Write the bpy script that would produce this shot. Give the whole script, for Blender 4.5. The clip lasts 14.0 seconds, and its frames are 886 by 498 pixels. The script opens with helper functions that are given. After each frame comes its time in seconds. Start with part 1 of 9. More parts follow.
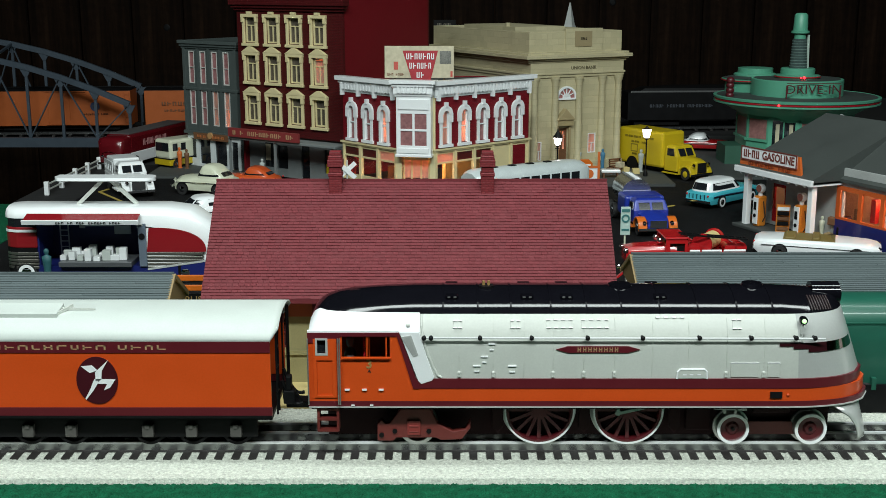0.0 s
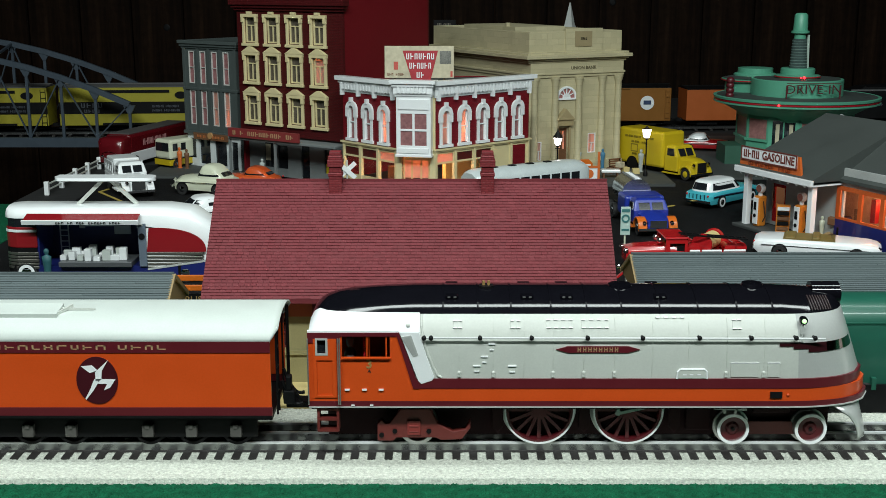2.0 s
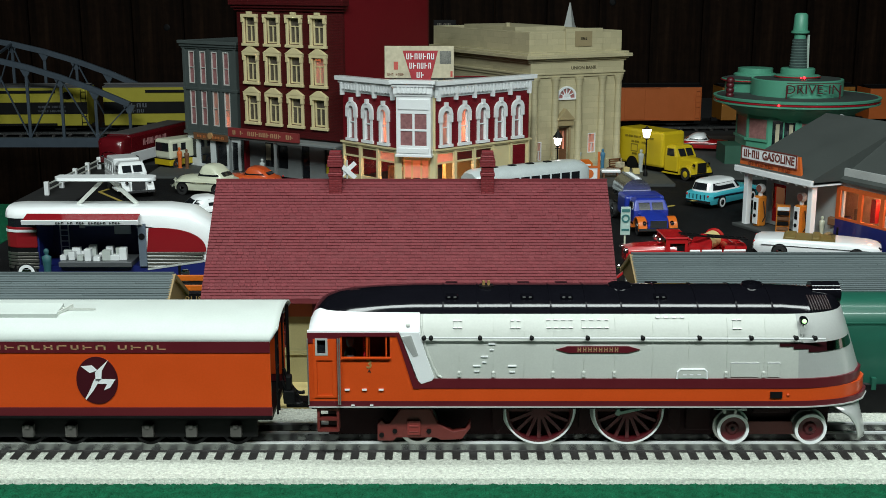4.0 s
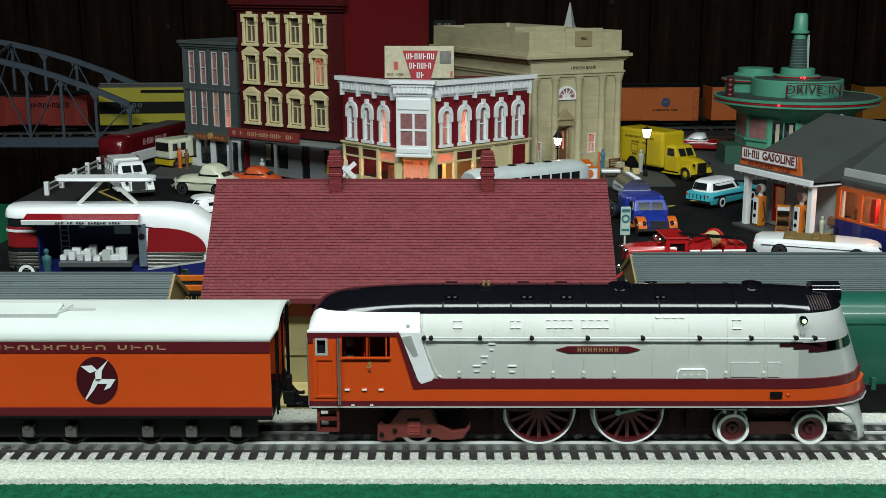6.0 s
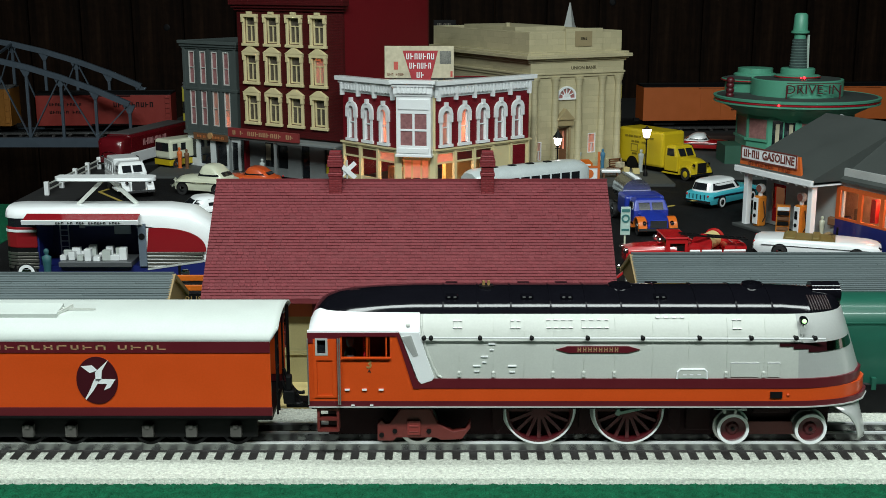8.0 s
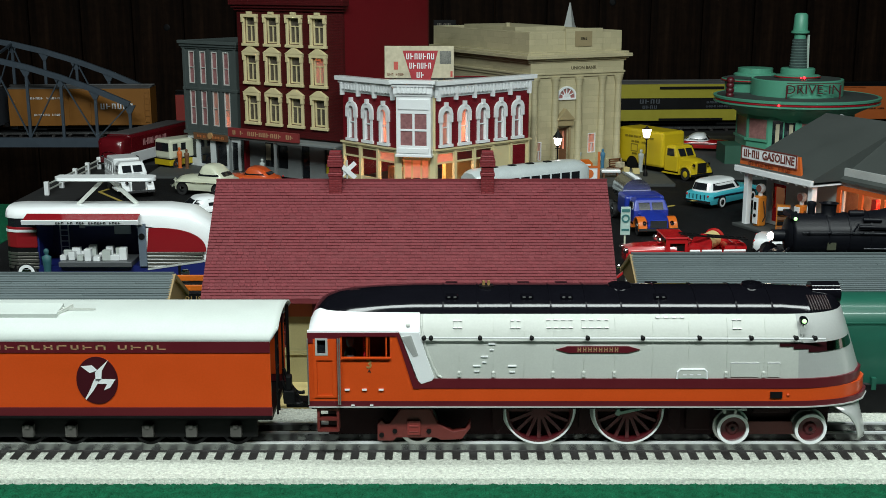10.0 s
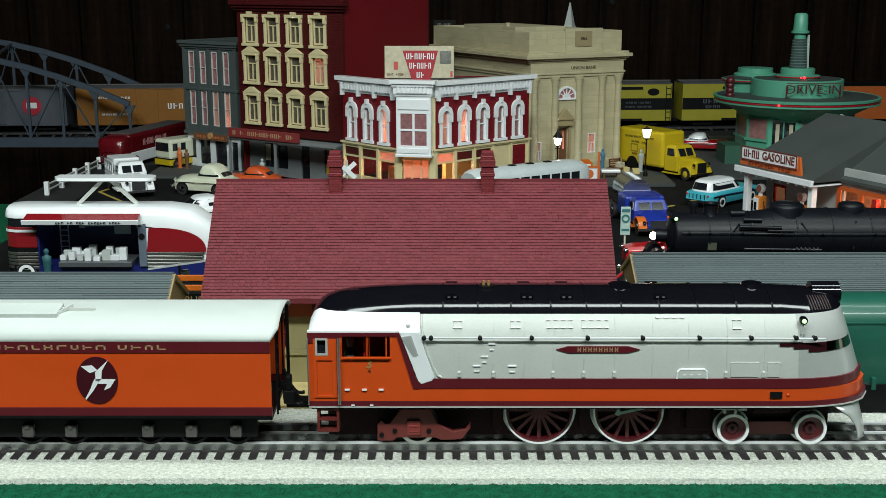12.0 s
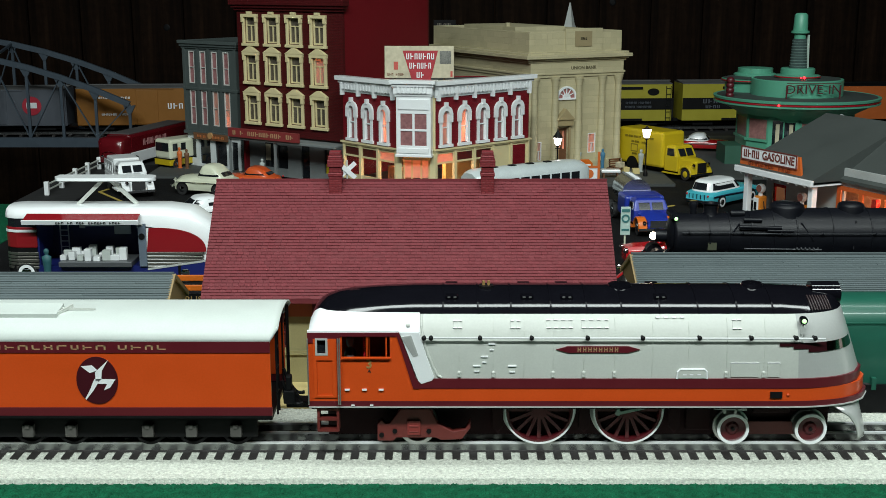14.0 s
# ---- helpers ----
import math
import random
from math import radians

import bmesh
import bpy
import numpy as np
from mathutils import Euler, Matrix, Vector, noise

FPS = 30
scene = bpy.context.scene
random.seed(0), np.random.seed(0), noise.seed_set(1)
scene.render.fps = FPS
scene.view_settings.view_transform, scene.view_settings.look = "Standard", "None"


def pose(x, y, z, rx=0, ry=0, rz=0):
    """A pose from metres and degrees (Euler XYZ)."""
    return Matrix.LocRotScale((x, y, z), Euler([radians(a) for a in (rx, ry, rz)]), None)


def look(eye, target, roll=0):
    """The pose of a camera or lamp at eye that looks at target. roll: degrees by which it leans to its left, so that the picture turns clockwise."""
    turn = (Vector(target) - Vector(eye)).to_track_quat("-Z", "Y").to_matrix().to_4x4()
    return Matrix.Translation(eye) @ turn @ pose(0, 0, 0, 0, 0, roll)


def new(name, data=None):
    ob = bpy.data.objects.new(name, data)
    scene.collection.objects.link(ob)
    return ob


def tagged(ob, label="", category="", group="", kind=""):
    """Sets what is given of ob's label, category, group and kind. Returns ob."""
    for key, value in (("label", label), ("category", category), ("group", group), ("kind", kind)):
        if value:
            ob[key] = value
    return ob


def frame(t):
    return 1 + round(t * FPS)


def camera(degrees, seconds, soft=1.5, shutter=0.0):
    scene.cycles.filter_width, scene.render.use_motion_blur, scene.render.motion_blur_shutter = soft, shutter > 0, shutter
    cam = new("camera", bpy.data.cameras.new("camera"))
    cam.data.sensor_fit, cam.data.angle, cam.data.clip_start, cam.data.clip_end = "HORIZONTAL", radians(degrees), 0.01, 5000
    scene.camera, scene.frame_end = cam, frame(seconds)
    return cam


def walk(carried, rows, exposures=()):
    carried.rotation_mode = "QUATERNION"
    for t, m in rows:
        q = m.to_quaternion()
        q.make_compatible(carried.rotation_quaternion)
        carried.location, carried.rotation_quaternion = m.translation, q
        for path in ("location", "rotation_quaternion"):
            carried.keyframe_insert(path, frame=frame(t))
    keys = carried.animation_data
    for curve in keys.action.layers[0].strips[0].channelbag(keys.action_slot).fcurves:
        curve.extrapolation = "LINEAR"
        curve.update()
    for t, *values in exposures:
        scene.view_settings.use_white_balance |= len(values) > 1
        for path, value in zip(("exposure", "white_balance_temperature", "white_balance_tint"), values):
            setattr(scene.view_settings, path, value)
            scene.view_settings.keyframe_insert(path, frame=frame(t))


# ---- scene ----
# A model railway layout on a table, seen by a camera on a stand at the table's edge.
cam = camera(41.86, 14.0, soft=0.6)
EYE = pose(0, -0.663, 0.282, 77.06, 0, 0)
walk(cam, [(0.0, EYE), (14.0, EYE)])

# ---- world and light ----
world = bpy.data.worlds.new("room_dark")
scene.world = world
world.use_nodes = True
world.node_tree.nodes["Background"].inputs[0].default_value = (0.8, 0.9, 1.0, 1)
world.node_tree.nodes["Background"].inputs[1].default_value = 0.001
scene.view_settings.exposure = -0.2


def area_lamp(name, at, target, sx, sy, watts, colour):
    d = bpy.data.lights.new(name, "AREA")
    d.shape, d.size, d.size_y, d.energy, d.color = "RECTANGLE", sx, sy, watts, colour
    o = new(name, d)
    o.matrix_world = look(at, target)
    return o


def bulb(name, at, watts, colour=(1.0, 0.5, 0.26), r=0.004):
    d = bpy.data.lights.new(name, "POINT")
    d.energy, d.color, d.shadow_soft_size = watts, colour, r
    o = new(name, d)
    o.location = at
    return o


area_lamp("unseen_room_light", (0.0, 0.0, 1.17), (0, 0.0, 0), 1.9, 0.12, 12.5, (0.9, 1.0, 0.98))
# Front fill added to brighten camera-facing sides; no such lamp is seen.
area_lamp("unseen_room_light", (0.0, -1.1, 1.5), (0, 0.1, 0), 1.9, 0.14, 54, (0.9, 1.0, 0.98))
# ---- building helpers ----
def part(name, bm, material, parent=None, label="", smooth=0, bevel=0.0, at=None):
    me = bpy.data.meshes.new(name)
    bmesh.ops.recalc_face_normals(bm, faces=bm.faces)
    bm.to_mesh(me)
    bm.free()
    if smooth:
        me.shade_smooth()
        me.set_sharp_from_angle(angle=radians(smooth))
    if material:
        me.materials.append(material)
    ob = new(name, me)
    if parent:
        ob.parent = parent
    if at is not None:
        ob.matrix_basis = at
    if bevel:
        b = ob.modifiers.new("bevel", "BEVEL")
        b.width, b.segments, b.limit_method, b.angle_limit = bevel, 2, "ANGLE", radians(40)
    if label:
        ob["label"] = label
    return ob


def thing(name, label, category, m=None, group="", kind=""):
    ob = new(name)
    ob.empty_display_size = 0.01
    if m is not None:
        ob.matrix_basis = m
    return tagged(ob, label, category, group, kind)


def B():
    return bmesh.new()


def bx(bm, x0, x1, y0, y1, z0, z1, m=None):
    v = [bm.verts.new((x, y, z)) for x in (x0, x1) for y in (y0, y1) for z in (z0, z1)]
    if m is not None:
        for q in v:
            q.co = m @ q.co
    for f in ((0, 1, 3, 2), (4, 6, 7, 5), (0, 4, 5, 1), (2, 3, 7, 6), (0, 2, 6, 4), (1, 5, 7, 3)):
        bm.faces.new([v[i] for i in f])
    return bm


def loft(bm, rings, caps=True, closed=True):
    vs = [[bm.verts.new(p) for p in r] for r in rings]
    n = len(vs[0])
    for a, b in zip(vs, vs[1:]):
        for i in range(n if closed else n - 1):
            j = (i + 1) % n
            bm.faces.new((a[i], a[j], b[j], b[i]))
    if caps and closed:
        bm.faces.new(vs[0][::-1])
        bm.faces.new(vs[-1])
    return bm


def cy(bm, p, q, r, r2=None, n=14):
    p, q = Vector(p), Vector(q)
    r2 = r if r2 is None else r2
    rot = (q - p).to_track_quat("Z", "Y").to_matrix()
    c = [(math.cos(2 * math.pi * i / n), math.sin(2 * math.pi * i / n)) for i in range(n)]
    return loft(bm, [[o + rot @ Vector((a * s, b * s, 0)) for a, b in c] for o, s in ((p, r), (q, max(r2, 1e-5)))])


def lathe(bm, prof, c=(0, 0, 0), n=24, axis="z"):
    rings = []
    for r, z in prof:
        ring = []
        for i in range(n):
            a = 2 * math.pi * i / n
            x, y = max(r, 1e-5) * math.cos(a), max(r, 1e-5) * math.sin(a)
            p = (x, y, z) if axis == "z" else (x, z, y) if axis == "y" else (z, x, y)
            ring.append((p[0] + c[0], p[1] + c[1], p[2] + c[2]))
        rings.append(ring)
    return loft(bm, rings, caps=prof[0] != prof[-1])


def prism(bm, poly, lo, hi, axis="y"):
    """poly: (x, z) for axis y, (y, z) for axis x, (x, y) for axis z."""
    f = {"y": lambda a, b, t: (a, t, b), "x": lambda a, b, t: (t, a, b), "z": lambda a, b, t: (a, b, t)}[axis]
    return loft(bm, [[f(a, b, lo) for a, b in poly], [f(a, b, hi) for a, b in poly]])


def ball(bm, c, r, n=12, sz=1.0, sxy=1.0):
    prof = [(r * sxy * math.sin(math.pi * i / 8), -r * sz * math.cos(math.pi * i / 8)) for i in range(9)]
    return lathe(bm, prof, c, n)


def bar(bm, p, q, w, h=None):
    """A square bar from p to q."""
    p, q = Vector(p), Vector(q)
    h = w if h is None else h
    rot = (q - p).to_track_quat("Z", "Y").to_matrix()
    c = ((-w / 2, -h / 2), (w / 2, -h / 2), (w / 2, h / 2), (-w / 2, h / 2))
    return loft(bm, [[o + rot @ Vector((a, b, 0)) for a, b in c] for o in (p, q)])


def panel(bm, w, h, t, holes, x0=0.0, z0=0.0, y=0.0):
    """A wall in the xz plane from (x0, z0), front at y, thickness t behind it, with rectangular holes (x, z, x, z)."""
    xs = sorted({x0, x0 + w, *[v for o in holes for v in (o[0], o[2])]})
    zs = sorted({z0, z0 + h, *[v for o in holes for v in (o[1], o[3])]})
    xs = [v for v in xs if x0 <= v <= x0 + w]
    zs = [v for v in zs if z0 <= v <= z0 + h]
    solid = lambda i, j: 0 <= i < len(xs) - 1 and 0 <= j < len(zs) - 1 and not any(
        o[0] - 1e-6 <= xs[i] and xs[i + 1] <= o[2] + 1e-6 and o[1] - 1e-6 <= zs[j] and zs[j + 1] <= o[3] + 1e-6 for o in holes)
    cache = {}

    def v(i, j, k):
        if (i, j, k) not in cache:
            cache[i, j, k] = bm.verts.new((xs[i], y + t * k, zs[j]))
        return cache[i, j, k]
    for i in range(len(xs) - 1):
        for j in range(len(zs) - 1):
            if not solid(i, j):
                continue
            for k in (0, 1):
                bm.faces.new((v(i, j, k), v(i + 1, j, k), v(i + 1, j + 1, k), v(i, j + 1, k)))
            for di, dj, a, b in ((-1, 0, (i, j), (i, j + 1)), (1, 0, (i + 1, j), (i + 1, j + 1)), (0, -1, (i, j), (i + 1, j)), (0, 1, (i, j + 1), (i + 1, j + 1))):
                if not solid(i + di, j + dj):
                    bm.faces.new((v(*a, 0), v(*b, 0), v(*b, 1), v(*a, 1)))
    return bm


def text(words, size, material, parent, m, label="", depth=0.0002, width=None, name="lettering", bold=0.0):
    c = bpy.data.curves.new(name, "FONT")
    c.body, c.size, c.extrude, c.align_x, c.align_y, c.offset = words, size, depth, "CENTER", "CENTER", bold
    c.resolution_u = 2
    tmp = bpy.data.objects.new("tmp_text", c)
    scene.collection.objects.link(tmp)
    dg = bpy.context.evaluated_depsgraph_get()
    me = bpy.data.meshes.new_from_object(tmp.evaluated_get(dg))
    bpy.data.objects.remove(tmp)
    if width and len(me.vertices):
        xs = [v.co.x for v in me.vertices]
        k = width / (max(xs) - min(xs))
        for v in me.vertices:
            v.co.x *= k
    me.materials.clear()
    me.materials.append(material)
    ob = new(name, me)
    ob.parent, ob.matrix_basis = parent, m
    if label:
        ob["label"] = label
    return ob


UPRIGHT = Euler((radians(90), 0, 0)).to_matrix().to_4x4()


def front(x, y, z, rz=0):
    """Where lettering stands upright and faces -y."""
    return pose(x, y, z, 0, 0, rz) @ UPRIGHT


# ---- materials ----
def mat(name, rgb, rough=0.45, metal=0.0, grain=0.1, fine=900.0, coarse=60.0, bump=0.0, coat=0.0, rand=0.0, spec=0.5):
    m = bpy.data.materials.new(name)
    m.use_nodes = True
    nt = m.node_tree
    b = nt.nodes["Principled BSDF"]
    b.inputs["Roughness"].default_value, b.inputs["Metallic"].default_value = rough, metal
    b.inputs["Coat Weight"].default_value, b.inputs["Coat Roughness"].default_value = coat, 0.08
    b.inputs["Specular IOR Level"].default_value = spec
    tc = nt.nodes.new("ShaderNodeTexCoord")
    n1, n2 = nt.nodes.new("ShaderNodeTexNoise"), nt.nodes.new("ShaderNodeTexNoise")
    n1.inputs["Scale"].default_value, n2.inputs["Scale"].default_value = fine, coarse
    n1.inputs["Detail"].default_value = n2.inputs["Detail"].default_value = 3
    add = nt.nodes.new("ShaderNodeMath")
    for n in (n1, n2):
        nt.links.new(tc.outputs["Object"], n.inputs["Vector"])
    nt.links.new(n1.outputs["Fac"], add.inputs[0])
    nt.links.new(n2.outputs["Fac"], add.inputs[1])
    last = add
    if rand:
        oi = nt.nodes.new("ShaderNodeObjectInfo")
        mr = nt.nodes.new("ShaderNodeMath")
        mr.operation = "MULTIPLY_ADD"
        mr.inputs[1].default_value = rand
        nt.links.new(oi.outputs["Random"], mr.inputs[0])
        nt.links.new(add.outputs[0], mr.inputs[2])
        last = mr
    ramp = nt.nodes.new("ShaderNodeMapRange")
    ramp.inputs["From Min"].default_value, ramp.inputs["From Max"].default_value = 0.6, 1.4 + rand
    nt.links.new(last.outputs[0], ramp.inputs["Value"])
    mix = nt.nodes.new("ShaderNodeMix")
    mix.data_type = "RGBA"
    mix.inputs["A"].default_value = (*[c * (1 - grain) for c in rgb], 1)
    mix.inputs["B"].default_value = (*[min(1, c * (1 + grain)) for c in rgb], 1)
    nt.links.new(ramp.outputs["Result"], mix.inputs["Factor"])
    nt.links.new(mix.outputs["Result"], b.inputs["Base Color"])
    rr = nt.nodes.new("ShaderNodeMapRange")
    rr.inputs["To Min"].default_value, rr.inputs["To Max"].default_value = max(0.03, rough * 0.8), min(1, rough * 1.2)
    nt.links.new(n2.outputs["Fac"], rr.inputs["Value"])
    nt.links.new(rr.outputs["Result"], b.inputs["Roughness"])
    if bump:
        bp = nt.nodes.new("ShaderNodeBump")
        bp.inputs["Strength"].default_value, bp.inputs["Distance"].default_value = bump, 0.001
        nt.links.new(n1.outputs["Fac"], bp.inputs["Height"])
        nt.links.new(bp.outputs["Normal"], b.inputs["Normal"])
    return m


def glow(name, rgb, strength):
    m = bpy.data.materials.new(name)
    m.use_nodes = True
    b = m.node_tree.nodes["Principled BSDF"]
    b.inputs["Base Color"].default_value = (*rgb, 1)
    b.inputs["Emission Color"].default_value = (*rgb, 1)
    b.inputs["Emission Strength"].default_value = strength
    return m


def glass(name, rgb=(0.9, 0.95, 0.95), rough=0.05, alpha=0.25):
    """A thin pane: partly clear, partly glossy."""
    m = mat(name, rgb, rough, 0, 0.03)
    m.node_tree.nodes["Principled BSDF"].inputs["Alpha"].default_value = alpha
    return m


def frosted(name, rgb):
    """Thin frosted film that passes light from behind."""
    m = mat(name, rgb, 0.35, 0, 0.15, 300, 50)
    nt = m.node_tree
    b = nt.nodes["Principled BSDF"]
    tr = nt.nodes.new("ShaderNodeBsdfTranslucent")
    tr.inputs["Color"].default_value = (*rgb, 1)
    ms = nt.nodes.new("ShaderNodeMixShader")
    ms.inputs[0].default_value = 0.6
    out = nt.nodes["Material Output"]
    nt.links.new(b.outputs[0], ms.inputs[1])
    nt.links.new(tr.outputs[0], ms.inputs[2])
    nt.links.new(ms.outputs[0], out.inputs["Surface"])
    return m


ORANGE = mat("orange_paint", (0.62, 0.072, 0.009), 0.38, grain=0.06, coat=0.2)
MAROON = mat("maroon_paint", (0.105, 0.009, 0.015), 0.4, grain=0.08, coat=0.2)
GREY = mat("light_grey_paint", (0.53, 0.555, 0.51), 0.55, grain=0.06)
WHITE = mat("white_paint", (0.54, 0.585, 0.55), 0.5, grain=0.05)
BLACK = mat("gloss_black_paint", (0.004, 0.004, 0.006), 0.08, grain=0.2)
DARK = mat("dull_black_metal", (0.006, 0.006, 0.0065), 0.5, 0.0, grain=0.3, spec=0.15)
BRICKRED = mat("brown_red_underframe", (0.13, 0.02, 0.016), 0.5, grain=0.15)
WHEELRED = mat("deep_red_wheel_centre", (0.075, 0.006, 0.009), 0.45, grain=0.15)
STEEL = mat("bright_steel", (0.5, 0.5, 0.49), 0.35, 0.8, grain=0.15)
RAILDARK = mat("polished_rail_side", (0.36, 0.37, 0.37), 0.28, 1.0, grain=0.08)
RAILBRIGHT = mat("bright_handrail", (0.72, 0.74, 0.74), 0.25, 0.2, grain=0.05)
SILVER = mat("silver_paint", (0.52, 0.54, 0.52), 0.2, 0.2, grain=0.05, coat=0.3)
CHROME = mat("chrome", (0.8, 0.8, 0.82), 0.06, 1.0, grain=0.02)
GOLD = mat("gold_lettering", (0.42, 0.27, 0.1), 0.4, 0.3)
TIE = mat("dark_tie_plastic", (0.022, 0.019, 0.018), 0.6, grain=0.3, bump=0.2)
BALLAST = mat("pale_foam_ballast", (0.56, 0.58, 0.51), 0.9, grain=0.4, fine=1100, coarse=400, bump=0.9)
GRASS = mat("green_grass_mat", (0.006, 0.085, 0.04), 0.95, spec=0.1, grain=0.55, fine=1300, coarse=160, bump=1.0)
ASPHALT = mat("black_asphalt", (0.0065, 0.0065, 0.007), 0.8, grain=0.5, fine=700, coarse=25, bump=0.3, spec=0.12)
PAVING = mat("grey_paving", (0.05, 0.055, 0.053), 0.7, grain=0.15, fine=500, coarse=30, bump=0.1)
WOODWALL = mat("dark_wood_panelling", (0.0185, 0.0097, 0.0056), 0.7, spec=0.05, grain=0.45, fine=60, coarse=7, bump=0.1)


def streaks(material, dark):
    """Add long upright grain to a wood material."""
    nt = material.node_tree
    tc, mp, n = nt.nodes.new("ShaderNodeTexCoord"), nt.nodes.new("ShaderNodeMapping"), nt.nodes.new("ShaderNodeTexNoise")
    mp.inputs["Scale"].default_value = (38, 38, 1.6)
    n.inputs["Scale"].default_value, n.inputs["Detail"].default_value, n.inputs["Roughness"].default_value = 1.0, 6, 0.7
    mr, mx = nt.nodes.new("ShaderNodeMapRange"), nt.nodes.new("ShaderNodeMix")
    mr.inputs["From Min"].default_value, mr.inputs["From Max"].default_value = 0.35, 0.68
    mx.data_type, mx.blend_type = "RGBA", "MULTIPLY"
    mx.inputs["Factor"].default_value = 1.0
    mr.inputs["To Min"].default_value, mr.inputs["To Max"].default_value = dark, 1.0
    nt.links.new(tc.outputs["Object"], mp.inputs["Vector"])
    nt.links.new(mp.outputs["Vector"], n.inputs["Vector"])
    nt.links.new(n.outputs["Fac"], mr.inputs["Value"])
    b = nt.nodes["Principled BSDF"]
    nt.links.new(b.inputs["Base Color"].links[0].from_socket, mx.inputs["A"])
    nt.links.new(mr.outputs["Result"], mx.inputs["B"])
    nt.links.new(mx.outputs["Result"], b.inputs["Base Color"])


streaks(WOODWALL, 0.15)


def coursed(material, w, h, joint, tone, relief):
    """Courses of blocks or bricks on upright faces: a slightly deeper tone and relief in the joints."""
    nt = material.node_tree
    tc, sep, com, ad = (nt.nodes.new("ShaderNode" + k) for k in ("TexCoord", "SeparateXYZ", "CombineXYZ", "Math"))
    nt.links.new(tc.outputs["Object"], sep.inputs[0])
    nt.links.new(sep.outputs["X"], ad.inputs[0])
    nt.links.new(sep.outputs["Y"], ad.inputs[1])
    nt.links.new(ad.outputs[0], com.inputs["X"])
    nt.links.new(sep.outputs["Z"], com.inputs["Y"])
    br = nt.nodes.new("ShaderNodeTexBrick")
    br.inputs["Color1"].default_value, br.inputs["Color2"].default_value = (1, 1, 1, 1), (0.86, 0.86, 0.86, 1)
    br.inputs["Mortar"].default_value = (tone, tone, tone, 1)
    for k, v in (("Scale", 1.0), ("Mortar Size", joint), ("Mortar Smooth", 0.2), ("Brick Width", w), ("Row Height", h)):
        br.inputs[k].default_value = v
    nt.links.new(com.outputs[0], br.inputs["Vector"])
    b = nt.nodes["Principled BSDF"]
    mx = nt.nodes.new("ShaderNodeMix")
    mx.data_type, mx.blend_type = "RGBA", "MULTIPLY"
    mx.inputs["Factor"].default_value = 1.0
    nt.links.new(b.inputs["Base Color"].links[0].from_socket, mx.inputs["A"])
    nt.links.new(br.outputs["Color"], mx.inputs["B"])
    nt.links.new(mx.outputs["Result"], b.inputs["Base Color"])
    bp = nt.nodes.new("ShaderNodeBump")
    bp.inputs["Strength"].default_value, bp.inputs["Distance"].default_value = relief, 0.0006
    bp.invert = True
    nt.links.new(br.outputs["Fac"], bp.inputs["Height"])
    if b.inputs["Normal"].links:
        nt.links.new(b.inputs["Normal"].links[0].from_socket, bp.inputs["Normal"])
    nt.links.new(bp.outputs["Normal"], b.inputs["Normal"])


TABLEWOOD = mat("table_plywood", (0.2, 0.12, 0.06), 0.6, grain=0.2, fine=80, coarse=8)
CEILING = mat("ceiling_board", (0.03, 0.028, 0.026), 0.9, grain=0.06, fine=30, coarse=3)
FLOORMAT = mat("grey_carpet", (0.06, 0.06, 0.06), 0.95, grain=0.25, fine=200, coarse=6)
ROOFRED = mat("dark_red_shingle", (0.155, 0.026, 0.032), 0.6, spec=0.3, grain=0.12, fine=900, coarse=30, rand=0.7)
ROOFGREY = mat("grey_shingle", (0.098, 0.122, 0.126), 0.75, spec=0.3, grain=0.14, fine=700, coarse=40, rand=0.6)
CREAM = mat("cream_plastic", (0.66, 0.57, 0.32), 0.5, grain=0.06)
TAN = mat("tan_stone_plastic", (0.5, 0.445, 0.275), 0.6, grain=0.07, fine=600, coarse=30, bump=0.08)
OLIVE = mat("olive_boards", (0.25, 0.22, 0.1), 0.6, grain=0.12)
DKRED = mat("dark_red_plastic", (0.075, 0.007, 0.008), 0.5, grain=0.12, spec=0.2)
DEEPRED = mat("deep_red_brick_plastic", (0.19, 0.008, 0.015), 0.5, grain=0.12, spec=0.2)
coursed(TAN, 0.021, 0.0086, 0.0004, 0.85, 0.4)
coursed(DKRED, 0.0056, 0.0021, 0.0003, 0.6, 0.5)
coursed(DEEPRED, 0.0056, 0.0021, 0.0003, 0.7, 0.5)
AWNING = mat("light_grey_plastic", (0.19, 0.21, 0.21), 0.55, grain=0.1)
SLATE = mat("slate_blue_grey_plastic", (0.066, 0.082, 0.079), 0.55, grain=0.1)
MINT = mat("mint_green_plastic", (0.1, 0.36, 0.24), 0.4, grain=0.06)
MINTDK = mat("dark_grey_roofing", (0.05, 0.065, 0.06), 0.6, grain=0.15)
STATIONGREY = mat("station_roof_grey", (0.05, 0.058, 0.054), 0.65, grain=0.12, fine=600, coarse=20)
BRIDGE = mat("blue_grey_steel_paint", (0.044, 0.061, 0.081), 0.5, grain=0.15)
YELLOW = mat("yellow_paint", (0.55, 0.4, 0.012), 0.35, grain=0.05, coat=0.3)
BOXYELLOW = mat("boxcar_yellow", (0.33, 0.29, 0.022), 0.5, grain=0.08)
BOXORANGE = mat("reefer_orange", (0.4, 0.09, 0.014), 0.5, grain=0.08)
BOXAMBER = mat("reefer_amber", (0.23, 0.088, 0.007), 0.5, grain=0.08)
BOXRED = mat("boxcar_red", (0.2, 0.015, 0.009), 0.5, grain=0.1)
BOXSILVER = mat("reefer_silver", (0.085, 0.095, 0.115), 0.45, 0.1, grain=0.06)
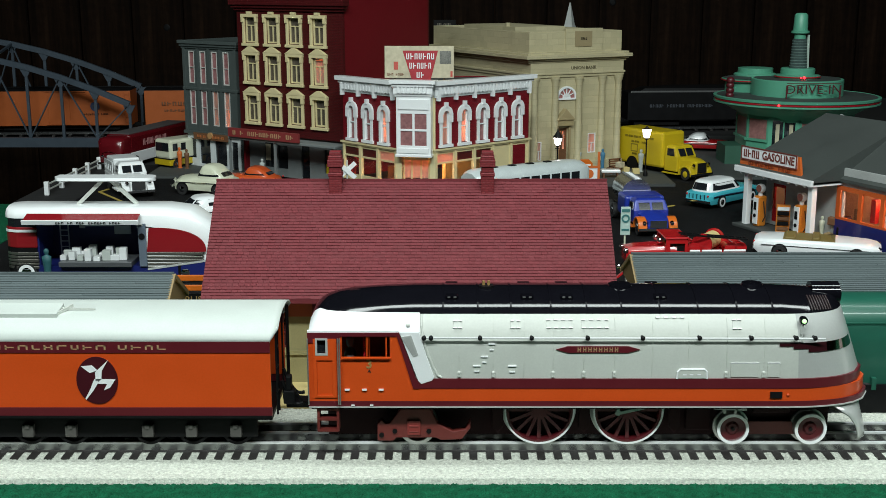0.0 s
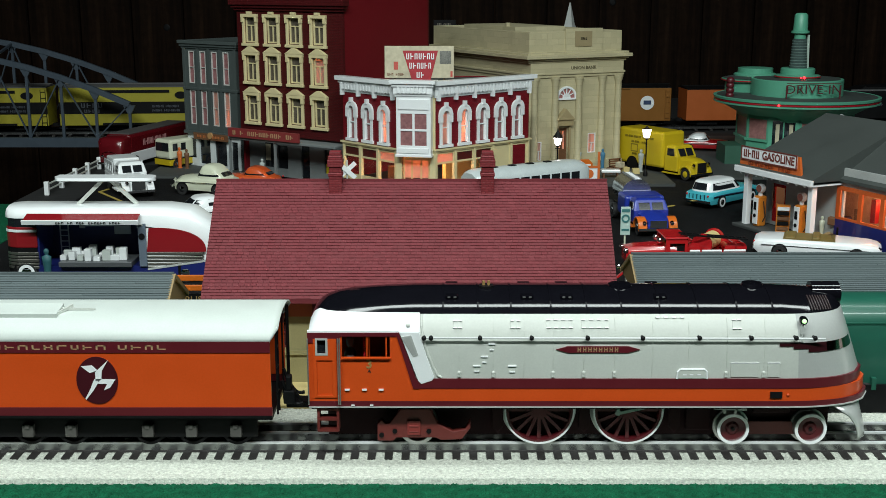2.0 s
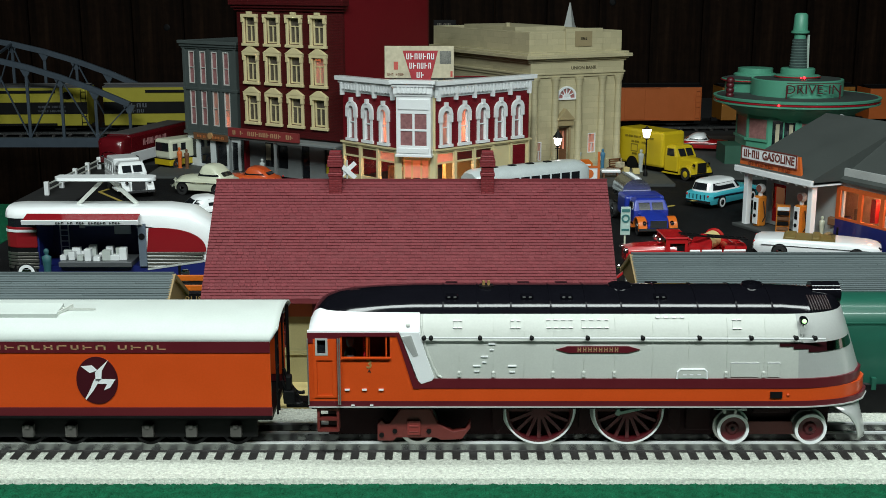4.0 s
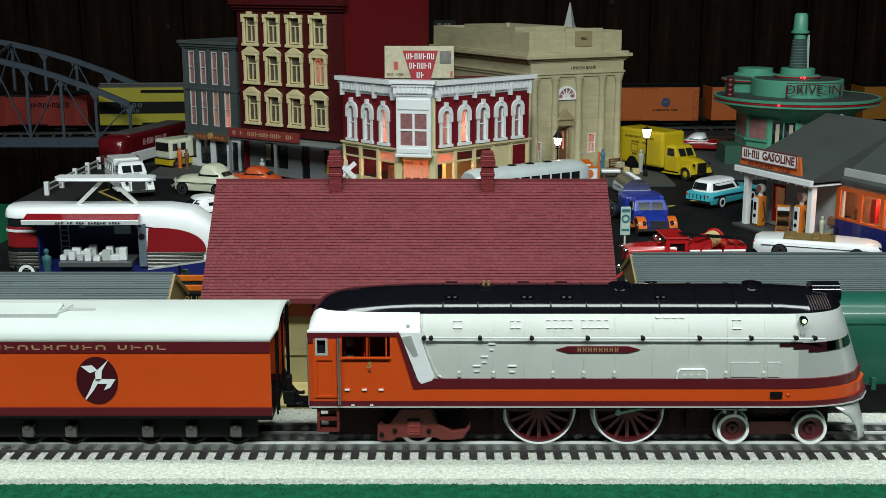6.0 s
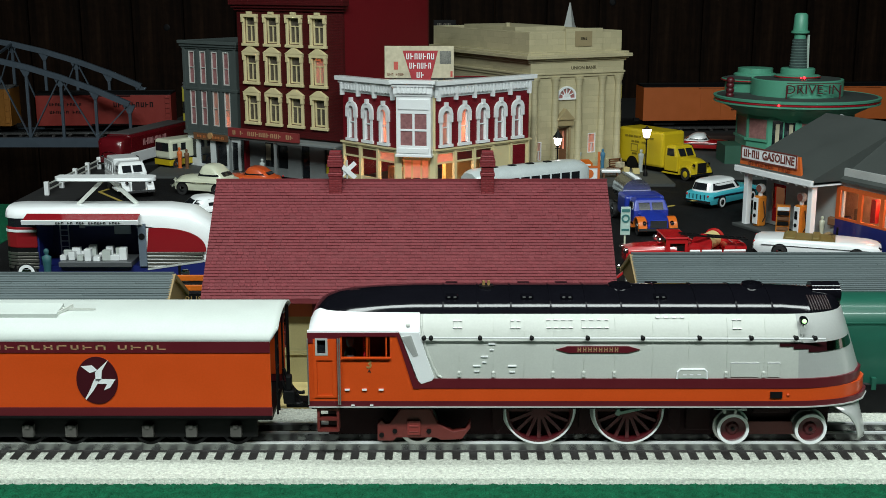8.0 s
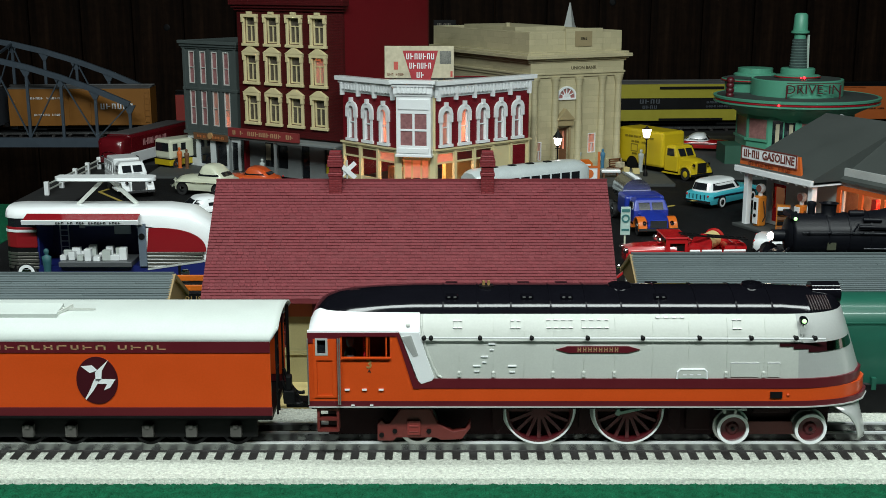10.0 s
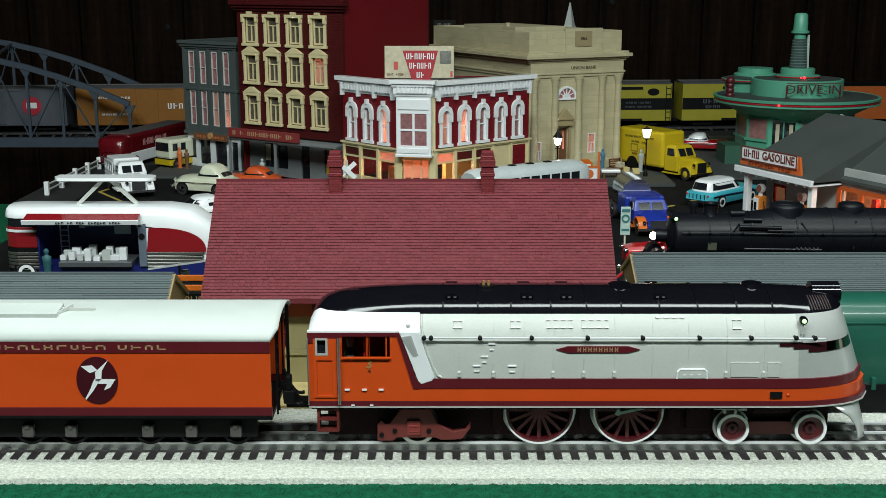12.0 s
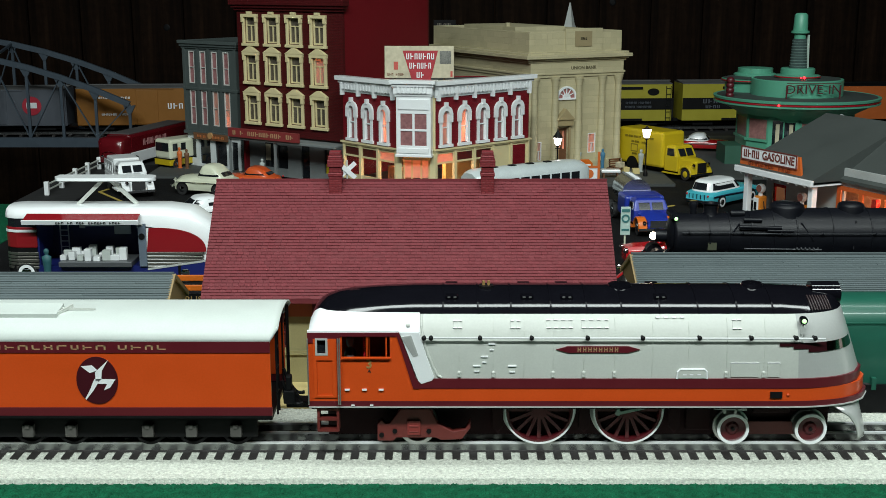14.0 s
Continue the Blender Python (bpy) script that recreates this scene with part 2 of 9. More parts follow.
RED = mat("gloss_red_paint", (0.45, 0.012, 0.015), 0.25, grain=0.06, coat=0.5)
NAVY = mat("navy_blue_paint", (0.012, 0.018, 0.12), 0.3, grain=0.08, coat=0.4)
BLUE = mat("royal_blue_paint", (0.015, 0.035, 0.3), 0.3, grain=0.06, coat=0.4)
TURQ = mat("turquoise_paint", (0.06, 0.42, 0.5), 0.25, grain=0.04, coat=0.5)
IVORY = mat("ivory_paint", (0.66, 0.68, 0.52), 0.3, grain=0.04, coat=0.4)
GLOSSWHITE = mat("gloss_white_paint", (0.83, 0.855, 0.86), 0.25, grain=0.03, coat=0.4)
VGREEN = mat("dark_green_paint", (0.009, 0.09, 0.058), 0.45, grain=0.08, coat=0.2)
RUBBER = mat("black_rubber", (0.012, 0.012, 0.012), 0.7, grain=0.2)
DKGLASS = mat("dark_window_glass", (0.012, 0.014, 0.017), 0.08, grain=0.1, coat=0.3)
CLEAR = glass("clear_pane", (0.05, 0.05, 0.05), 0.04, 0.1)
FROST = frosted("frosted_pane", (0.78, 0.5, 0.42))
DUSKROSE = frosted("dusky_rose_pane", (0.16, 0.035, 0.03))
# Greyish-olive pane colour stands in for dim light inside the rooms.
DUSKPANE = mat("dim_lit_pane", (0.095, 0.08, 0.062), 0.2, grain=0.5, fine=160, coarse=50)
# Opaque dim rose: the unlit look of a frosted window put into the colour.
FROSTDIM = mat("unlit_frosted_pane", (0.3, 0.14, 0.14), 0.25, grain=0.3, fine=200, coarse=50)
LAMPGLOW = glow("lamp_globe_glow", (1.0, 0.93, 0.82), 6.0)
REDGLOW = glow("red_light_glow", (1.0, 0.02, 0.03), 5.0)
HEADGLOW = glow("headlight_glow", (1.0, 0.8, 0.6), 20.0)
GREENGLOW = glow("green_marker_glow", (0.5, 1.0, 0.4), 1.5)
BROWN = mat("brown_wood", (0.16, 0.07, 0.03), 0.6, grain=0.25)
SAND = mat("sand_boards", (0.62, 0.5, 0.22), 0.6, grain=0.1)
PAPER = mat("old_poster_paper", (0.5, 0.45, 0.32), 0.7, grain=0.22, fine=160, coarse=60)
# ---- room, table, ground ----
def slab(name, x0, x1, y0, y1, z0, z1, material, label="", category="", parent=None):
    o = part(name, bx(B(), x0, x1, y0, y1, z0, z1), material, parent)
    return tagged(o, label, category, kind="" if parent else "structure")


slab("floor", -3.2, 3.2, -2.6, 2.3, -1.02, -0.98, FLOORMAT, "grey carpet floor of the train room", "floor")
slab("ceiling", -3.2, 3.2, -2.6, 2.3, 1.72, 1.76, CEILING, "dark grey ceiling board", "ceiling")
slab("wall_south", -3.2, 3.2, -2.66, -2.6, -1.0, 1.75, WOODWALL, "dark wood panelled wall behind the camera", "wall")
slab("wall_west", -3.26, -3.2, -2.6, 2.3, -1.0, 1.75, WOODWALL, "dark wood panelled side wall", "wall")
slab("wall_east", 3.2, 3.26, -2.6, 2.3, -1.0, 1.75, WOODWALL, "dark wood panelled side wall", "wall")
wall_n = slab("wall_north", -3.2, 3.2, 2.31, 2.36, -1.0, 1.75, WOODWALL, "dark knotty wood panelled wall behind the layout", "wall")
random.seed(5)
for i in range(30):
    w = 0.13
    x = -1.95 + i * w
    o = part("plank", bx(B(), 0.002, w - 0.002, 0, 0.012, -0.3, 1.2), WOODWALL, wall_n)
    o.location = (x, 2.298, 0.0)
    if random.random() < 0.75:
        bm = B()
        lathe(bm, [(0.0, -0.0012), (0.006, -0.001), (0.011, 0.001)], (0, 0, 0), 10, "y")
        k = part("knot", bm, DARK, wall_n)
        k.location = (x + random.uniform(0.03, 0.1), 2.298, random.uniform(0.12, 0.5))

FELT = mat("black_felt", (0.008, 0.008, 0.008), 0.9, grain=0.3)
slab("table", -0.57, 2.9, -0.12, 2.28, -0.06, -0.0035, TABLEWOOD, "plywood layout table", "table")
slab("table_west", -2.9, -0.57, -0.12, 0.83, -0.06, -0.0035, TABLEWOOD, "plywood layout table", "table")
# Black sheet stands in for the unlit drop below the bridge.
slab("void_sheet", -2.9, -0.57, 0.83, 2.28, -0.34, -0.3, FELT, "black sheet standing in for the dark drop under the bridge", "shelf")
slab("grass_front", -2.9, 2.9, -0.121, 0.36, -0.0034, -0.001, GRASS, "bright green grass mat along the table edge", "grass mat")
slab("ground", -0.569, 2.9, 0.36, 2.27, -0.0034, -0.001, FELT, "black scenic base under the town", "ground")
slab("ground_west", -2.9, -0.569, 0.36, 0.829, -0.0034, -0.001, FELT, "black scenic base beside the town", "ground")


def rough_sheet(name, x0, x1, y0, y1, z, step, amp, base, material, label, category, seed):
    """A mat with a granular top: a fine grid of uneven heights, with sides down to base."""
    rng = np.random.RandomState(seed)
    nx, ny = int((x1 - x0) / step), int((y1 - y0) / step)
    h = rng.rand(ny + 1, nx + 1) * amp
    h = 0.6 * h + 0.4 * (np.roll(h, 1, 0) + np.roll(h, 1, 1)) / 2
    jx, jy = (rng.rand(ny + 1, nx + 1) - 0.5) * step * 0.7, (rng.rand(ny + 1, nx + 1) - 0.5) * step * 0.7
    jx[:, 0] = jx[:, -1] = jy[0, :] = jy[-1, :] = 0
    jy[1, :] *= 0.4
    gx, gy = np.meshgrid(np.linspace(x0, x1, nx + 1), np.linspace(y0, y1, ny + 1))
    hz = z + h
    hz[0, :], hz[-1, :], hz[:, 0], hz[:, -1] = base, base, base, base
    vs = np.stack([gx + jx, gy + jy, hz], -1).reshape(-1, 3)
    i = (np.arange(ny)[:, None] * (nx + 1) + np.arange(nx)[None, :]).reshape(-1)
    fs = np.stack([i, i + 1, i + nx + 2, i + nx + 1], -1)
    me = bpy.data.meshes.new(name)
    me.from_pydata(vs.tolist(), [], fs.tolist())
    me.materials.append(material)
    return tagged(new(name, me), label, category, kind="structure")


slab("ballast_base", -1.4, 1.4, -0.0395, 0.0745, -0.001, -0.0004, BALLAST, "pale foam ballast strip", "ballast")
rough_sheet("ballast", -0.33, 0.36, -0.0401, 0.0748, 0.0019, 0.0009, 0.0008, -0.001, BALLAST, "pale speckled foam ballast strip under the track", "ballast", 3)
rough_sheet("grass_fringe", -0.3, 0.3, -0.1205, -0.0397, -0.0013, 0.0008, 0.0015, -0.0014, GRASS, "fuzzy bright green grass mat along the table edge", "grass mat", 4)
slab("road", -0.49, 1.4, 0.3605, 1.16, -0.0009, 0.0, ASPHALT, "black asphalt street surface with worn patches", "road")
slab("grass_side", -1.4, -0.491, 0.361, 0.826, -0.0009, 0.0003, GRASS, "green grass mat beside the street", "grass mat")
slab("pavement_west", -0.44, -0.08, 1.03, 1.3, -0.0005, 0.004, PAVING, "grey pavement in front of the shops", "pavement")
slab("pavement_bank", 0.1, 0.33, 0.96, 1.4, -0.0005, 0.004, PAVING, "grey pavement round the bank", "pavement")
slab("pavement_east", 0.36, 1.3, 1.02, 1.5, -0.0005, 0.003, PAVING, "grey concrete lot of the drive-in", "pavement")
LINE = mat("faded_yellow_line", (0.4, 0.3, 0.06), 0.7, grain=0.3)
for a, b in (((-0.475, 0.915), (-0.44, 1.03)), ((-0.475, 0.915), (-0.405, 0.815)), ((0.262, 0.785), (0.30, 0.815))):
    o = part("road_marking", bar(B(), (*a, 0.0003), (*b, 0.0003), 0.0035, 0.0012), LINE)
    tagged(o, "thin faded yellow parking line on asphalt", "road marking", kind="structure")


# ---- tracks ----
FAR_T = math.tan(radians(4.0))

def rail_parts(t, k, length, head=None):
    part("rail_web", prism(B(), [(-0.0005, 0.0036), (0.0005, 0.0036), (0.0005, 0.0078), (-0.0005, 0.0078)], -length / 2, length / 2, "x"), RAILDARK, t, "polished rail web", at=pose(0, k, 0))
    part("rail_foot", prism(B(), [(-0.0016, 0.0031), (0.0016, 0.0031), (0.0005, 0.0037), (-0.0005, 0.0037)], -length / 2, length / 2, "x"), TIE, t, "dark rail foot", at=pose(0, k, 0))
    # Rail glint put into a pale head colour; tracks behind get a darker one.
    part("rail_head", bx(B(), -length / 2, length / 2, -0.0011, 0.0011, 0.0078, 0.009), head or RAILBRIGHT, t, "bright rail head" if not head else "dark rail head", at=pose(0, k, 0))


def track(label, x, y, length, ties, rz=0.0, spacing=0.01025, head=None):
    t = thing("railway_track", label, "track", pose(x, y, 0, 0, 0, rz))
    for k in (0.0, 0.016, 0.032):
        rail_parts(t, k, length, head)
    me = None
    for i in range(ties):
        if me is None:
            o = part("tie", bx(B(), -0.0024, 0.0024, -0.012, 0.044, 0.0, 0.0032), TIE, t)
            me = o.data
        else:
            o = new("tie", me)
            o.parent = t
        o.location = ((i - (ties - 1) / 2) * spacing, 0, 0)
    return t


track("three-rail track with bright rails and dark ties on pale ballast", 0.003, 0.0, 2.4, 110)
track("three-rail track with dark ties behind the station", 0.3, 0.312, 2.2, 60, spacing=0.02, head=RAILDARK)
track("distant three-rail track in front of the wood wall", 0.0, 1.526 + FAR_T * 0.62, 5.2, 90, 4.0, 0.03, DARK)

# ---- assumed ceiling lights out of view; the front one houses the added fill ----
for fy, fz in ((0.0, 1.18), (-1.1, 1.51)):
    fix = thing("assumed_ceiling_light", "long white ceiling light fixture, assumed out of view", "ceiling light", pose(0, fy, fz), "ceiling lights")
    for px in (-0.7, 0.7):
        part("hanger", cy(B(), (px, 0, 0.19), (px, 0, 1.725 - fz), 0.004, n=8), STEEL, fix)
    part("housing", bx(B(), -0.97, 0.97, -0.1, 0.1, 0.03, 0.2), WHITE, fix, bevel=0.004)
    part("end_cap", bx(B(), -1.0, -0.975, -0.1, 0.1, 0.0, 0.09), WHITE, fix)
    part("end_cap", bx(B(), 0.975, 1.0, -0.1, 0.1, 0.0, 0.09), WHITE, fix)
# ---- streamlined steam locomotive and tender on the front track ----
CY0 = 0.016   # centre line of the front track


def wheel(parent, x, y, r, rim_mat, centre_mat, spokes=12, tyre_w=0.003, hub=0.22, side=-1, solid=False, tyre_mat=None):
    """A wheel in the xz plane whose face looks along side * y."""
    z = 0.009 + r
    rim = 0.94 if r > 0.015 else 0.8
    w = thing_part("wheel", parent, pose(x, y, z))
    part("tyre", lathe(B(), [(r * rim, -0.0035), (r, -0.0035), (r, 0.002), (r + 0.0013, 0.002), (r + 0.0013, 0.0035), (r * rim, 0.0035), (r * rim, -0.0035)], n=40, axis="y"), tyre_mat or STEEL, w, smooth=40)
    part("rim", lathe(B(), [(r * rim, -0.0042), (r * 0.985, -0.0042), (r * 0.985, -0.0034), (r * rim, -0.0034), (r * rim, -0.0042)], n=40, axis="y"), rim_mat, w, smooth=40)
    bm = B()
    if solid:
        lathe(bm, [(0, -0.003), (r * 0.3, -0.003), (r * 0.42, -0.0015), (r * 0.75, -0.002), (r * 0.9, -0.0033), (r * 0.9, 0.002), (0, 0.002)], n=32, axis="y")
    else:
        for i in range(spokes):
            a = 2 * math.pi * i / spokes
            bar(bm, (r * 0.15 * math.cos(a), -0.001, r * 0.15 * math.sin(a)), (r * 0.9 * math.cos(a), -0.001, r * 0.9 * math.sin(a)), r * 0.1, 0.002)
        lathe(bm, [(r * 0.88, -0.0033), (r * 0.942, -0.0033), (r * 0.942, 0.002), (r * 0.84, 0.002), (r * 0.88, -0.0033)], n=32, axis="y")
        lathe(bm, [(0, -0.0042), (r * hub, -0.0042), (r * hub, 0.002), (0, 0.002)], n=20, axis="y")
    part("spokes", bm, centre_mat, w)
    return w


def thing_part(name, parent, m):
    bm = lathe(B(), [(0, -0.004), (0.0012, -0.004), (0.0012, 0.004), (0, 0.004)], n=8, axis="y")
    o = part(name, bm, DARK, parent, at=m)
    return o


loco = thing("streamlined_locomotive", "streamlined orange, grey and maroon model steam locomotive with black top", "locomotive", pose(0, CY0, 0))
HW = 0.033


def ztop(x):
    return float(np.interp(x, [-0.079, -0.0765, -0.073, -0.069, -0.063, -0.055, -0.04, -0.016, 0.2, 0.238], [0.0875, 0.0922, 0.0958, 0.098, 0.0998, 0.1012, 0.1026, 0.1036, 0.1036, 0.1012]))


ZS = 0.074   # height at which the straight side turns into the round shoulder


def nose(x):
    """Width factor of the shell in plan: round at the front."""
    u = max(0.0, (x - 0.2) / 0.036)
    return max(0.03, (1 - min(u, 1) ** 2.4)) ** (1 / 2.4)


def phi_at(x, z):
    """The shoulder's angle at which the shell reaches height z at x, in degrees."""
    return math.degrees(math.asin(max(0.0, min(0.93, (z - ZS) / (ztop(x) - ZS)))))


def section(x, z0, phi0, phi1, n=9, off=0.0):
    """Points of the shell's section at x from height z0 on the side (or from angle phi0 on the shoulder) up to phi1, in degrees."""
    w, zt = (HW + off) * nose(x), ztop(x)
    slant = max(0.0, (x - 0.2) / 0.036) * 0.34
    pts = []
    if z0 is not None:
        pts += [(-w, z0), (-w, (z0 + ZS) / 2)]
    for i in range(n):
        a = radians(phi0 + (phi1 - phi0) * i / (n - 1))
        pts.append((-w * math.cos(a), ZS + (zt + off - ZS) * math.sin(a)))
    return [(x + slant * (0.104 - z), y, z) for y, z in pts]


XS = [-0.079, -0.0765, -0.073, -0.069, -0.063, -0.055, -0.04, -0.03, -0.016, 0.05, 0.12, 0.2, 0.206, 0.212, 0.218, 0.223, 0.228, 0.232, 0.235, 0.236]
EDGE = 0.0928   # where the black top meets the sides
bm = loft(B(), [section(x, None, phi_at(x, EDGE), 180 - phi_at(x, EDGE), 17) for x in XS], closed=False)
part("boiler_top", bm, BLACK, loco, "gloss black boiler top with a long highlight", smooth=50)
r = section(-0.079, None, 0, 180, 17)
bm = B()
bm.faces.new([bm.verts.new(p) for p in r])
part("cab_end", bm, BLACK, loco)
GX = [x for x in XS if -0.0165 <= x <= 0.206]
for s in (1, -1):
    bm = loft(B(), [[(p[0], p[1] * s, p[2]) for p in section(x, 0.0545, 0, phi_at(x, EDGE))] for x in GX], closed=False)
    part("side_shroud", bm, GREY, loco, "light grey shroud side", smooth=50)
    bm = loft(B(), [[(p[0], p[1] * s, p[2]) for p in section(x, 0.0545, 0, phi_at(x, EDGE))] for x in XS if x >= 0.206], closed=False)
    part("nose", bm, SILVER, loco, "silver rounded nose", smooth=50)
    bm = loft(B(), [[(p[0], p[1] * s, p[2]) for p in section(x, None, 0.75 * phi_at(x, 0.0835), phi_at(x, EDGE + 0.0006), off=0.0003)] for x in [q for q in XS if q <= -0.016] + [-0.0136]], closed=False)
    part("cab_roof", bm, GLOSSWHITE, loco, "white cab roof flank", smooth=50)
    part("cab_gutter", bx(B(), -0.079, -0.026, s * (HW - 0.0005) - 0.0015, s * (HW - 0.0005) + 0.0015, 0.0836, 0.0848), GLOSSWHITE, loco, "white cab gutter")
# front closing faces of the nose
bm = B()
r = section(0.236, 0.0545, 0, 180, 25)
bm.faces.new([bm.verts.new(p) for p in r])
part("nose_front", bm, SILVER, loco)


def band(z0, z1, material, name, x0=-0.079, off=0.0006, label="", xs=None):
    """A painted strip round both sides and the nose."""
    xs = [x for x in XS if x >= x0]
    if x0 not in xs:
        xs = [x0] + xs
    path = []
    for x in xs:
        sl = max(0.0, (x - 0.2) / 0.036) * 0.34
        w = (HW + off) * nose(x)
        path.append((x + sl * (0.104 - (z0 + z1) / 2) + (0.0006 if x > 0.22 else 0), w))
    ring = [(a, -b) for a, b in path] + [(a, b) for a, b in path[::-1]]
    bm = loft(B(), [[(a, b, z) for a, b in ring] for z in (z0, z1)])
    return part(name, bm, material, loco, label, smooth=40)


band(0.0497, 0.0556, MAROON, "upper_stripe", -0.0175, 0.0012, "maroon stripe")
band(0.0418, 0.0497, ORANGE, "orange_stripe", -0.0175, 0.0007, "orange side band")
band(0.0386, 0.0418, MAROON, "lower_stripe", -0.079, 0.0011, "maroon lower stripe")
band(0.0379, 0.0386, SILVER, "running_edge", -0.079, 0.0018, "thin bright running-board edge")


def plate(name, poly, material, y=HW, t=0.0012, label="", sides=(-1, 1), holes=None):
    for s in sides:
        bm = prism(B(), poly, s * (y - 0.0004), s * (y + t))
        part(name, bm, material, loco, label)


# cab sides with the two window openings, the door opening and the slanted front edge
for s in (-1, 1):
    bm = panel(B(), 0.0188, 0.0418, 0.0012, [(-0.0745, 0.0702, -0.0672, 0.0805)], -0.079, 0.0418, 0)
    panel(bm, 0.033, 0.0418, 0.0012, [(-0.059, 0.0688, -0.0445, 0.0815), (-0.0432, 0.0688, -0.031, 0.0815)], -0.0602, 0.0418, 0)
    prism(bm, [(-0.0272, 0.0418), (-0.0162, 0.0418), (-0.0162, 0.0497), (-0.0272, 0.084)], 0, 0.0012)
    part("cab_side", bm, ORANGE, loco, "orange cab side with open windows", at=pose(0, s * HW - 0.0006, 0))
    plate("cab_trim", [(-0.0276, 0.084), (-0.0256, 0.084), (-0.0142, 0.0515), (-0.0142, 0.0497), (-0.0175, 0.0497)], MAROON, HW + 0.0008, 0.0006, sides=(s,))
    # white slanted pillar with its narrow window
    bm = prism(B(), [(-0.0256, 0.0845), (-0.0138, 0.0845), (-0.0128, 0.081), (-0.0098, 0.0705), (-0.005, 0.0565), (-0.0065, 0.0545), (-0.0128, 0.0525), (-0.0146, 0.0545)], s * (HW - 0.0003), s * (HW + 0.0016))
    part("cab_pillar", bm, GLOSSWHITE, loco, "white slanted cab front pillar", bevel=0.0004)
    bm = prism(B(), [(-0.0245, 0.0815), (-0.0185, 0.0825), (-0.0145, 0.0705), (-0.0175, 0.0695)], s * (HW + 0.0015), s * (HW + 0.002))
    part("quarter_light_frame", bm, SILVER, loco)
    bm = prism(B(), [(-0.0235, 0.0805), (-0.0195, 0.0815), (-0.0157, 0.0715), (-0.018, 0.0705)], s * (HW + 0.0018), s * (HW + 0.0024))
    part("quarter_light", bm, CLEAR, loco)
    part("rivet_lamp", ball(B(), (-0.0205, s * 0.0302, 0.0872), 0.0013), GREY, loco, smooth=60)
    # grab rails of the cab
    for x in (-0.0787, -0.0612, -0.0602):
        part("grab_rail", cy(B(), (x, s * (HW + 0.0035), 0.0405), (x, s * (HW + 0.0035), 0.081), 0.00042, n=8), STEEL, loco)
    # window bars
    for x in (-0.0449, -0.0438, -0.0335):
        part("window_bar", bx(B(), x, x + 0.0008, s * HW - 0.0006, s * HW + 0.0009, 0.069, 0.0815), ORANGE, loco)
    part("window_sill", bx(B(), -0.0595, -0.0305, s * (HW + 0.0016) - 0.0009, s * (HW + 0.0016) + 0.0009, 0.0682, 0.069), ORANGE, loco)
    bm = panel(B(), 0.0073, 0.0103, 0.001, [(-0.0733, 0.0713, -0.0685, 0.0795)], -0.0745, 0.0702, 0)
    part("window_frame", bm, SILVER, loco, "bright cab window frame", at=pose(0, s * (HW + 0.0012) - 0.0005, 0))
    part("window_glass", bx(B(), -0.0745, -0.0672, s * (HW - 0.0014) - 0.0003, s * (HW - 0.0014) + 0.0003, 0.0702, 0.0805), DKGLASS, loco, "dark cab window glass")
    part("cab_cantrail", panel(B(), 0.0188, 0.0062, 0.0008, [(-0.0745, 0.0770, -0.0672, 0.0805)], -0.079, 0.0777, 0), MAROON, loco, "dark maroon band under the cab gutter", at=pose(0, s * (HW + 0.0008) - 0.0004, 0))
    part("cab_cantrail", bx(B(), -0.0602, -0.0272, s * (HW + 0.0008) - 0.0004, s * (HW + 0.0008) + 0.0004, 0.0816, 0.0839), MAROON, loco)
    flange = [(-0.0128, 0.0925), (-0.0125, 0.0865), (-0.0113, 0.0785), (-0.0088, 0.0705), (-0.0058, 0.0625), (-0.0032, 0.0575), (-0.0008, 0.0562)]
    bm = B()
    for (xa, za), (xb, zb2) in zip(flange, flange[1:]):
        ya = HW if za < ZS else HW * math.cos(radians(phi_at(0, za)))
        yb2 = HW if zb2 < ZS else HW * math.cos(radians(phi_at(0, zb2)))
        cy(bm, (xa, s * ya, za), (xb, s * yb2, zb2), 0.0008, n=8)
    part("shroud_flange", bm, GREY, loco, "rounded flange where the shroud meets the cab", smooth=60)
    part("cab_door", panel(B(), 0.0135, 0.036, 0.0008, [(-0.0739, 0.0455, -0.0646, 0.0672), (-0.0745, 0.0702, -0.0672, 0.0805)], -0.0757, 0.0442, 0), ORANGE, loco, "orange cab door", at=pose(0, s * (HW + 0.0011) - 0.0004, 0))
    for x in (-0.0563, -0.0462, -0.0363):
        part("step_plate", bx(B(), x - 0.0014, x + 0.0014, s * (HW + 0.0012) - 0.0006, s * (HW + 0.0012) + 0.0006, 0.0486, 0.0494), GLOSSWHITE, loco)
    for x in (-0.053, -0.042):
        part("step_plate", bx(B(), x - 0.001, x + 0.001, s * (HW + 0.0018) - 0.0006, s * (HW + 0.0018) + 0.0006, 0.0392, 0.0398), GLOSSWHITE, loco)
part("cab_inside", bx(B(), -0.03, -0.028, -0.031, 0.031, 0.042, 0.0815), DARK, loco, "black backhead in the cab")
part("cab_floor", bx(B(), -0.078, -0.028, -0.032, 0.032, 0.04, 0.0425), DARK, loco)
part("cab_ceiling", bx(B(), -0.074, -0.028, -0.028, 0.028, 0.0825, 0.0835), DARK, loco)
part("brake_valve", ball(cy(B(), (-0.0465, -0.024, 0.066), (-0.0465, -0.024, 0.079), 0.0006, n=6), (-0.0465, -0.024, 0.0795), 0.0014), RED, loco, "red brake handle")
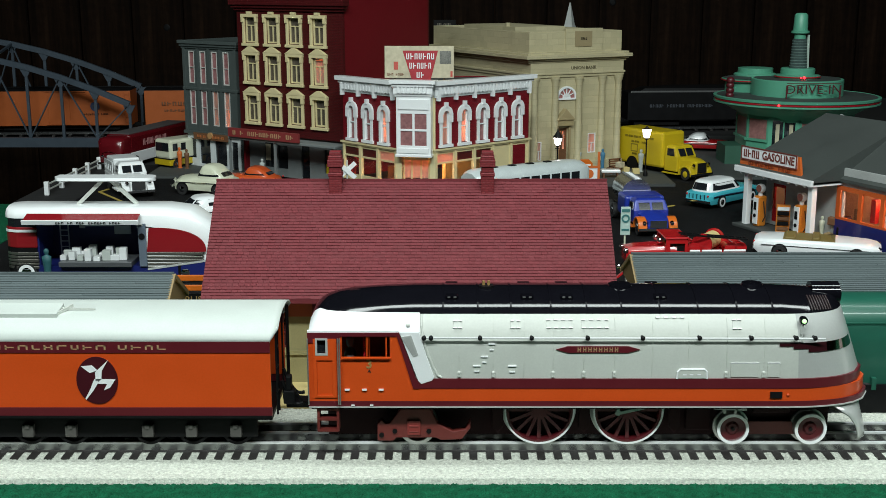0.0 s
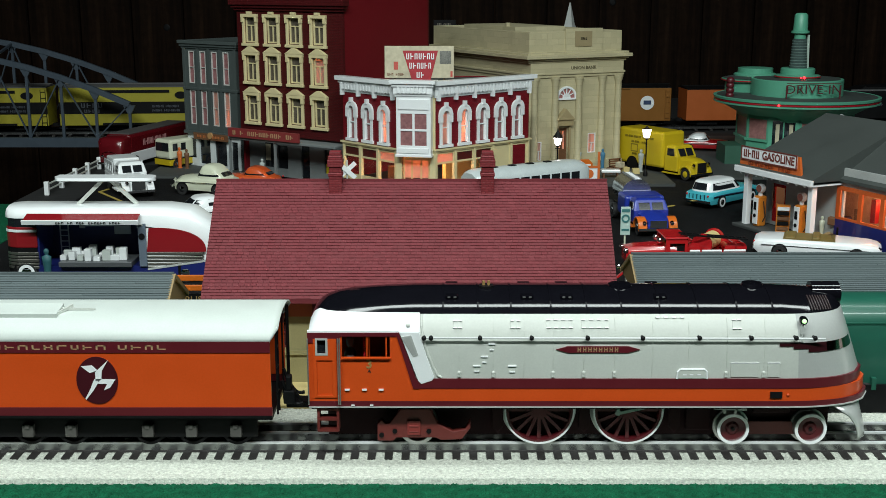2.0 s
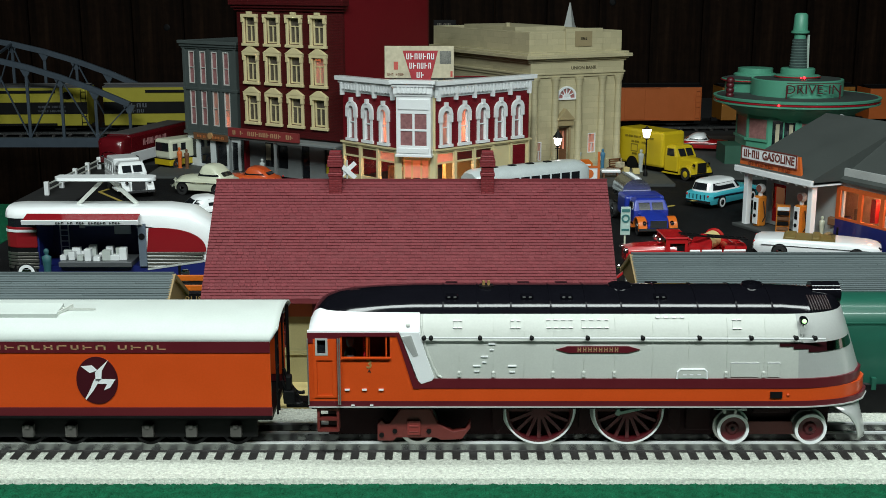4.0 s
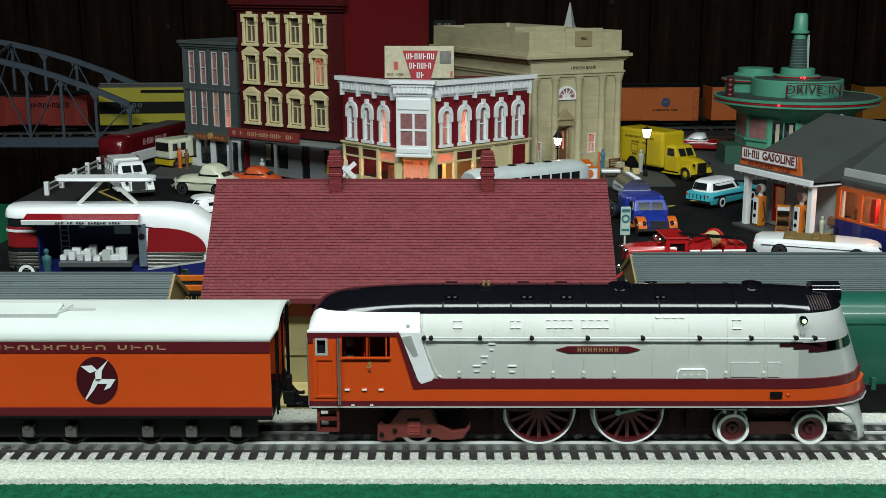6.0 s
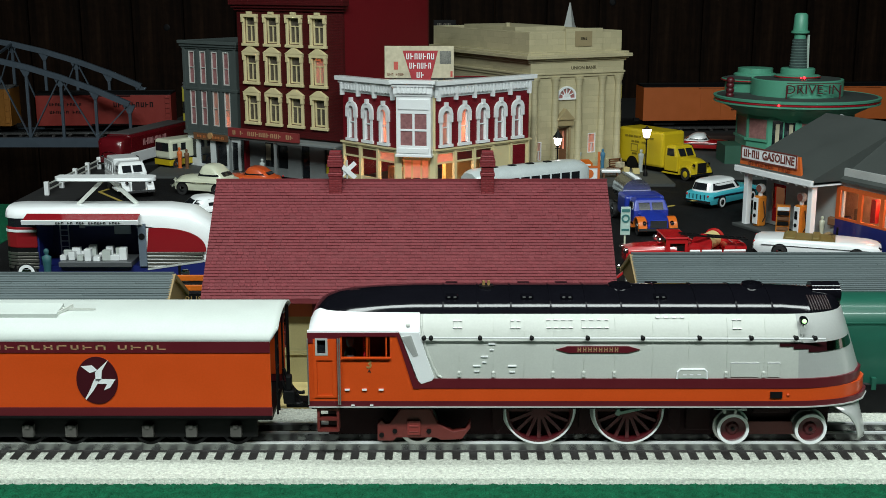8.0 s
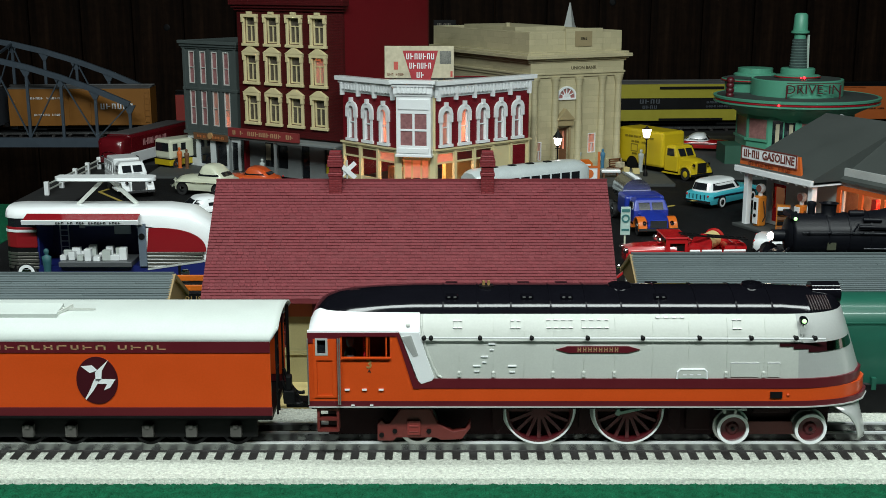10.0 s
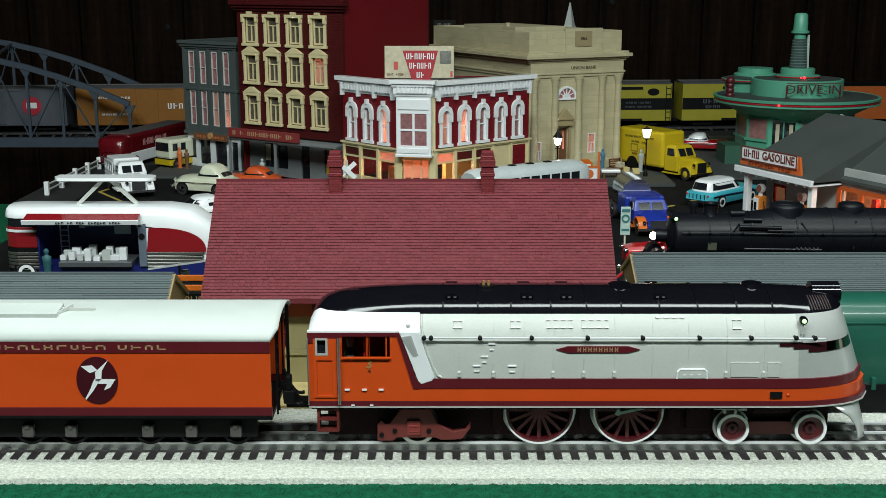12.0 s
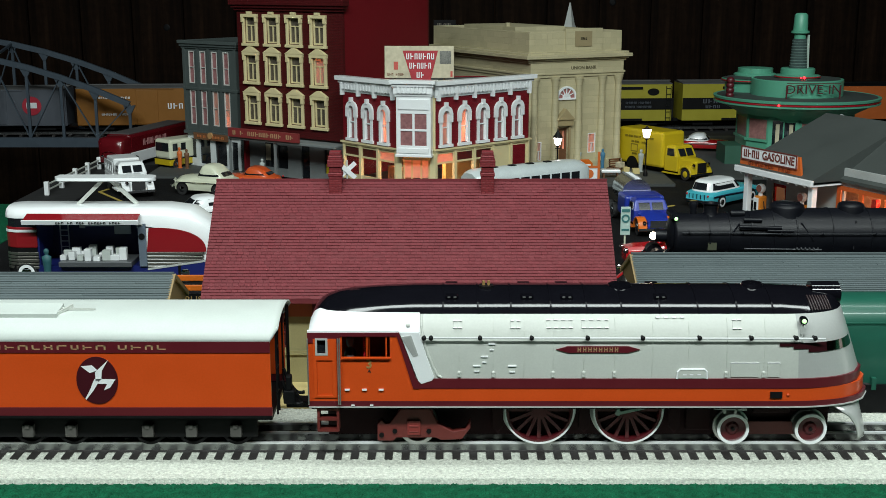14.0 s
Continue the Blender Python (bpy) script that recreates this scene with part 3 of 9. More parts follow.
fig = tagged(part("driver_figurine", loft(B(), [[(-0.0555 + r * math.cos(a), -0.018 + CY0 + r * math.sin(a), z) for a in [i * math.pi / 5 for i in range(10)]] for r, z in ((0.0035, 0.0425), (0.0036, 0.058), (0.0038, 0.0655), (0.0028, 0.069), (0.0011, 0.07), (0.002, 0.0712), (0.0024, 0.0735), (0.0022, 0.0755), (0.001, 0.0768))]), mat("pale_figure_paint", (0.3, 0.32, 0.34), 0.6), None, smooth=60), "plain pale painted figurine in the locomotive cab", "figurine")
text("3", 0.0075, GOLD, loco, front(-0.0432, -HW - 0.0008, 0.0645), "gold cab number", bold=0.0002)
text("A", 0.003, mat("dark_lettering", (0.03, 0.02, 0.02), 0.5), loco, front(-0.0432, -HW - 0.0008, 0.0603))

DARKMAROON = mat("blackened_maroon", (0.035, 0.006, 0.009), 0.3, coat=0.3)
# shroud seams, rivets, handrail, hatches
for i, x in enumerate((0.0095, 0.0295, 0.0475, 0.0645, 0.0825, 0.1005, 0.1225, 0.1435, 0.166, 0.188)):
    pts = section(x, 0.056, 0, 40, 9, off=0.0001)
    for s in (1, -1):
        bm = B()
        for p, q in zip(pts, pts[1:]):
            if q[2] > 0.0925:
                continue
            bar(bm, (p[0], p[1] * s, p[2]), (q[0], q[1] * s, q[2]), 0.0003, 0.0005)
        if i not in (2, 6):
            bx(bm, x - 0.001, x + 0.001, s * HW - 0.001, s * HW + 0.001, 0.0566, 0.0592)
            ball(bm, (x, s * (HW + 0.0002), 0.0592), 0.0012, 8)
        part("panel_seam", bm, GREY, loco)
for x in (0.0, 0.0205, 0.04, 0.0635, 0.0845, 0.105, 0.1275, 0.15, 0.173, 0.194):
    pts = [p for p in section(x, None, phi_at(x, EDGE), 180 - phi_at(x, EDGE), 21, off=0.0002)]
    bm = B()
    for p, q in zip(pts, pts[1:]):
        bar(bm, p, q, 0.0009, 0.0006)
    part("boiler_band", bm, BLACK, loco)
for s in (-1, 1):
    part("handrail", cy(B(), (-0.011, s * (HW + 0.0025), 0.0812), (0.222, s * (HW + 0.0025), 0.0806), 0.00065, n=8), RAILBRIGHT, loco, "bright handrail")
    for x in (-0.011, -0.007, 0.0215, 0.0515, 0.084, 0.116, 0.149, 0.179, 0.205, 0.216):
        part("handrail_stanchion", ball(cy(B(), (x, s * (HW - 0.001), 0.081), (x, s * (HW + 0.003), 0.081), 0.0008, n=8), (x, s * (HW + 0.0025), 0.081), 0.0015), DARK, loco, smooth=60)
    for x0, x1, z0, z1 in ((0.006, 0.011, 0.085, 0.09), (0.0395, 0.045, 0.085, 0.09), (0.0605, 0.0755, 0.085, 0.0905), (0.081, 0.0965, 0.085, 0.0905), (0.1245, 0.141, 0.0905, 0.0915), (0.169, 0.174, 0.0845, 0.0905)):
        zc = (z0 + z1) / 2
        ph = radians(phi_at(0.05, zc))
        m = pose(0, s * HW * math.cos(ph), zc, s * math.degrees(ph) * 1.1, 0, 0)
        h = (z1 - z0) / 2
        part("hatch", bx(B(), x0, x1, *sorted((-0.0008 * s, 0.0003 * s)), -h, h), GREY, loco, bevel=0.0002, at=m)
        for k in np.linspace(x0 + 0.001, x1 - 0.001, max(2, int((x1 - x0) / 0.005) + 1)):
            for z in (-h + 0.0001, h - 0.0006):
                part("hatch_catch", bx(B(), k - 0.0011, k + 0.0011, *sorted((0.0, 0.0009 * s)), z, z + 0.0006), GLOSSWHITE, loco, at=m)
    for x, z, w in ((0.0265, 0.0765, 0.004), (0.0222, 0.0688, 0.004), (0.0175, 0.0632, 0.0045), (0.038, 0.063, 0.005)):
        bm = B()
        for z2, k in ((z, 0), (z - 0.0035, 0.0008)):
            bx(bm, x + k, x + w - k, s * HW - 0.0008, s * HW + 0.0008, z2, z2 + 0.0006)
        part("step_iron", bm, GLOSSWHITE, loco)
    for x0, x1, nt_, nb in ((0.1685, 0.185, 3, 2), (0.1902, 0.1975, 2, 2)):
        part("inspection_hatch", bx(B(), x0, x1, s * HW - 0.0006, s * HW + 0.0003, 0.0565, 0.0652), GREY, loco, bevel=0.0002)
        part("hatch_hinge", bx(B(), x0, x1, s * HW - 0.0006, s * HW + 0.0006, 0.0648, 0.0653), GLOSSWHITE, loco)
        for z, n in ((0.0646, nt_), (0.0568, nb)):
            for k in range(n):
                x = x0 + (x1 - x0) * (k + 0.5) / n
                part("hatch_catch", bx(B(), x - 0.0012, x + 0.0012, s * HW, s * HW + 0.001, z, z + 0.0008), GLOSSWHITE, loco)
    hoop = [(0.1372, 0.0558), (0.1374, 0.06), (0.139, 0.0616), (0.153, 0.0616), (0.1546, 0.06), (0.1548, 0.0558)]
    bm = B()
    for p, q in zip(hoop, hoop[1:]):
        cy(bm, (p[0], s * (HW + 0.0012), p[1]), (q[0], s * (HW + 0.0012), q[1]), 0.0006, n=6)
    part("cover_rail", bm, GLOSSWHITE, loco, "white rail round the washout cover")
    bm = B()
    prism(bm, [(0.1375, 0.0558), (0.1545, 0.0558), (0.1545, 0.06), (0.1532, 0.0613), (0.1388, 0.0613), (0.1375, 0.06)], s * HW, s * (HW + 0.0014))
    part("washout_cover", bm, GREY, loco, bevel=0.0004)
    bm = B()
    for x in (0.1415, 0.1455, 0.15):
        bx(bm, x - 0.0011, x + 0.0011, s * (HW + 0.0012) - 0.0004, s * (HW + 0.0012) + 0.0008, 0.058, 0.0587)
    part("cover_catch", bm, GLOSSWHITE, loco)
    # name badge
    part("name_badge", prism(B(), [(0.066, 0.0735), (0.073, 0.0755), (0.108, 0.0755), (0.115, 0.0735), (0.108, 0.0715), (0.073, 0.0715)], s * HW, s * (HW + 0.0008)), MAROON, loco, "maroon spearhead name badge")
    bm = B()
    for i in range(8):
        x = 0.0785 + i * 0.0031
        for dx in (0, 0.0015):
            bx(bm, x + dx, x + dx + 0.0005, s * (HW + 0.0006), s * (HW + 0.0011), 0.0722, 0.0748)
        bx(bm, x, x + 0.002, s * (HW + 0.0006), s * (HW + 0.0011), 0.0732, 0.0737)
    part("badge_lettering", bm, mat("dim_gold", (0.42, 0.27, 0.14), 0.45) if s < 0 else bpy.data.materials["dim_gold"], loco, "gold letter bars")
    # maroon wing of the nose with chrome band
    for z0, z1, xw in ((0.0753, 0.0774, 0.1962), (0.0737, 0.0753, 0.2035), (0.0716, 0.0737, 0.2105)):
        cols = [xw] + [q for q in (0.2, 0.206, 0.212, 0.2165) if q > xw + 0.001] + [0.2195]
        bm = loft(B(), [[(x + max(0.0, (x - 0.2) / 0.036) * 0.34 * (0.104 - z), s * (HW + 0.0006) * nose(x), z) for z in (z0, z1)] for x in cols], closed=False)
        part("nose_wing", bm, DARKMAROON, loco, "stepped dark maroon nose wing", smooth=50)
    part("number_plate", bx(B(), 0.1925, 0.1995, s * (HW + 0.001) - 0.0006, s * (HW + 0.001) + 0.0007, 0.0438, 0.0476), DARK, loco, "small dark builder plate")
    part("whistle", ball(B(), (0.203, s * (HW + 0.001), 0.0458), 0.0009), ORANGE, loco)
    # marker lamp and its post
    part("marker_post", cy(B(), (0.2095, s * (HW - 0.001), 0.058), (0.2095, s * (HW - 0.001), 0.089), 0.0006, n=8), SILVER, loco)
    part("marker_bracket", bx(B(), 0.2083, 0.2107, s * (HW - 0.001) - 0.001, s * (HW - 0.001) + 0.001, 0.0825, 0.0875), SILVER, loco)
    part("marker_body", lathe(B(), [(0, -0.0016), (0.0023, -0.0016), (0.0026, 0), (0.0023, 0.0016), (0, 0.0016)], (0.2095, s * (HW - 0.001), 0.0908), 14, "y"), BLACK, loco, "black marker lamp", smooth=40)
    part("marker_lens", ball(B(), (0.2095, s * (HW + 0.0012), 0.0908), 0.0013), GREENGLOW, loco, "green marker lens")
bm = B()
xs = [0.2195, 0.2225, 0.226, 0.229, 0.232, 0.234, 0.2356]
for s in (1, -1):
    loft(bm, [[((x + max(0, (x - 0.2) / 0.036) * 0.34 * (0.104 - z)), s * (HW + 0.0005) * nose(x), z) for z in (0.0716, 0.0774)] for x in xs], closed=False)
# Chrome tinted red: the dark red it mirrors is put into the colour.
part("nose_band", bm, mat("red_tinted_chrome", (0.5, 0.36, 0.36), 0.1, 1.0), loco, "polished chrome band round the nose", smooth=50)
# roof details: hatches, dome, safety valves, air-smoothed chimney, front louvres
for x in (0.0015, 0.046, 0.0695, 0.125):
    for s in (-1, 1):
        h = part("roof_hatch", bx(B(), x, x + 0.0075, s * 0.0135 - 0.0038, s * 0.0135 + 0.0038, 0.0975, 0.1016), BLACK, loco, bevel=0.0004)
        for k in (0.0012, 0.0048):
            part("hatch_handle", bx(B(), x + k, x + k + 0.0016, s * 0.0172 - 0.0006, s * 0.0172 + 0.0006, 0.1003, 0.1011), STEEL, h)
bm = lathe(B(), [(0, 0.103), (0.0045, 0.103), (0.0045, 0.1045), (0, 0.1045)], (0.026, -0.003, 0), 14)
part("valve_well", bm, DARK, loco)
for x in (0.0245, 0.0275):
    part("safety_valve", cy(B(), (x, -0.003, 0.1045), (x, -0.003, 0.107), 0.0009, n=8), GOLD, loco, "brass safety valve")
part("chimney", lathe(B(), [(0, 0.102), (0.0075, 0.102), (0.006, 0.1052), (0.0045, 0.1052), (0.004, 0.103), (0, 0.103)], (0.187, 0, 0), 20), BLACK, loco, smooth=40)
part("air_dome", lathe(B(), [(0, 0.102), (0.008, 0.102), (0.007, 0.1045), (0.0, 0.105)], (0.107, 0, 0), 20), BLACK, loco, smooth=40)
part("headlight_housing", cy(cy(B(), (0.222, 0, 0.0985), (0.239, 0, 0.0985), 0.0075, n=20), (0.2392, 0, 0.0985), (0.2398, 0, 0.0985), 0.006, n=20), BLACK, loco, "black headlight housing", smooth=40)
for s in (-1, 1):
    for i in range(8):
        x = 0.216 + i * 0.0016
        pts = [p for p in section(x, None, 44, 66, 6, off=0.0006)]
        bm = B()
        for p, q in zip(pts, pts[1:]):
            bar(bm, (p[0], p[1] * s, p[2]), (q[0], q[1] * s, q[2]), 0.0006, 0.0008)
        part("louvre", bm, mat("dull_louvre", (0.035, 0.02, 0.02), 0.4) if (s, i) == (-1, 0) else bpy.data.materials["dull_louvre"], loco)

# running gear
# Maroon taken down to near-black for the frame and its fittings.
part("main_frame", bx(B(), -0.07, 0.235, -0.0125, 0.0125, 0.0125, 0.039), mat("near_black_maroon", (0.018, 0.004, 0.005), 0.7, spec=0.2), loco, "dark maroon main frame")
# Black plate added under the body to deepen the shade there.
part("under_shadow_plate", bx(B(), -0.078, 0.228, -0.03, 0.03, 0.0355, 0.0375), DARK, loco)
for s, yy in ((-1, -0.0165), (1, 0.0165)):
    f = 0 if s < 0 else 180
    for x in (0.0582, 0.1118):
        w = wheel(loco, x, yy, 0.0215, GLOSSWHITE, WHEELRED, 16, tyre_mat=WHITE)
        if s > 0:
            w.rotation_euler = (0, 0, math.pi)
    for x, r in ((0.1755, 0.0098), (0.2225, 0.0098)):
        w = wheel(loco, x, yy, r, GLOSSWHITE, WHEELRED, solid=True)
        if s > 0:
            w.rotation_euler = (0, 0, math.pi)
    w = wheel(loco, -0.0155, yy, 0.0115, STEEL, BRICKRED, solid=True)
    # trailing truck side frame
    yo = s * 0.021
    bm = prism(B(), [(-0.0395, 0.0125), (-0.0395, 0.0235), (-0.037, 0.026), (-0.0345, 0.0235), (-0.032, 0.0238), (-0.0255, 0.033), (-0.0075, 0.033), (-0.0035, 0.024), (0.006, 0.0185), (0.0135, 0.02), (0.0165, 0.026), (0.0165, 0.0205), (0.0115, 0.0135), (-0.001, 0.0128), (-0.0045, 0.0145), (-0.028, 0.0145), (-0.03, 0.0125)], yo - 0.0025, yo + 0.0025)
    part("trailing_truck", bm, BRICKRED, loco, "brown-red trailing truck frame", bevel=0.0006)
    bm = bx(B(), -0.0215, -0.0135, yo + s * 0.0025 - 0.001, yo + s * 0.0025 + 0.001, 0.0165, 0.026)
    for z in (0.0185, 0.022):
        bx(bm, -0.0205, -0.0145, yo + s * 0.0035 - 0.0006, yo + s * 0.0035 + 0.0006, z, z + 0.001)
    part("axle_box", bm, mat("worn_red_cover", (0.22, 0.03, 0.025), 0.5) if s < 0 else bpy.data.materials["worn_red_cover"], loco, "red axle box cover", bevel=0.0004)
    for x, z in ((-0.037, 0.0165), (-0.029, 0.019), (-0.0085, 0.019)):
        part("bolt", cy(B(), (x, yo, z), (x, yo + s * 0.0034, z), 0.0015, n=10), DARK, loco)
    # rods, cylinders and leading truck frame
    bm = bar(B(), (0.105, s * 0.0228, 0.03), (0.132, s * 0.0228, 0.0365), 0.002, 0.0018)
    cy(bm, (0.105, s * 0.021, 0.0305), (0.105, s * 0.024, 0.0305), 0.0018, n=12)
    bar(bm, (0.105, s * 0.023, 0.0305), (0.106, s * 0.023, 0.0385), 0.0022, 0.0016)
    part("main_rod", bm, STEEL, loco, "bright valve rod")
    part("guide_bracket", bx(B(), 0.1475, 0.1625, s * 0.0125 - 0.003, s * 0.0125 + 0.003, 0.016, 0.036), bpy.data.materials["near_black_maroon"], loco, bevel=0.001)
    bm = bx(B(), 0.187, 0.21, s * 0.015 - 0.004, s * 0.015 + 0.004, 0.0285, 0.0365)
    part("cylinder_block", bm, bpy.data.materials["near_black_maroon"], loco, bevel=0.001)
    bm = bar(B(), (0.163, s * 0.0205, 0.0325), (0.183, s * 0.0205, 0.0315), 0.0014)
    bar(bm, (0.168, s * 0.0205, 0.0365), (0.17, s * 0.0205, 0.029), 0.0016)
    bar(bm, (0.178, s * 0.0205, 0.0365), (0.176, s * 0.0205, 0.029), 0.0014)
    part("brake_rigging", bm, GREY, loco)
    bm = prism(B(), [(0.183, 0.014), (0.214, 0.014), (0.212, 0.022), (0.186, 0.022)], s * 0.014 - 0.002, s * 0.014 + 0.002)
    part("leading_truck_frame", bm, BRICKRED, loco)
    for x in (0.033, 0.0335 + 0.052, 0.14):
        bm = prism(B(), [(x - 0.003, 0.036), (x + 0.003, 0.036), (x + 0.0035, 0.02), (x, 0.016), (x - 0.0035, 0.02)], s * 0.018 - 0.0015, s * 0.018 + 0.0015)
        part("brake_hanger", bm, bpy.data.materials["near_black_maroon"], loco, bevel=0.0005)
    # cab steps
    bm = B()
    for z in (0.0222, 0.0292, 0.0355):
        bx(bm, -0.074, -0.062, s * 0.029 - 0.004, s * 0.029 + 0.004, z, z + 0.0012)
    bx(bm, -0.0745, -0.073, s * 0.029 - 0.0035, s * 0.029 + 0.0035, 0.0222, 0.039)
    bx(bm, -0.063, -0.0615, s * 0.029 - 0.0035, s * 0.029 + 0.0035, 0.0222, 0.039)
    part("cab_steps", bm, BRICKRED, loco, "brown-red cab steps")
# pilot: silver curved cowcatcher
bm = B()
rings = []
for z, x1, w in ((0.0375, 0.2475, 0.03), (0.031, 0.2485, 0.0295), (0.024, 0.2505, 0.028), (0.0175, 0.2525, 0.0265), (0.0145, 0.2525, 0.026)):
    x0 = {0.0375: 0.226, 0.031: 0.236, 0.024: 0.2415, 0.0175: 0.2435, 0.0145: 0.2435}[z]
    ring = []
    for k in range(-8, 9):
        u = k / 8
        ring.append((0.006 + x0 + (x1 - x0) * (1 - abs(u) ** 2.5), w * (1 if u >= 0 else -1) * abs(u) ** 0.75, z))
    rings.append(ring)
loft(bm, rings, closed=False)
o = part("pilot", bm, SILVER, loco, "silver curved pilot", smooth=60)
so = o.modifiers.new("thick", "SOLIDIFY")
so.thickness = 0.0012

# ---- tender ----
tender = thing("tender", "orange and maroon model tender with white curved roof", "tender", pose(0, CY0, 0))
TX0, TX1, TW = -0.42, -0.1015, 0.031


def tsec(x, phi0, phi1, n=15, off=0.0, curve=0.0136):
    pts = []
    for i in range(n):
        a = radians(phi0 + (phi1 - phi0) * i / (n - 1))
        c = abs(math.cos(a)) ** 0.8 * (1 if math.cos(a) >= 0 else -1)
        pts.append((x, -(TW + off) * c, 0.077 + (curve + off) * abs(math.sin(a)) ** 0.9))
    return pts


EMBLEM = mat("dark_emblem_maroon", (0.05, 0.004, 0.009), 0.4, grain=0.08)
bm = loft(B(), [tsec(x, 0, 180, 25, 0.0006) for x in (TX0, -0.3, -0.2, TX1)] + [tsec(TX1 + 0.005, 30, 150, 25, 0.0006)], closed=False)
o = part("roof", bm, WHITE, tender, "white curved tender roof", smooth=50)
o.modifiers.new("thick", "SOLIDIFY").thickness = 0.0012
for s in (-1, 1):
    bm = loft(B(), [[(x, s * TW, z) for z in (0.0368, 0.0708)] + [(x, s * (TW - 0.0015), z) for z in (0.0708, 0.0368)] for x in (TX0, TX1)])
    part("side_panel", bm, ORANGE, tender, "orange tender side")
    bm = bx(B(), TX0, TX1, s * TW - 0.0006, s * TW + 0.0006, 0.0708, 0.0776)
    part("letter_board", bm, MAROON, tender, "maroon letter board")
    bm = bx(B(), TX0, TX1 + 0.0005, s * TW - 0.0006, s * TW + 0.0006, 0.0318, 0.0369)
    part("lower_band", bm, MAROON, tender, "maroon lower band")
    part("lower_edge", bx(B(), TX0, TX1, s * TW - 0.001, s * TW + 0.001, 0.0302, 0.0318), DARK, tender)
    bm = B()
    x = -0.291
    for wl in (3, 9, 4):
        for i in range(wl):
            w = 0.0046 + 0.0012 * ((i * 7 + wl) % 3) / 2
            bx(bm, x, x + 0.0011, s * (TW + 0.0005) - 0.0002, s * (TW + 0.0005) + 0.0003, 0.0727, 0.0755)
            if i % 2 == 0:
                bx(bm, x + w - 0.0011, x + w, s * (TW + 0.0005) - 0.0002, s * (TW + 0.0005) + 0.0003, 0.0727, 0.0755)
            bx(bm, x, x + w, s * (TW + 0.0005) - 0.0002, s * (TW + 0.0005) + 0.0003, (0.0727, 0.0738, 0.0748)[i % 3], (0.0727, 0.0738, 0.0748)[i % 3] + 0.0007)
            x += w + 0.0024
        x += 0.0048
    part("side_lettering", bm, bpy.data.materials["dim_gold"], tender, "gold letter bars on maroon")
    # oval emblem with a white winged shape
    bm = B()
    ring = [(-0.2037 + 0.0122 * math.cos(a), 0.0538 + 0.0146 * math.sin(a)) for a in [2 * math.pi * i / 36 for i in range(36)]]
    prism(bm, ring, s * TW, s * (TW + 0.0006))
    part("emblem", bm, EMBLEM, tender, "oval dark maroon emblem")
    bm = B()
    for poly in ([(-0.2125, 0.0626), (-0.2062, 0.0632), (-0.2032, 0.0602), (-0.2075, 0.0585)], [(-0.2045, 0.059), (-0.1975, 0.0655), (-0.1962, 0.0668), (-0.2005, 0.0598), (-0.201, 0.0545), (-0.2045, 0.0535)],
                 [(-0.2052, 0.0548), (-0.2015, 0.0548), (-0.2062, 0.0475), (-0.2108, 0.0418), (-0.2112, 0.0428), (-0.2082, 0.048)], [(-0.203, 0.0548), (-0.1928, 0.0545), (-0.1962, 0.0495), (-0.2, 0.0478), (-0.1978, 0.0518), (-0.203, 0.0518)]):
        prism(bm, poly, s * (TW + 0.0003), s * (TW + 0.001))
    part("emblem_device", bm, GLOSSWHITE, tender, "white winged device")
part("roof_hatch", bx(B(), TX0, -0.2285, -0.0078, 0.0075, -0.0015, 0.0019), WHITE, tender, "white raised roof hatch", bevel=0.0004, at=pose(0, -0.0125, 0.0909, 9.2, 0, 0))
part("hatch_lever", bar(B(), (-0.2315, -0.02, 0.0896), (-0.2225, -0.008, 0.093), 0.0012, 0.002), GREY, tender, "grey hatch lever")
part("hatch_runner", bar(B(), (-0.2285, -0.0105, 0.0917), (-0.2085, -0.0105, 0.0915), 0.0012, 0.0012), GREY, tender)
part("floor", bx(B(), TX0, TX1, -0.03, 0.03, 0.0285, 0.0312), DARK, tender)
bm = B()
ring = [(y, z) for _, y, z in tsec(0, 0, 180, 25, -0.0012)]
prism(bm, [(-0.0295, 0.031)] + ring + [(0.0295, 0.031)], -0.1225, -0.1205, "x")
part("bulkhead", bm, DARK, tender, "black coal bunker bulkhead")
bm = B()
for y in (-0.027, -0.02, 0.0, 0.02, 0.027):
    cy(bm, (-0.0985, y, 0.031), (-0.0985, y, 0.0835 + 0.006 * (1 - abs(y) / 0.03)), 0.0006, n=6)
for z in (0.045, 0.06, 0.072):
    bar(bm, (-0.0985, -0.028, z), (-0.0985, -0.018, z), 0.0008)
part("end_ladder", bm, DARK, tender, "black end ladder and rails")
bm = B()
bx(bm, -0.0955, -0.0885, -0.024, -0.017, 0.036, 0.0445)
bx(bm, -0.094, -0.0905, -0.0235, -0.018, 0.0445, 0.0535)
bx(bm, -0.0965, -0.08, -0.006, 0.006, 0.027, 0.031)
part("coupling", bm, DARK, tender, "black drawbar and gear box", bevel=0.0008)
for k, (z0, z1) in enumerate(((0.05, 0.036), (0.046, 0.033), (0.055, 0.04))):
    bm = B()
    pts = [(-0.0965 + 0.0125 * i / 6, -0.021 + k * 0.004, z0 + (z1 - z0) * i / 6 - 0.006 * math.sin(math.pi * i / 6) * (1 if k != 1 else -0.5)) for i in range(7)]
    for p, q in zip(pts, pts[1:]):
        cy(bm, p, q, 0.0011, n=8)
    part("hose", bm, DARK, tender, "black hose", smooth=60)
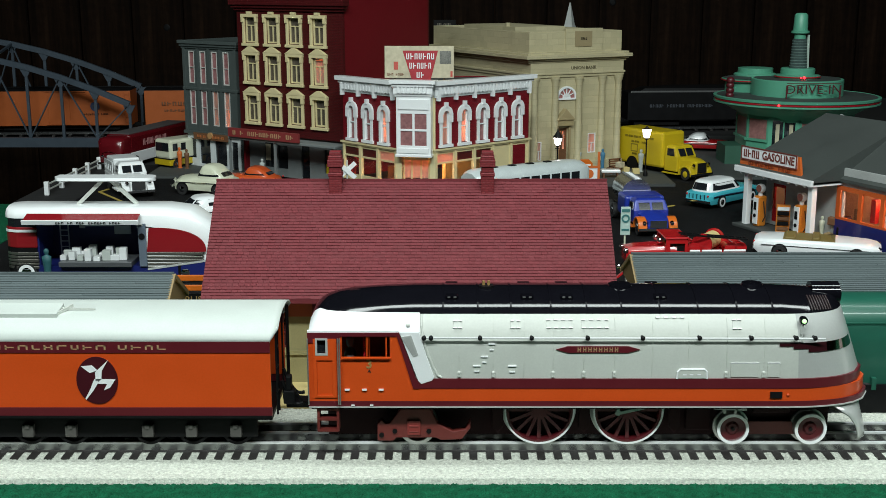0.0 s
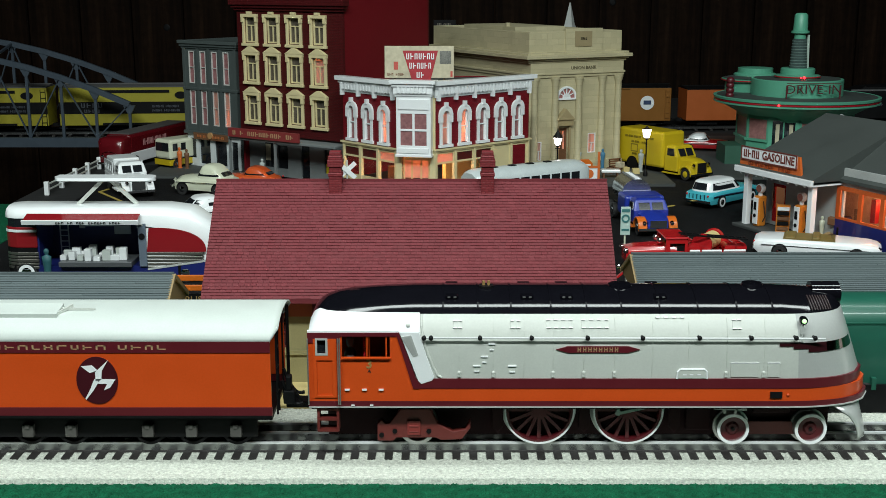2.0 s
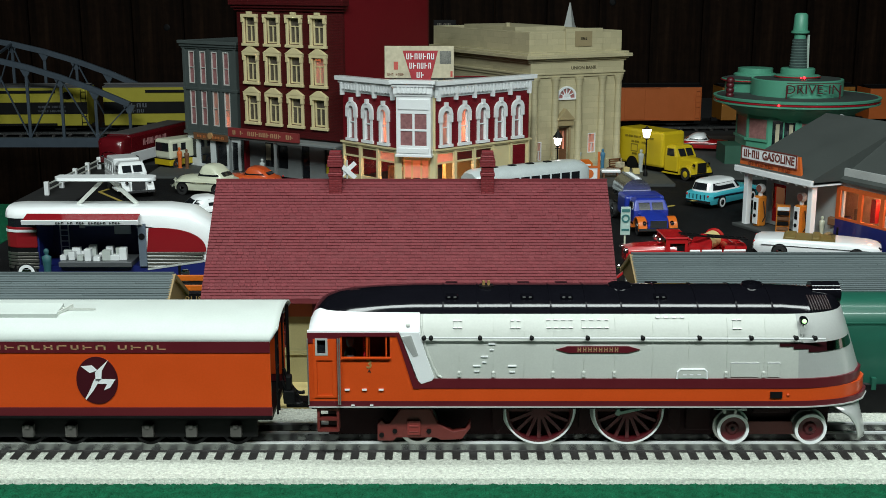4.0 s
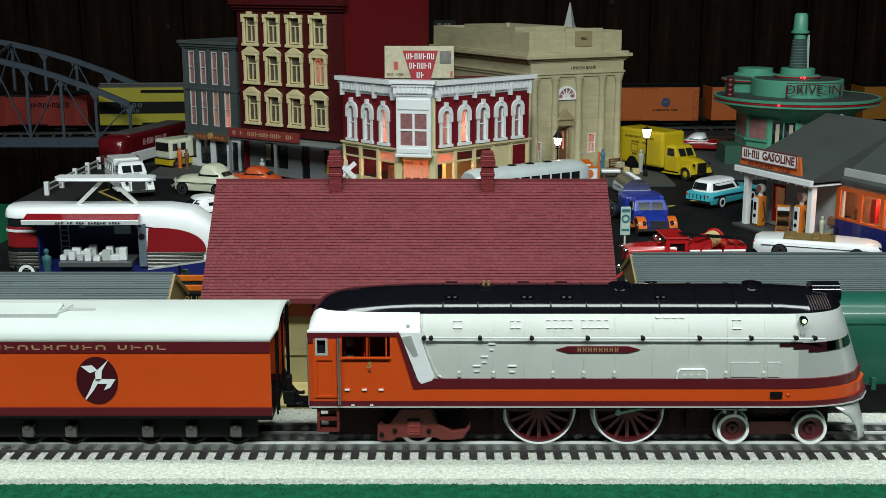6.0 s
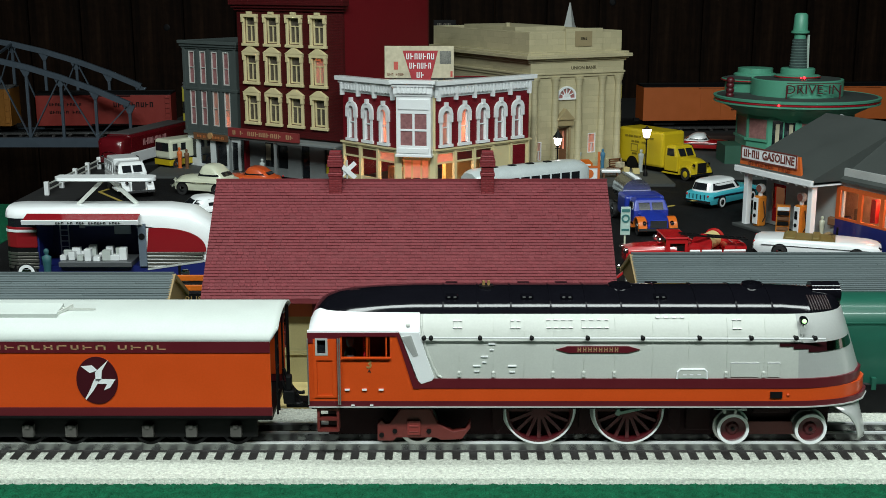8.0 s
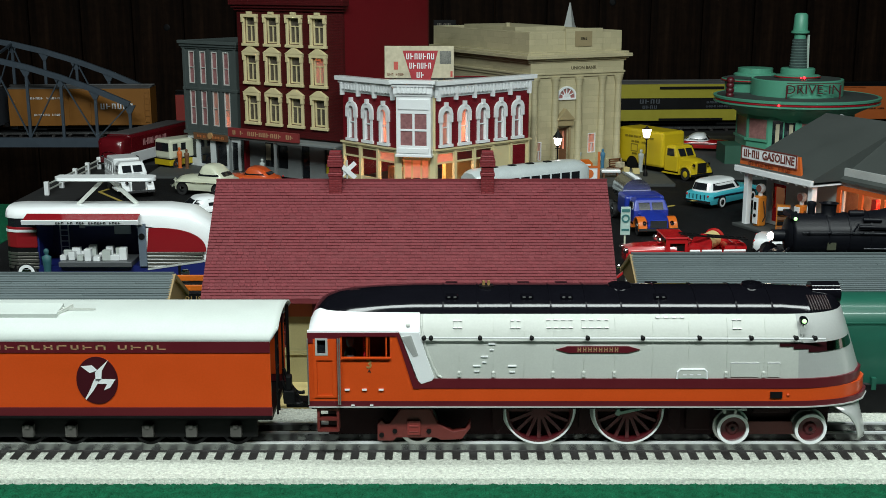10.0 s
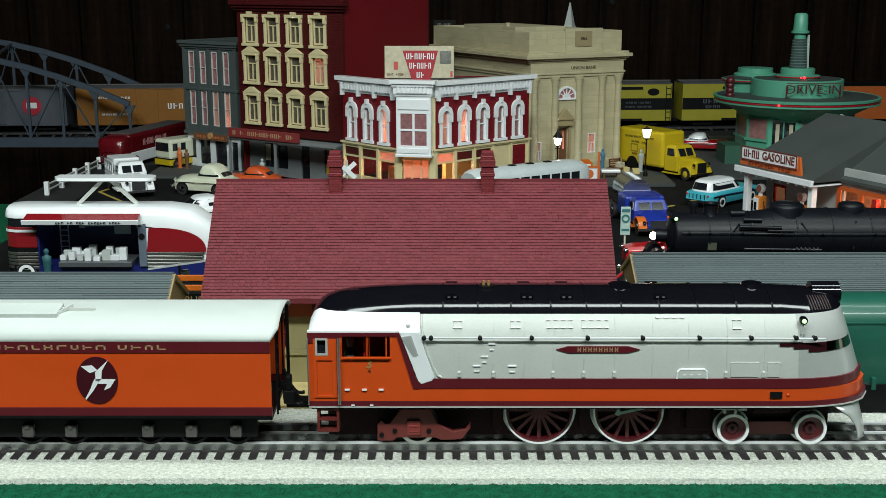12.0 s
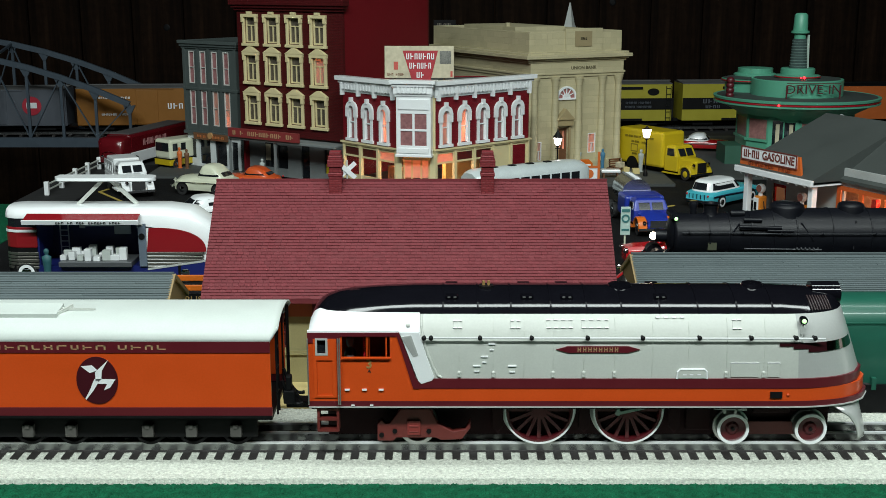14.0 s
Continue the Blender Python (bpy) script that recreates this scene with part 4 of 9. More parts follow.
for s in (-1, 1):
    bm = B()
    bx(bm, TX0, -0.112, s * 0.02 - 0.002, s * 0.02 + 0.002, 0.0145, 0.028)
    part("truck_frame", bm, DARK, tender, "black tender truck frame")
    for x in (-0.405, -0.383, -0.345, -0.32, -0.294, -0.2495, -0.2237, -0.1775, -0.1513, -0.1245):
        bm = bx(B(), x - 0.0034, x + 0.0034, s * 0.0235 - 0.002, s * 0.0235 + 0.002, 0.0155, 0.0232)
        bx(bm, x - 0.0014, x + 0.0014, s * 0.0255 - 0.001, s * 0.0255 + 0.001, 0.021, 0.024)
        part("axle_box", bm, mat("worn_grey_iron", (0.09, 0.085, 0.08), 0.5, 0.2) if x == -0.405 and s == -1 else bpy.data.materials["worn_grey_iron"], tender, "grey axle box", bevel=0.0006)
        w = wheel(tender, x, s * 0.0165, 0.0095, DARK, DARK, solid=True, tyre_mat=DARK)
    bm = bx(B(), -0.2035, -0.187, s * 0.019 - 0.001, s * 0.019 + 0.001, 0.0188, 0.0202)
    part("pipe", bm, STEEL, tender)
# ---- station and platform sheds ----
def shingles(name, w, length, course, tile, material, parent, m, lift=0.0006, seed=1):
    """Overlapping roof courses: x across, y up the slope, z out of it."""
    rnd = random.Random(seed)
    vs, fs = [], []
    rows = int(length / course)
    for r in range(rows):
        y0 = r * course
        x = -rnd.random() * tile
        while x < w:
            a, b = max(0, x) + 0.00012, min(w, x + tile) - 0.00012
            if b > a:
                h = lift * rnd.uniform(0.8, 1.25)
                k = len(vs)
                vs += [(a, y0, h), (b, y0, h), (b, y0 + course * 1.25, 0.0), (a, y0 + course * 1.25, 0.0), (a, y0, 0), (b, y0, 0)]
                fs += [(k, k + 1, k + 2, k + 3), (k, k + 4, k + 5, k + 1), (k, k + 3, k + 4), (k + 1, k + 5, k + 2)]
            x += tile
    me = bpy.data.meshes.new(name)
    me.from_pydata(vs, [], fs)
    me.materials.append(material)
    o = new(name, me)
    o.parent, o.matrix_basis = parent, m
    o["kind"] = "stuff"
    return o


def slope(x0, y0, z0, y1, z1):
    """Pose whose y runs up a roof from (y0, z0) to (y1, z1)."""
    return pose(x0, y0, z0, math.degrees(math.atan2(z1 - z0, y1 - y0)), 0, 0)


def gable_roof(parent, x0, x1, yf, yr, yb, ze, zr, material, course, tile, t=0.003, seed=1):
    ln = math.hypot(yr - yf, zr - ze)
    bm = prism(B(), [(yf, ze - t), (yf, ze), (yr, zr), (yb, ze), (yb, ze - t), (yr, zr - t)], x0, x1, "x")
    part("roof_deck", bm, material, parent)
    shingles("shingle_course", x1 - x0, ln, course, tile, material, parent, slope(x0, yf, ze + 0.0002, yr, zr + 0.0002), seed=seed)
    bm = B()
    bar(bm, (x0, yr, zr + 0.0006), (x1, yr, zr + 0.0006), 0.0022, 0.0014)
    part("ridge_cap", bm, material, parent)


def island(material, k):
    """Vary a material from piece to piece of a joined mesh."""
    nt = material.node_tree
    g = nt.nodes.new("ShaderNodeNewGeometry")
    hs = nt.nodes.new("ShaderNodeHueSaturation")
    mr = nt.nodes.new("ShaderNodeMapRange")
    mr.inputs["To Min"].default_value, mr.inputs["To Max"].default_value = 1 - k, 1 + k
    nt.links.new(g.outputs["Random Per Island"], mr.inputs["Value"])
    nt.links.new(mr.outputs["Result"], hs.inputs["Value"])
    b = nt.nodes["Principled BSDF"]
    src = b.inputs["Base Color"].links[0].from_socket
    nt.links.new(src, hs.inputs["Color"])
    nt.links.new(hs.outputs["Color"], b.inputs["Base Color"])


island(ROOFRED, 0.09)
island(ROOFGREY, 0.07)

station = thing("station", "model railway station with dark red shingle roof and two brick chimneys", "station")
gable_roof(station, -0.1668, 0.1208, 0.105, 0.18, 0.255, 0.07, 0.14, ROOFRED, 0.0026, 0.0042)
holes = [(-0.128 + i * 0.036, 0.03, -0.128 + i * 0.036 + 0.018, 0.052) for i in range(6)]
bm = panel(B(), 0.262, 0.066, 0.003, holes, -0.154, 0.004, 0.122)
part("front_wall", bm, OLIVE, station, "olive board station wall")
part("end_wall", prism(B(), [(0.125, 0.004), (0.125, 0.068), (0.18, 0.128), (0.235, 0.068), (0.235, 0.004)], -0.154, -0.151, "x"), OLIVE, station)
part("end_wall", prism(B(), [(0.125, 0.004), (0.125, 0.068), (0.18, 0.128), (0.235, 0.068), (0.235, 0.004)], 0.105, 0.108, "x"), OLIVE, station)
part("rear_wall", bx(B(), -0.154, 0.108, 0.235, 0.238, 0.004, 0.068), OLIVE, station)
part("wall_band", bx(B(), -0.155, 0.109, 0.1195, 0.1215, 0.0535, 0.067), mat("orange_brown_trim", (0.34, 0.075, 0.03), 0.5), station, "orange-brown trim under the eaves")
for i in range(14):
    part("trim_post", bx(B(), -0.15 + i * 0.0195, -0.1475 + i * 0.0195, 0.1185, 0.1195, 0.0535, 0.067), MAROON, station)
part("dado_rail", bx(B(), -0.155, 0.109, 0.12, 0.1215, 0.025, 0.028), OLIVE, station)
for o in holes:
    part("window", bx(B(), o[0], o[2], 0.1235, 0.1245, o[1], o[3]), DKGLASS, station)
    part("window_frame", panel(B(), o[2] - o[0], o[3] - o[1], 0.001, [(o[0] + 0.0015, o[1] + 0.0015, o[2] - 0.0015, (o[1] + o[3]) / 2 - 0.0006), (o[0] + 0.0015, (o[1] + o[3]) / 2 + 0.0006, o[2] - 0.0015, o[3] - 0.0015)], o[0], o[1], 0.1222), MAROON, station)
CHIM = mat("red_chimney_brick", (0.2, 0.02, 0.025), 0.55, grain=0.2, fine=800, coarse=80, bump=0.2)
coursed(CHIM, 0.0042, 0.0018, 0.00025, 0.7, 0.6)
for x in (-0.0785, 0.0325):
    bm = B()
    for w, z0, z1 in ((0.0095, 0.125, 0.1445), (0.0105, 0.1445, 0.147), (0.009, 0.147, 0.1515), (0.0112, 0.1515, 0.1565), (0.0098, 0.1565, 0.1595), (0.0085, 0.1595, 0.1625)):
        bx(bm, x - w / 2, x + w / 2, 0.1755 - w / 2, 0.1755 + w / 2, z0, z1)
    part("chimney", bm, CHIM, station, "red stepped brick chimney", bevel=0.0004)
slab("platform", -0.45, 0.42, 0.075, 0.125, -0.0009, 0.004, SAND, "sand-coloured wooden station platform", "platform")
slab("platform_rear", -0.17, 0.125, 0.125, 0.28, -0.0009, 0.004, SAND, "sand-coloured station floor", "platform")

GABLE = mat("tan_gable_boards", (0.3, 0.21, 0.1), 0.6, grain=0.15)
for x0, x1, yf, yr, yb, ze, zr, lab in ((-0.62, -0.197, 0.12, 0.16, 0.2, 0.05, 0.0742, "long grey-shingled freight shed beside the station with tan gable"), (0.149, 0.85, 0.186, 0.231, 0.276, 0.05, 0.0725, "long grey-shingled platform shed beside the station")):
    sh = thing("platform_shed", lab, "shed")
    gable_roof(sh, x0, x1, yf, yr, yb, ze, zr, ROOFGREY, 0.0024, 0.09, seed=3 if x0 < 0 else 4)
    for x, s in ((x0 + 0.002, 1), (x1 - 0.002, -1)):
        part("gable", prism(B(), [(yf + 0.004, ze - 0.004), (yf + 0.003, ze - 0.001), (yr, zr - 0.0035), (yb - 0.003, ze - 0.001), (yb - 0.004, ze - 0.004)], x - 0.0012, x + 0.0012, "x"), GABLE, sh, "tan boarded gable")
    for s, xx in ((1, x0), (-1, x1)):
        part("barge_board", bar(bar(B(), (xx, yf, ze - 0.0015), (xx, yr, zr - 0.0015), 0.0024, 0.0034), (xx, yr, zr - 0.0015), (xx, yb, ze - 0.0015), 0.0024, 0.0034), GABLE, sh)
    bm = B()
    part("shed_wall", panel(B(), x1 - x0 - 0.02, ze - 0.0005, 0.003, [(x0 + 0.02 + i * 0.05, 0.008, x0 + 0.045 + i * 0.05, 0.036) for i in range(7)], x0 + 0.01, -0.001, yf + 0.012), OLIVE, sh)
    part("shed_rear_wall", bx(B(), x0 + 0.01, x1 - 0.01, yb - 0.014, yb - 0.011, -0.001, ze - 0.002), OLIVE, sh)
# ---- town buildings ----
def letter_bars(words, w, h, material, parent, m, name="lettering", label=""):
    """Unread lettering: one upright stroke pattern for each letter, on the xz plane, centred."""
    total = sum(words) + len(words) - 1
    u = w / total
    bm = B()
    x = -w / 2
    for k, n in enumerate(words):
        for i in range(n):
            bx(bm, x + u * 0.12, x + u * 0.34, -0.0004, 0.0002, -h / 2, h / 2)
            if (i + k) % 3 != 1:
                bx(bm, x + u * 0.6, x + u * 0.82, -0.0004, 0.0002, -h / 2, h / 2)
            zz = (-h / 2, -h * 0.08, h / 2 - h * 0.16)[(i + k) % 3]
            bx(bm, x + u * 0.12, x + u * 0.82, -0.0004, 0.0002, zz, zz + h * 0.16)
            x += u
        x += u
    return part(name, bm, material, parent, label, at=m)


def sash(parent, x, z, w, h, y, frame_mat, pane_mat, fw=0.0016, cross=True, name="window", split=0.5):
    """A sash window: pane, frame and bars, in front of a hole at y."""
    p = part(name, bx(B(), x, x + w, y + 0.0018, y + 0.0024, z, z + h), pane_mat, parent)
    zs = z + h * split
    hs = [(x + fw, z + fw, x + w - fw, zs - fw / 3), (x + fw, zs + fw / 3, x + w - fw, z + h - fw)]
    if cross:
        c = x + w / 2
        hs = [(x + fw, z + fw, c - fw / 3, zs - fw / 3), (c + fw / 3, z + fw, x + w - fw, zs - fw / 3), (x + fw, zs + fw / 3, x + w - fw, z + h - fw)]
    part("window_frame", panel(B(), w, h, 0.0016, hs, x, z, y), frame_mat, p)
    return p


def cornice(bm, x0, x1, y, z, steps, ret=0.0):
    for dz, dy, h in steps:
        bx(bm, x0 - dy, x1 + dy, y - dy, y + 0.004, z + dz, z + dz + h)


# tall dark red brick building with cream window surrounds
tall = thing("brick_building", "tall dark red brick building with cream window surrounds and shop front", "building", pose(-0.2995, 1.0517, 0.004, 0, 0, -34.5))
TWD, THT = 0.198, 0.268
cols = (0.0125, 0.0545, 0.0965, 0.1405)
WW = 0.0205
rows = ((0.0805, 0.0385), (0.139, 0.038), (0.194, 0.037))
holes = [(c + 0.004, z, c + 0.004 + WW, z + h) for c in cols for z, h in rows]
part("front_wall", panel(B(), TWD, THT - 0.062, 0.004, holes, 0, 0.062, 0), DKRED, tall, "dark red brick front")
for y0, n in ((0.2, "rear_wall"),):
    part(n, bx(B(), 0, TWD, y0, y0 + 0.004, 0, THT), DKRED, tall)
REDSIDE = mat("smooth_red_side_wall", (0.135, 0.006, 0.01), 0.5, grain=0.1, fine=300, coarse=15, spec=0.2)
part("side_wall", bx(B(), TWD - 0.004, TWD, 0.004, 0.2, 0.0, THT), REDSIDE, tall, "plain red side wall")
part("side_wall", bx(B(), 0, 0.004, 0.004, 0.2, 0.0, THT), REDSIDE, tall)
part("flat_roof", bx(B(), 0, TWD, 0.004, 0.2, THT - 0.012, THT - 0.008), DARK, tall)
bm = B()
cornice(bm, 0, TWD, 0, 0.2395, ((0, 0.003, 0.004), (0.004, 0.006, 0.004), (0.008, 0.0085, 0.008)))
part("cornice", bm, DKRED, tall, "dark red bracketed cornice")
for i, c in enumerate(cols):
    for j, (z, h) in enumerate(rows):
        x = c + 0.004
        lit = (i == 3 and j == 1)
        w = sash(tall, x, z, WW, h, 0.001, CREAM, FROST if lit else DUSKPANE, 0.0022, True, split=0.66)
        bm = B()
        bx(bm, x - 0.0042, x, -0.003, 0.0, z - 0.002, z + h)
        bx(bm, x + WW, x + WW + 0.0042, -0.003, 0.0, z - 0.002, z + h)
        bx(bm, x - 0.0055, x + WW + 0.0055, -0.0042, 0.0, z - 0.0048, z - 0.0008)
        bx(bm, x - 0.0055, x + WW + 0.0055, -0.0045, 0.0, z + h - 0.001, z + h + 0.0035)
        if j < 2:
            prism(bm, [(x - 0.0065, z + h + 0.0035), (x + WW + 0.0065, z + h + 0.0035), (x + WW / 2 + 0.003, z + h + 0.0115), (x + WW / 2 - 0.003, z + h + 0.0115)], -0.005, 0.0)
        else:
            bx(bm, x + WW / 2 - 0.004, x + WW / 2 + 0.004, -0.005, 0.0, z + h + 0.0035, z + h + 0.007)
        for xx in (x - 0.0048, x + WW + 0.0008):
            bx(bm, xx, xx + 0.004, -0.0048, 0, z + h * 0.78, z + h * 0.98)
        part("window_surround", bm, CREAM, tall, "cream moulded window surround", bevel=0.0004)
part("awning", bx(B(), 0.002, TWD + 0.006, -0.03, 0.0, 0.056, 0.0595), AWNING, tall, "flat grey awning over the shop front", bevel=0.0006)
part("shop_sign", bx(B(), 0.006, 0.142, -0.0335, -0.0305, 0.06, 0.073), mat("dull_red_sign", (0.22, 0.03, 0.03), 0.5), tall, "dull red shop sign")
letter_bars((1, 1, 9, 2), 0.118, 0.0062, mat("gold_sign_letters", (0.42, 0.26, 0.14), 0.5), tall, pose(0.074, -0.0338, 0.0665), label="gold letter bars on red")
part("shop_front", panel(B(), TWD, 0.06, 0.003, [(0.034, 0.012, 0.052, 0.05), (0.06, 0.012, 0.08, 0.046), (0.106, 0.0, 0.122, 0.05), (0.15, 0.012, 0.18, 0.046)], 0, 0, 0.012), AWNING, tall, "grey shop front")
for x0, x1 in ((0.034, 0.052), (0.06, 0.08), (0.106, 0.122), (0.15, 0.18)):
    part("shop_window", bx(B(), x0, x1, 0.0145, 0.0152, 0.002, 0.05), DKGLASS, tall)
part("wall_poster", bx(B(), 0.0355, 0.045, 0.0135, 0.014, 0.022, 0.046), PAPER, tall, "pale poster")
part("wall_poster", bx(B(), 0.152, 0.159, 0.0135, 0.014, 0.012, 0.026), YELLOW, tall, "small yellow poster")
for x in (0.001, 0.09, TWD - 0.004):
    part("awning_post", bx(B(), x, x + 0.003, -0.028, -0.025, -0.004, 0.056), AWNING, tall)
bulb("shop_bulb", (-0.165, 1.005, 0.175), 0.07)

# narrow slate grey building
grey = thing("grey_building", "narrow slate-grey building with tall white-framed windows", "building", pose(-0.4, 1.139, 0.004, 0, 0, -36))
GW, GH = 0.116, 0.193
gx = (0.0125, 0.0375, 0.0625, 0.0875)
grow = ((0.065, 0.053), (0.128, 0.049))
part("front_wall", panel(B(), GW, GH - 0.053, 0.003, [(x, z, x + 0.0122, z + h) for x in gx for z, h in grow], 0, 0.053, 0), SLATE, grey, "slate grey front")
part("side_wall", bx(B(), 0, 0.003, 0.003, 0.12, 0, GH), SLATE, grey)
part("side_wall", bx(B(), GW - 0.003, GW, 0.003, 0.12, 0, GH - 0.006), SLATE, grey)
part("rear_wall", bx(B(), 0, GW, 0.12, 0.123, 0, GH - 0.006), SLATE, grey)
part("flat_roof", bx(B(), 0.003, GW - 0.003, 0.003, 0.12, GH - 0.012, GH - 0.009), DARK, grey)
bm = B()
cornice(bm, 0, GW, 0, GH - 0.012, ((0, 0.002, 0.003), (0.003, 0.004, 0.004), (0.007, 0.006, 0.005)))
part("cornice", bm, SLATE, grey, bevel=0.0004)
for z, d, h in ((0.118, 0.0018, 0.004), (0.05, 0.003, 0.005)):
    part("string_course", bx(B(), -d, GW + d, -d, 0.004, z, z + h), SLATE, grey, bevel=0.0004)
for x in (0.0, 0.03, 0.0545, 0.0795, GW - 0.005):
    part("pilaster", bx(B(), x, x + 0.005, -0.0015, 0.0, 0.055, GH - 0.012), SLATE, grey)
for i, x in enumerate(gx):
    for j, (z, h) in enumerate(grow):
        sash(grey, x, z, 0.0122, h, -0.0002, mat("white_window_frame", (0.6, 0.58, 0.55), 0.5) if (i, j) == (0, 0) else bpy.data.materials["white_window_frame"], FROST if (j == 0 and i >= 2) else FROSTDIM, 0.0014, False)
part("shop_front", panel(B(), GW, 0.05, 0.003, [(0.006, 0.012, 0.018, 0.043), (0.026, 0.004, 0.05, 0.043), (0.06, 0.004, 0.086, 0.043), (0.096, 0.0, 0.11, 0.043)], 0, 0, 0.002), mat("pale_shop_front", (0.62, 0.66, 0.66), 0.5), grey, "pale grey shop front")
for x0, x1 in ((0.006, 0.018), (0.026, 0.05), (0.06, 0.086), (0.096, 0.11)):
    part("shop_window", bx(B(), x0, x1, 0.0045, 0.005, 0.002, 0.043), DKGLASS, grey)
part("shop_sign", bx(B(), 0.02, 0.095, -0.004, 0.0, 0.043, 0.053), BROWN, grey, "brown shop sign")
letter_bars((3, 5), 0.06, 0.004, mat("orange_sign_letters", (0.5, 0.16, 0.05), 0.5), grey, pose(0.058, -0.0044, 0.048))
part("sign_roundel", lathe(B(), [(0, -0.006), (0.005, -0.006), (0.005, -0.003), (0, -0.003)], (0.058, 0, 0.05), 14, "y"), mat("tan_roundel", (0.45, 0.25, 0.1), 0.5), grey)
bulb("shop_bulb", (-0.305, 1.1, 0.078), 0.04)

# the corner store stands a little forward on a raised base
STORE_M = pose(0, -0.053, 0.0226) @ Matrix.Scale(0.92, 4)

# corner store: deep red brick with white bay and arched windows, chamfered corner
store = thing("corner_store", "deep red corner store with white cornice, bay and arched windows", "building", STORE_M)
SH = 0.15
WALLS = []   # pose of each wall, its length, number of windows
cL, cR = Vector((-0.0655, 0.952)), Vector((-0.0105, 0.94))
aL, aR = 47.0, 42.0
LL, LR = 0.119, 0.186
wl = pose(cL.x - LL * math.cos(radians(aL)), cL.y + LL * math.sin(radians(aL)), 0, 0, 0, -aL)
wr = pose(cR.x, cR.y, 0, 0, 0, aR)
chw = (cR - cL).length
wc = pose(cL.x, cL.y, 0, 0, 0, math.degrees(math.atan2(cR.y - cL.y, cR.x - cL.x)))


def arch_poly(x, z, w, h, n=8):
    r = w / 2
    return [(x, z), (x + w, z)] + [(x + r + r * math.cos(math.pi * i / n), z + h - r + r * math.sin(math.pi * i / n)) for i in range(n + 1)]


for m, ln, xs, lit in ((wl, LL, [0.022, 0.058, 0.094], (2,)), (wr, LR, [0.018, 0.0535, 0.0895, 0.1255, 0.161], (0, 1))):
    w0 = 0.0125
    hs = [(x - w0 / 2, 0.062, x + w0 / 2, 0.109) for x in xs]
    part("upper_wall", panel(B(), ln, SH - 0.056, 0.003, hs, 0, 0.056, 0), DEEPRED, store, "deep red brick upper wall", at=m)
    for i, x in enumerate(xs):
        pane = part("window", bx(B(), x - w0 / 2, x + w0 / 2, 0.002, 0.0026, 0.062, 0.109), FROST if i in lit else FROSTDIM, store, at=m)
        bm = B()
        bx(bm, x - w0 / 2, x - w0 / 2 + 0.0014, 0.0, 0.002, 0.062, 0.109)
        bx(bm, x + w0 / 2 - 0.0014, x + w0 / 2, 0.0, 0.002, 0.062, 0.109)
        bx(bm, x - w0 / 2, x + w0 / 2, 0.0, 0.002, 0.084, 0.0857)
        part("window_frame", bm, GLOSSWHITE, pane)
        bm = B()
        for s in (-1, 1):
            a, b = sorted((x + s * w0 / 2, x + s * (w0 / 2 + 0.0042)))
            bx(bm, a, b, -0.0022, 0.0, 0.061, 0.1)
            a, b = sorted((x + s * w0 / 2, x + s * (w0 / 2 + 0.0062)))
            bx(bm, a, b, -0.0036, 0.0, 0.092, 0.104)
        bx(bm, x - w0 / 2 - 0.0062, x + w0 / 2 + 0.0062, -0.004, 0.0, 0.0575, 0.0615)
        n = 10
        ro, ri = w0 / 2 + 0.0062, w0 / 2 - 0.0008
        for k in range(n):
            a0, a1 = math.pi * k / n, math.pi * (k + 1) / n
            prism(bm, [(x + ri * math.cos(a0), 0.103 + ri * math.sin(a0)), (x + ro * math.cos(a0), 0.103 + ro * math.sin(a0)), (x + ro * math.cos(a1), 0.103 + ro * math.sin(a1)), (x + ri * math.cos(a1), 0.103 + ri * math.sin(a1))], -0.0036, 0.0022)
        bx(bm, x - 0.0022, x + 0.0022, -0.005, 0.0, 0.1135, 0.1205)
        part("window_surround", bm, GLOSSWHITE, store, "white arched window surround", at=m)
    bm = B()
    cornice(bm, 0, ln, 0, 0.1275, ((0, 0.0015, 0.003), (0.003, 0.003, 0.01), (0.013, 0.005, 0.004), (0.017, 0.0085, 0.006)))
    for k in np.arange(0.004, ln, 0.0068):
        bx(bm, k, k + 0.003, -0.0062, 0.0, 0.132, 0.1405)
    for x in ([(a + b) / 2 for a, b in zip(xs, xs[1:])] + [0.003, ln - 0.003]):
        bx(bm, x - 0.0016, x + 0.0016, -0.0065, 0.0, 0.123, 0.142)
    part("cornice", bm, GLOSSWHITE, store, "white bracketed cornice", at=m)
    # cream ground floor with shop windows
    k = max(2, int(ln / 0.034))
    bay = ln / k
    hs = [(i * bay + 0.003, 0.008, (i + 1) * bay - 0.003, 0.034) for i in range(k)] + [(i * bay + 0.003, 0.0365, (i + 1) * bay - 0.003, 0.048) for i in range(k)]
    if ln > 0.15:
        hs = [h for h in hs if h[0] < 3 * bay + 0.001]
    part("shop_front", panel(B(), ln, 0.056, 0.003, hs, 0, 0, 0.0), CREAM, store, "cream shop front", at=m)
    for i in range(k if ln < 0.15 else 4):
        part("shop_window", bx(B(), i * bay + 0.003, (i + 1) * bay - 0.003, 0.0015, 0.002, 0.008, 0.034), CLEAR, store, at=m)
        part("fanlight", bx(B(), i * bay + 0.003, (i + 1) * bay - 0.003, 0.0015, 0.002, 0.0365, 0.048), FROST if (i == 0 if ln > 0.15 else i == k - 1) else DUSKROSE, store, at=m)
    bm = B()
    cornice(bm, 0, ln, 0, 0.0515, ((0, 0.002, 0.002), (0.002, 0.0035, 0.0025)))
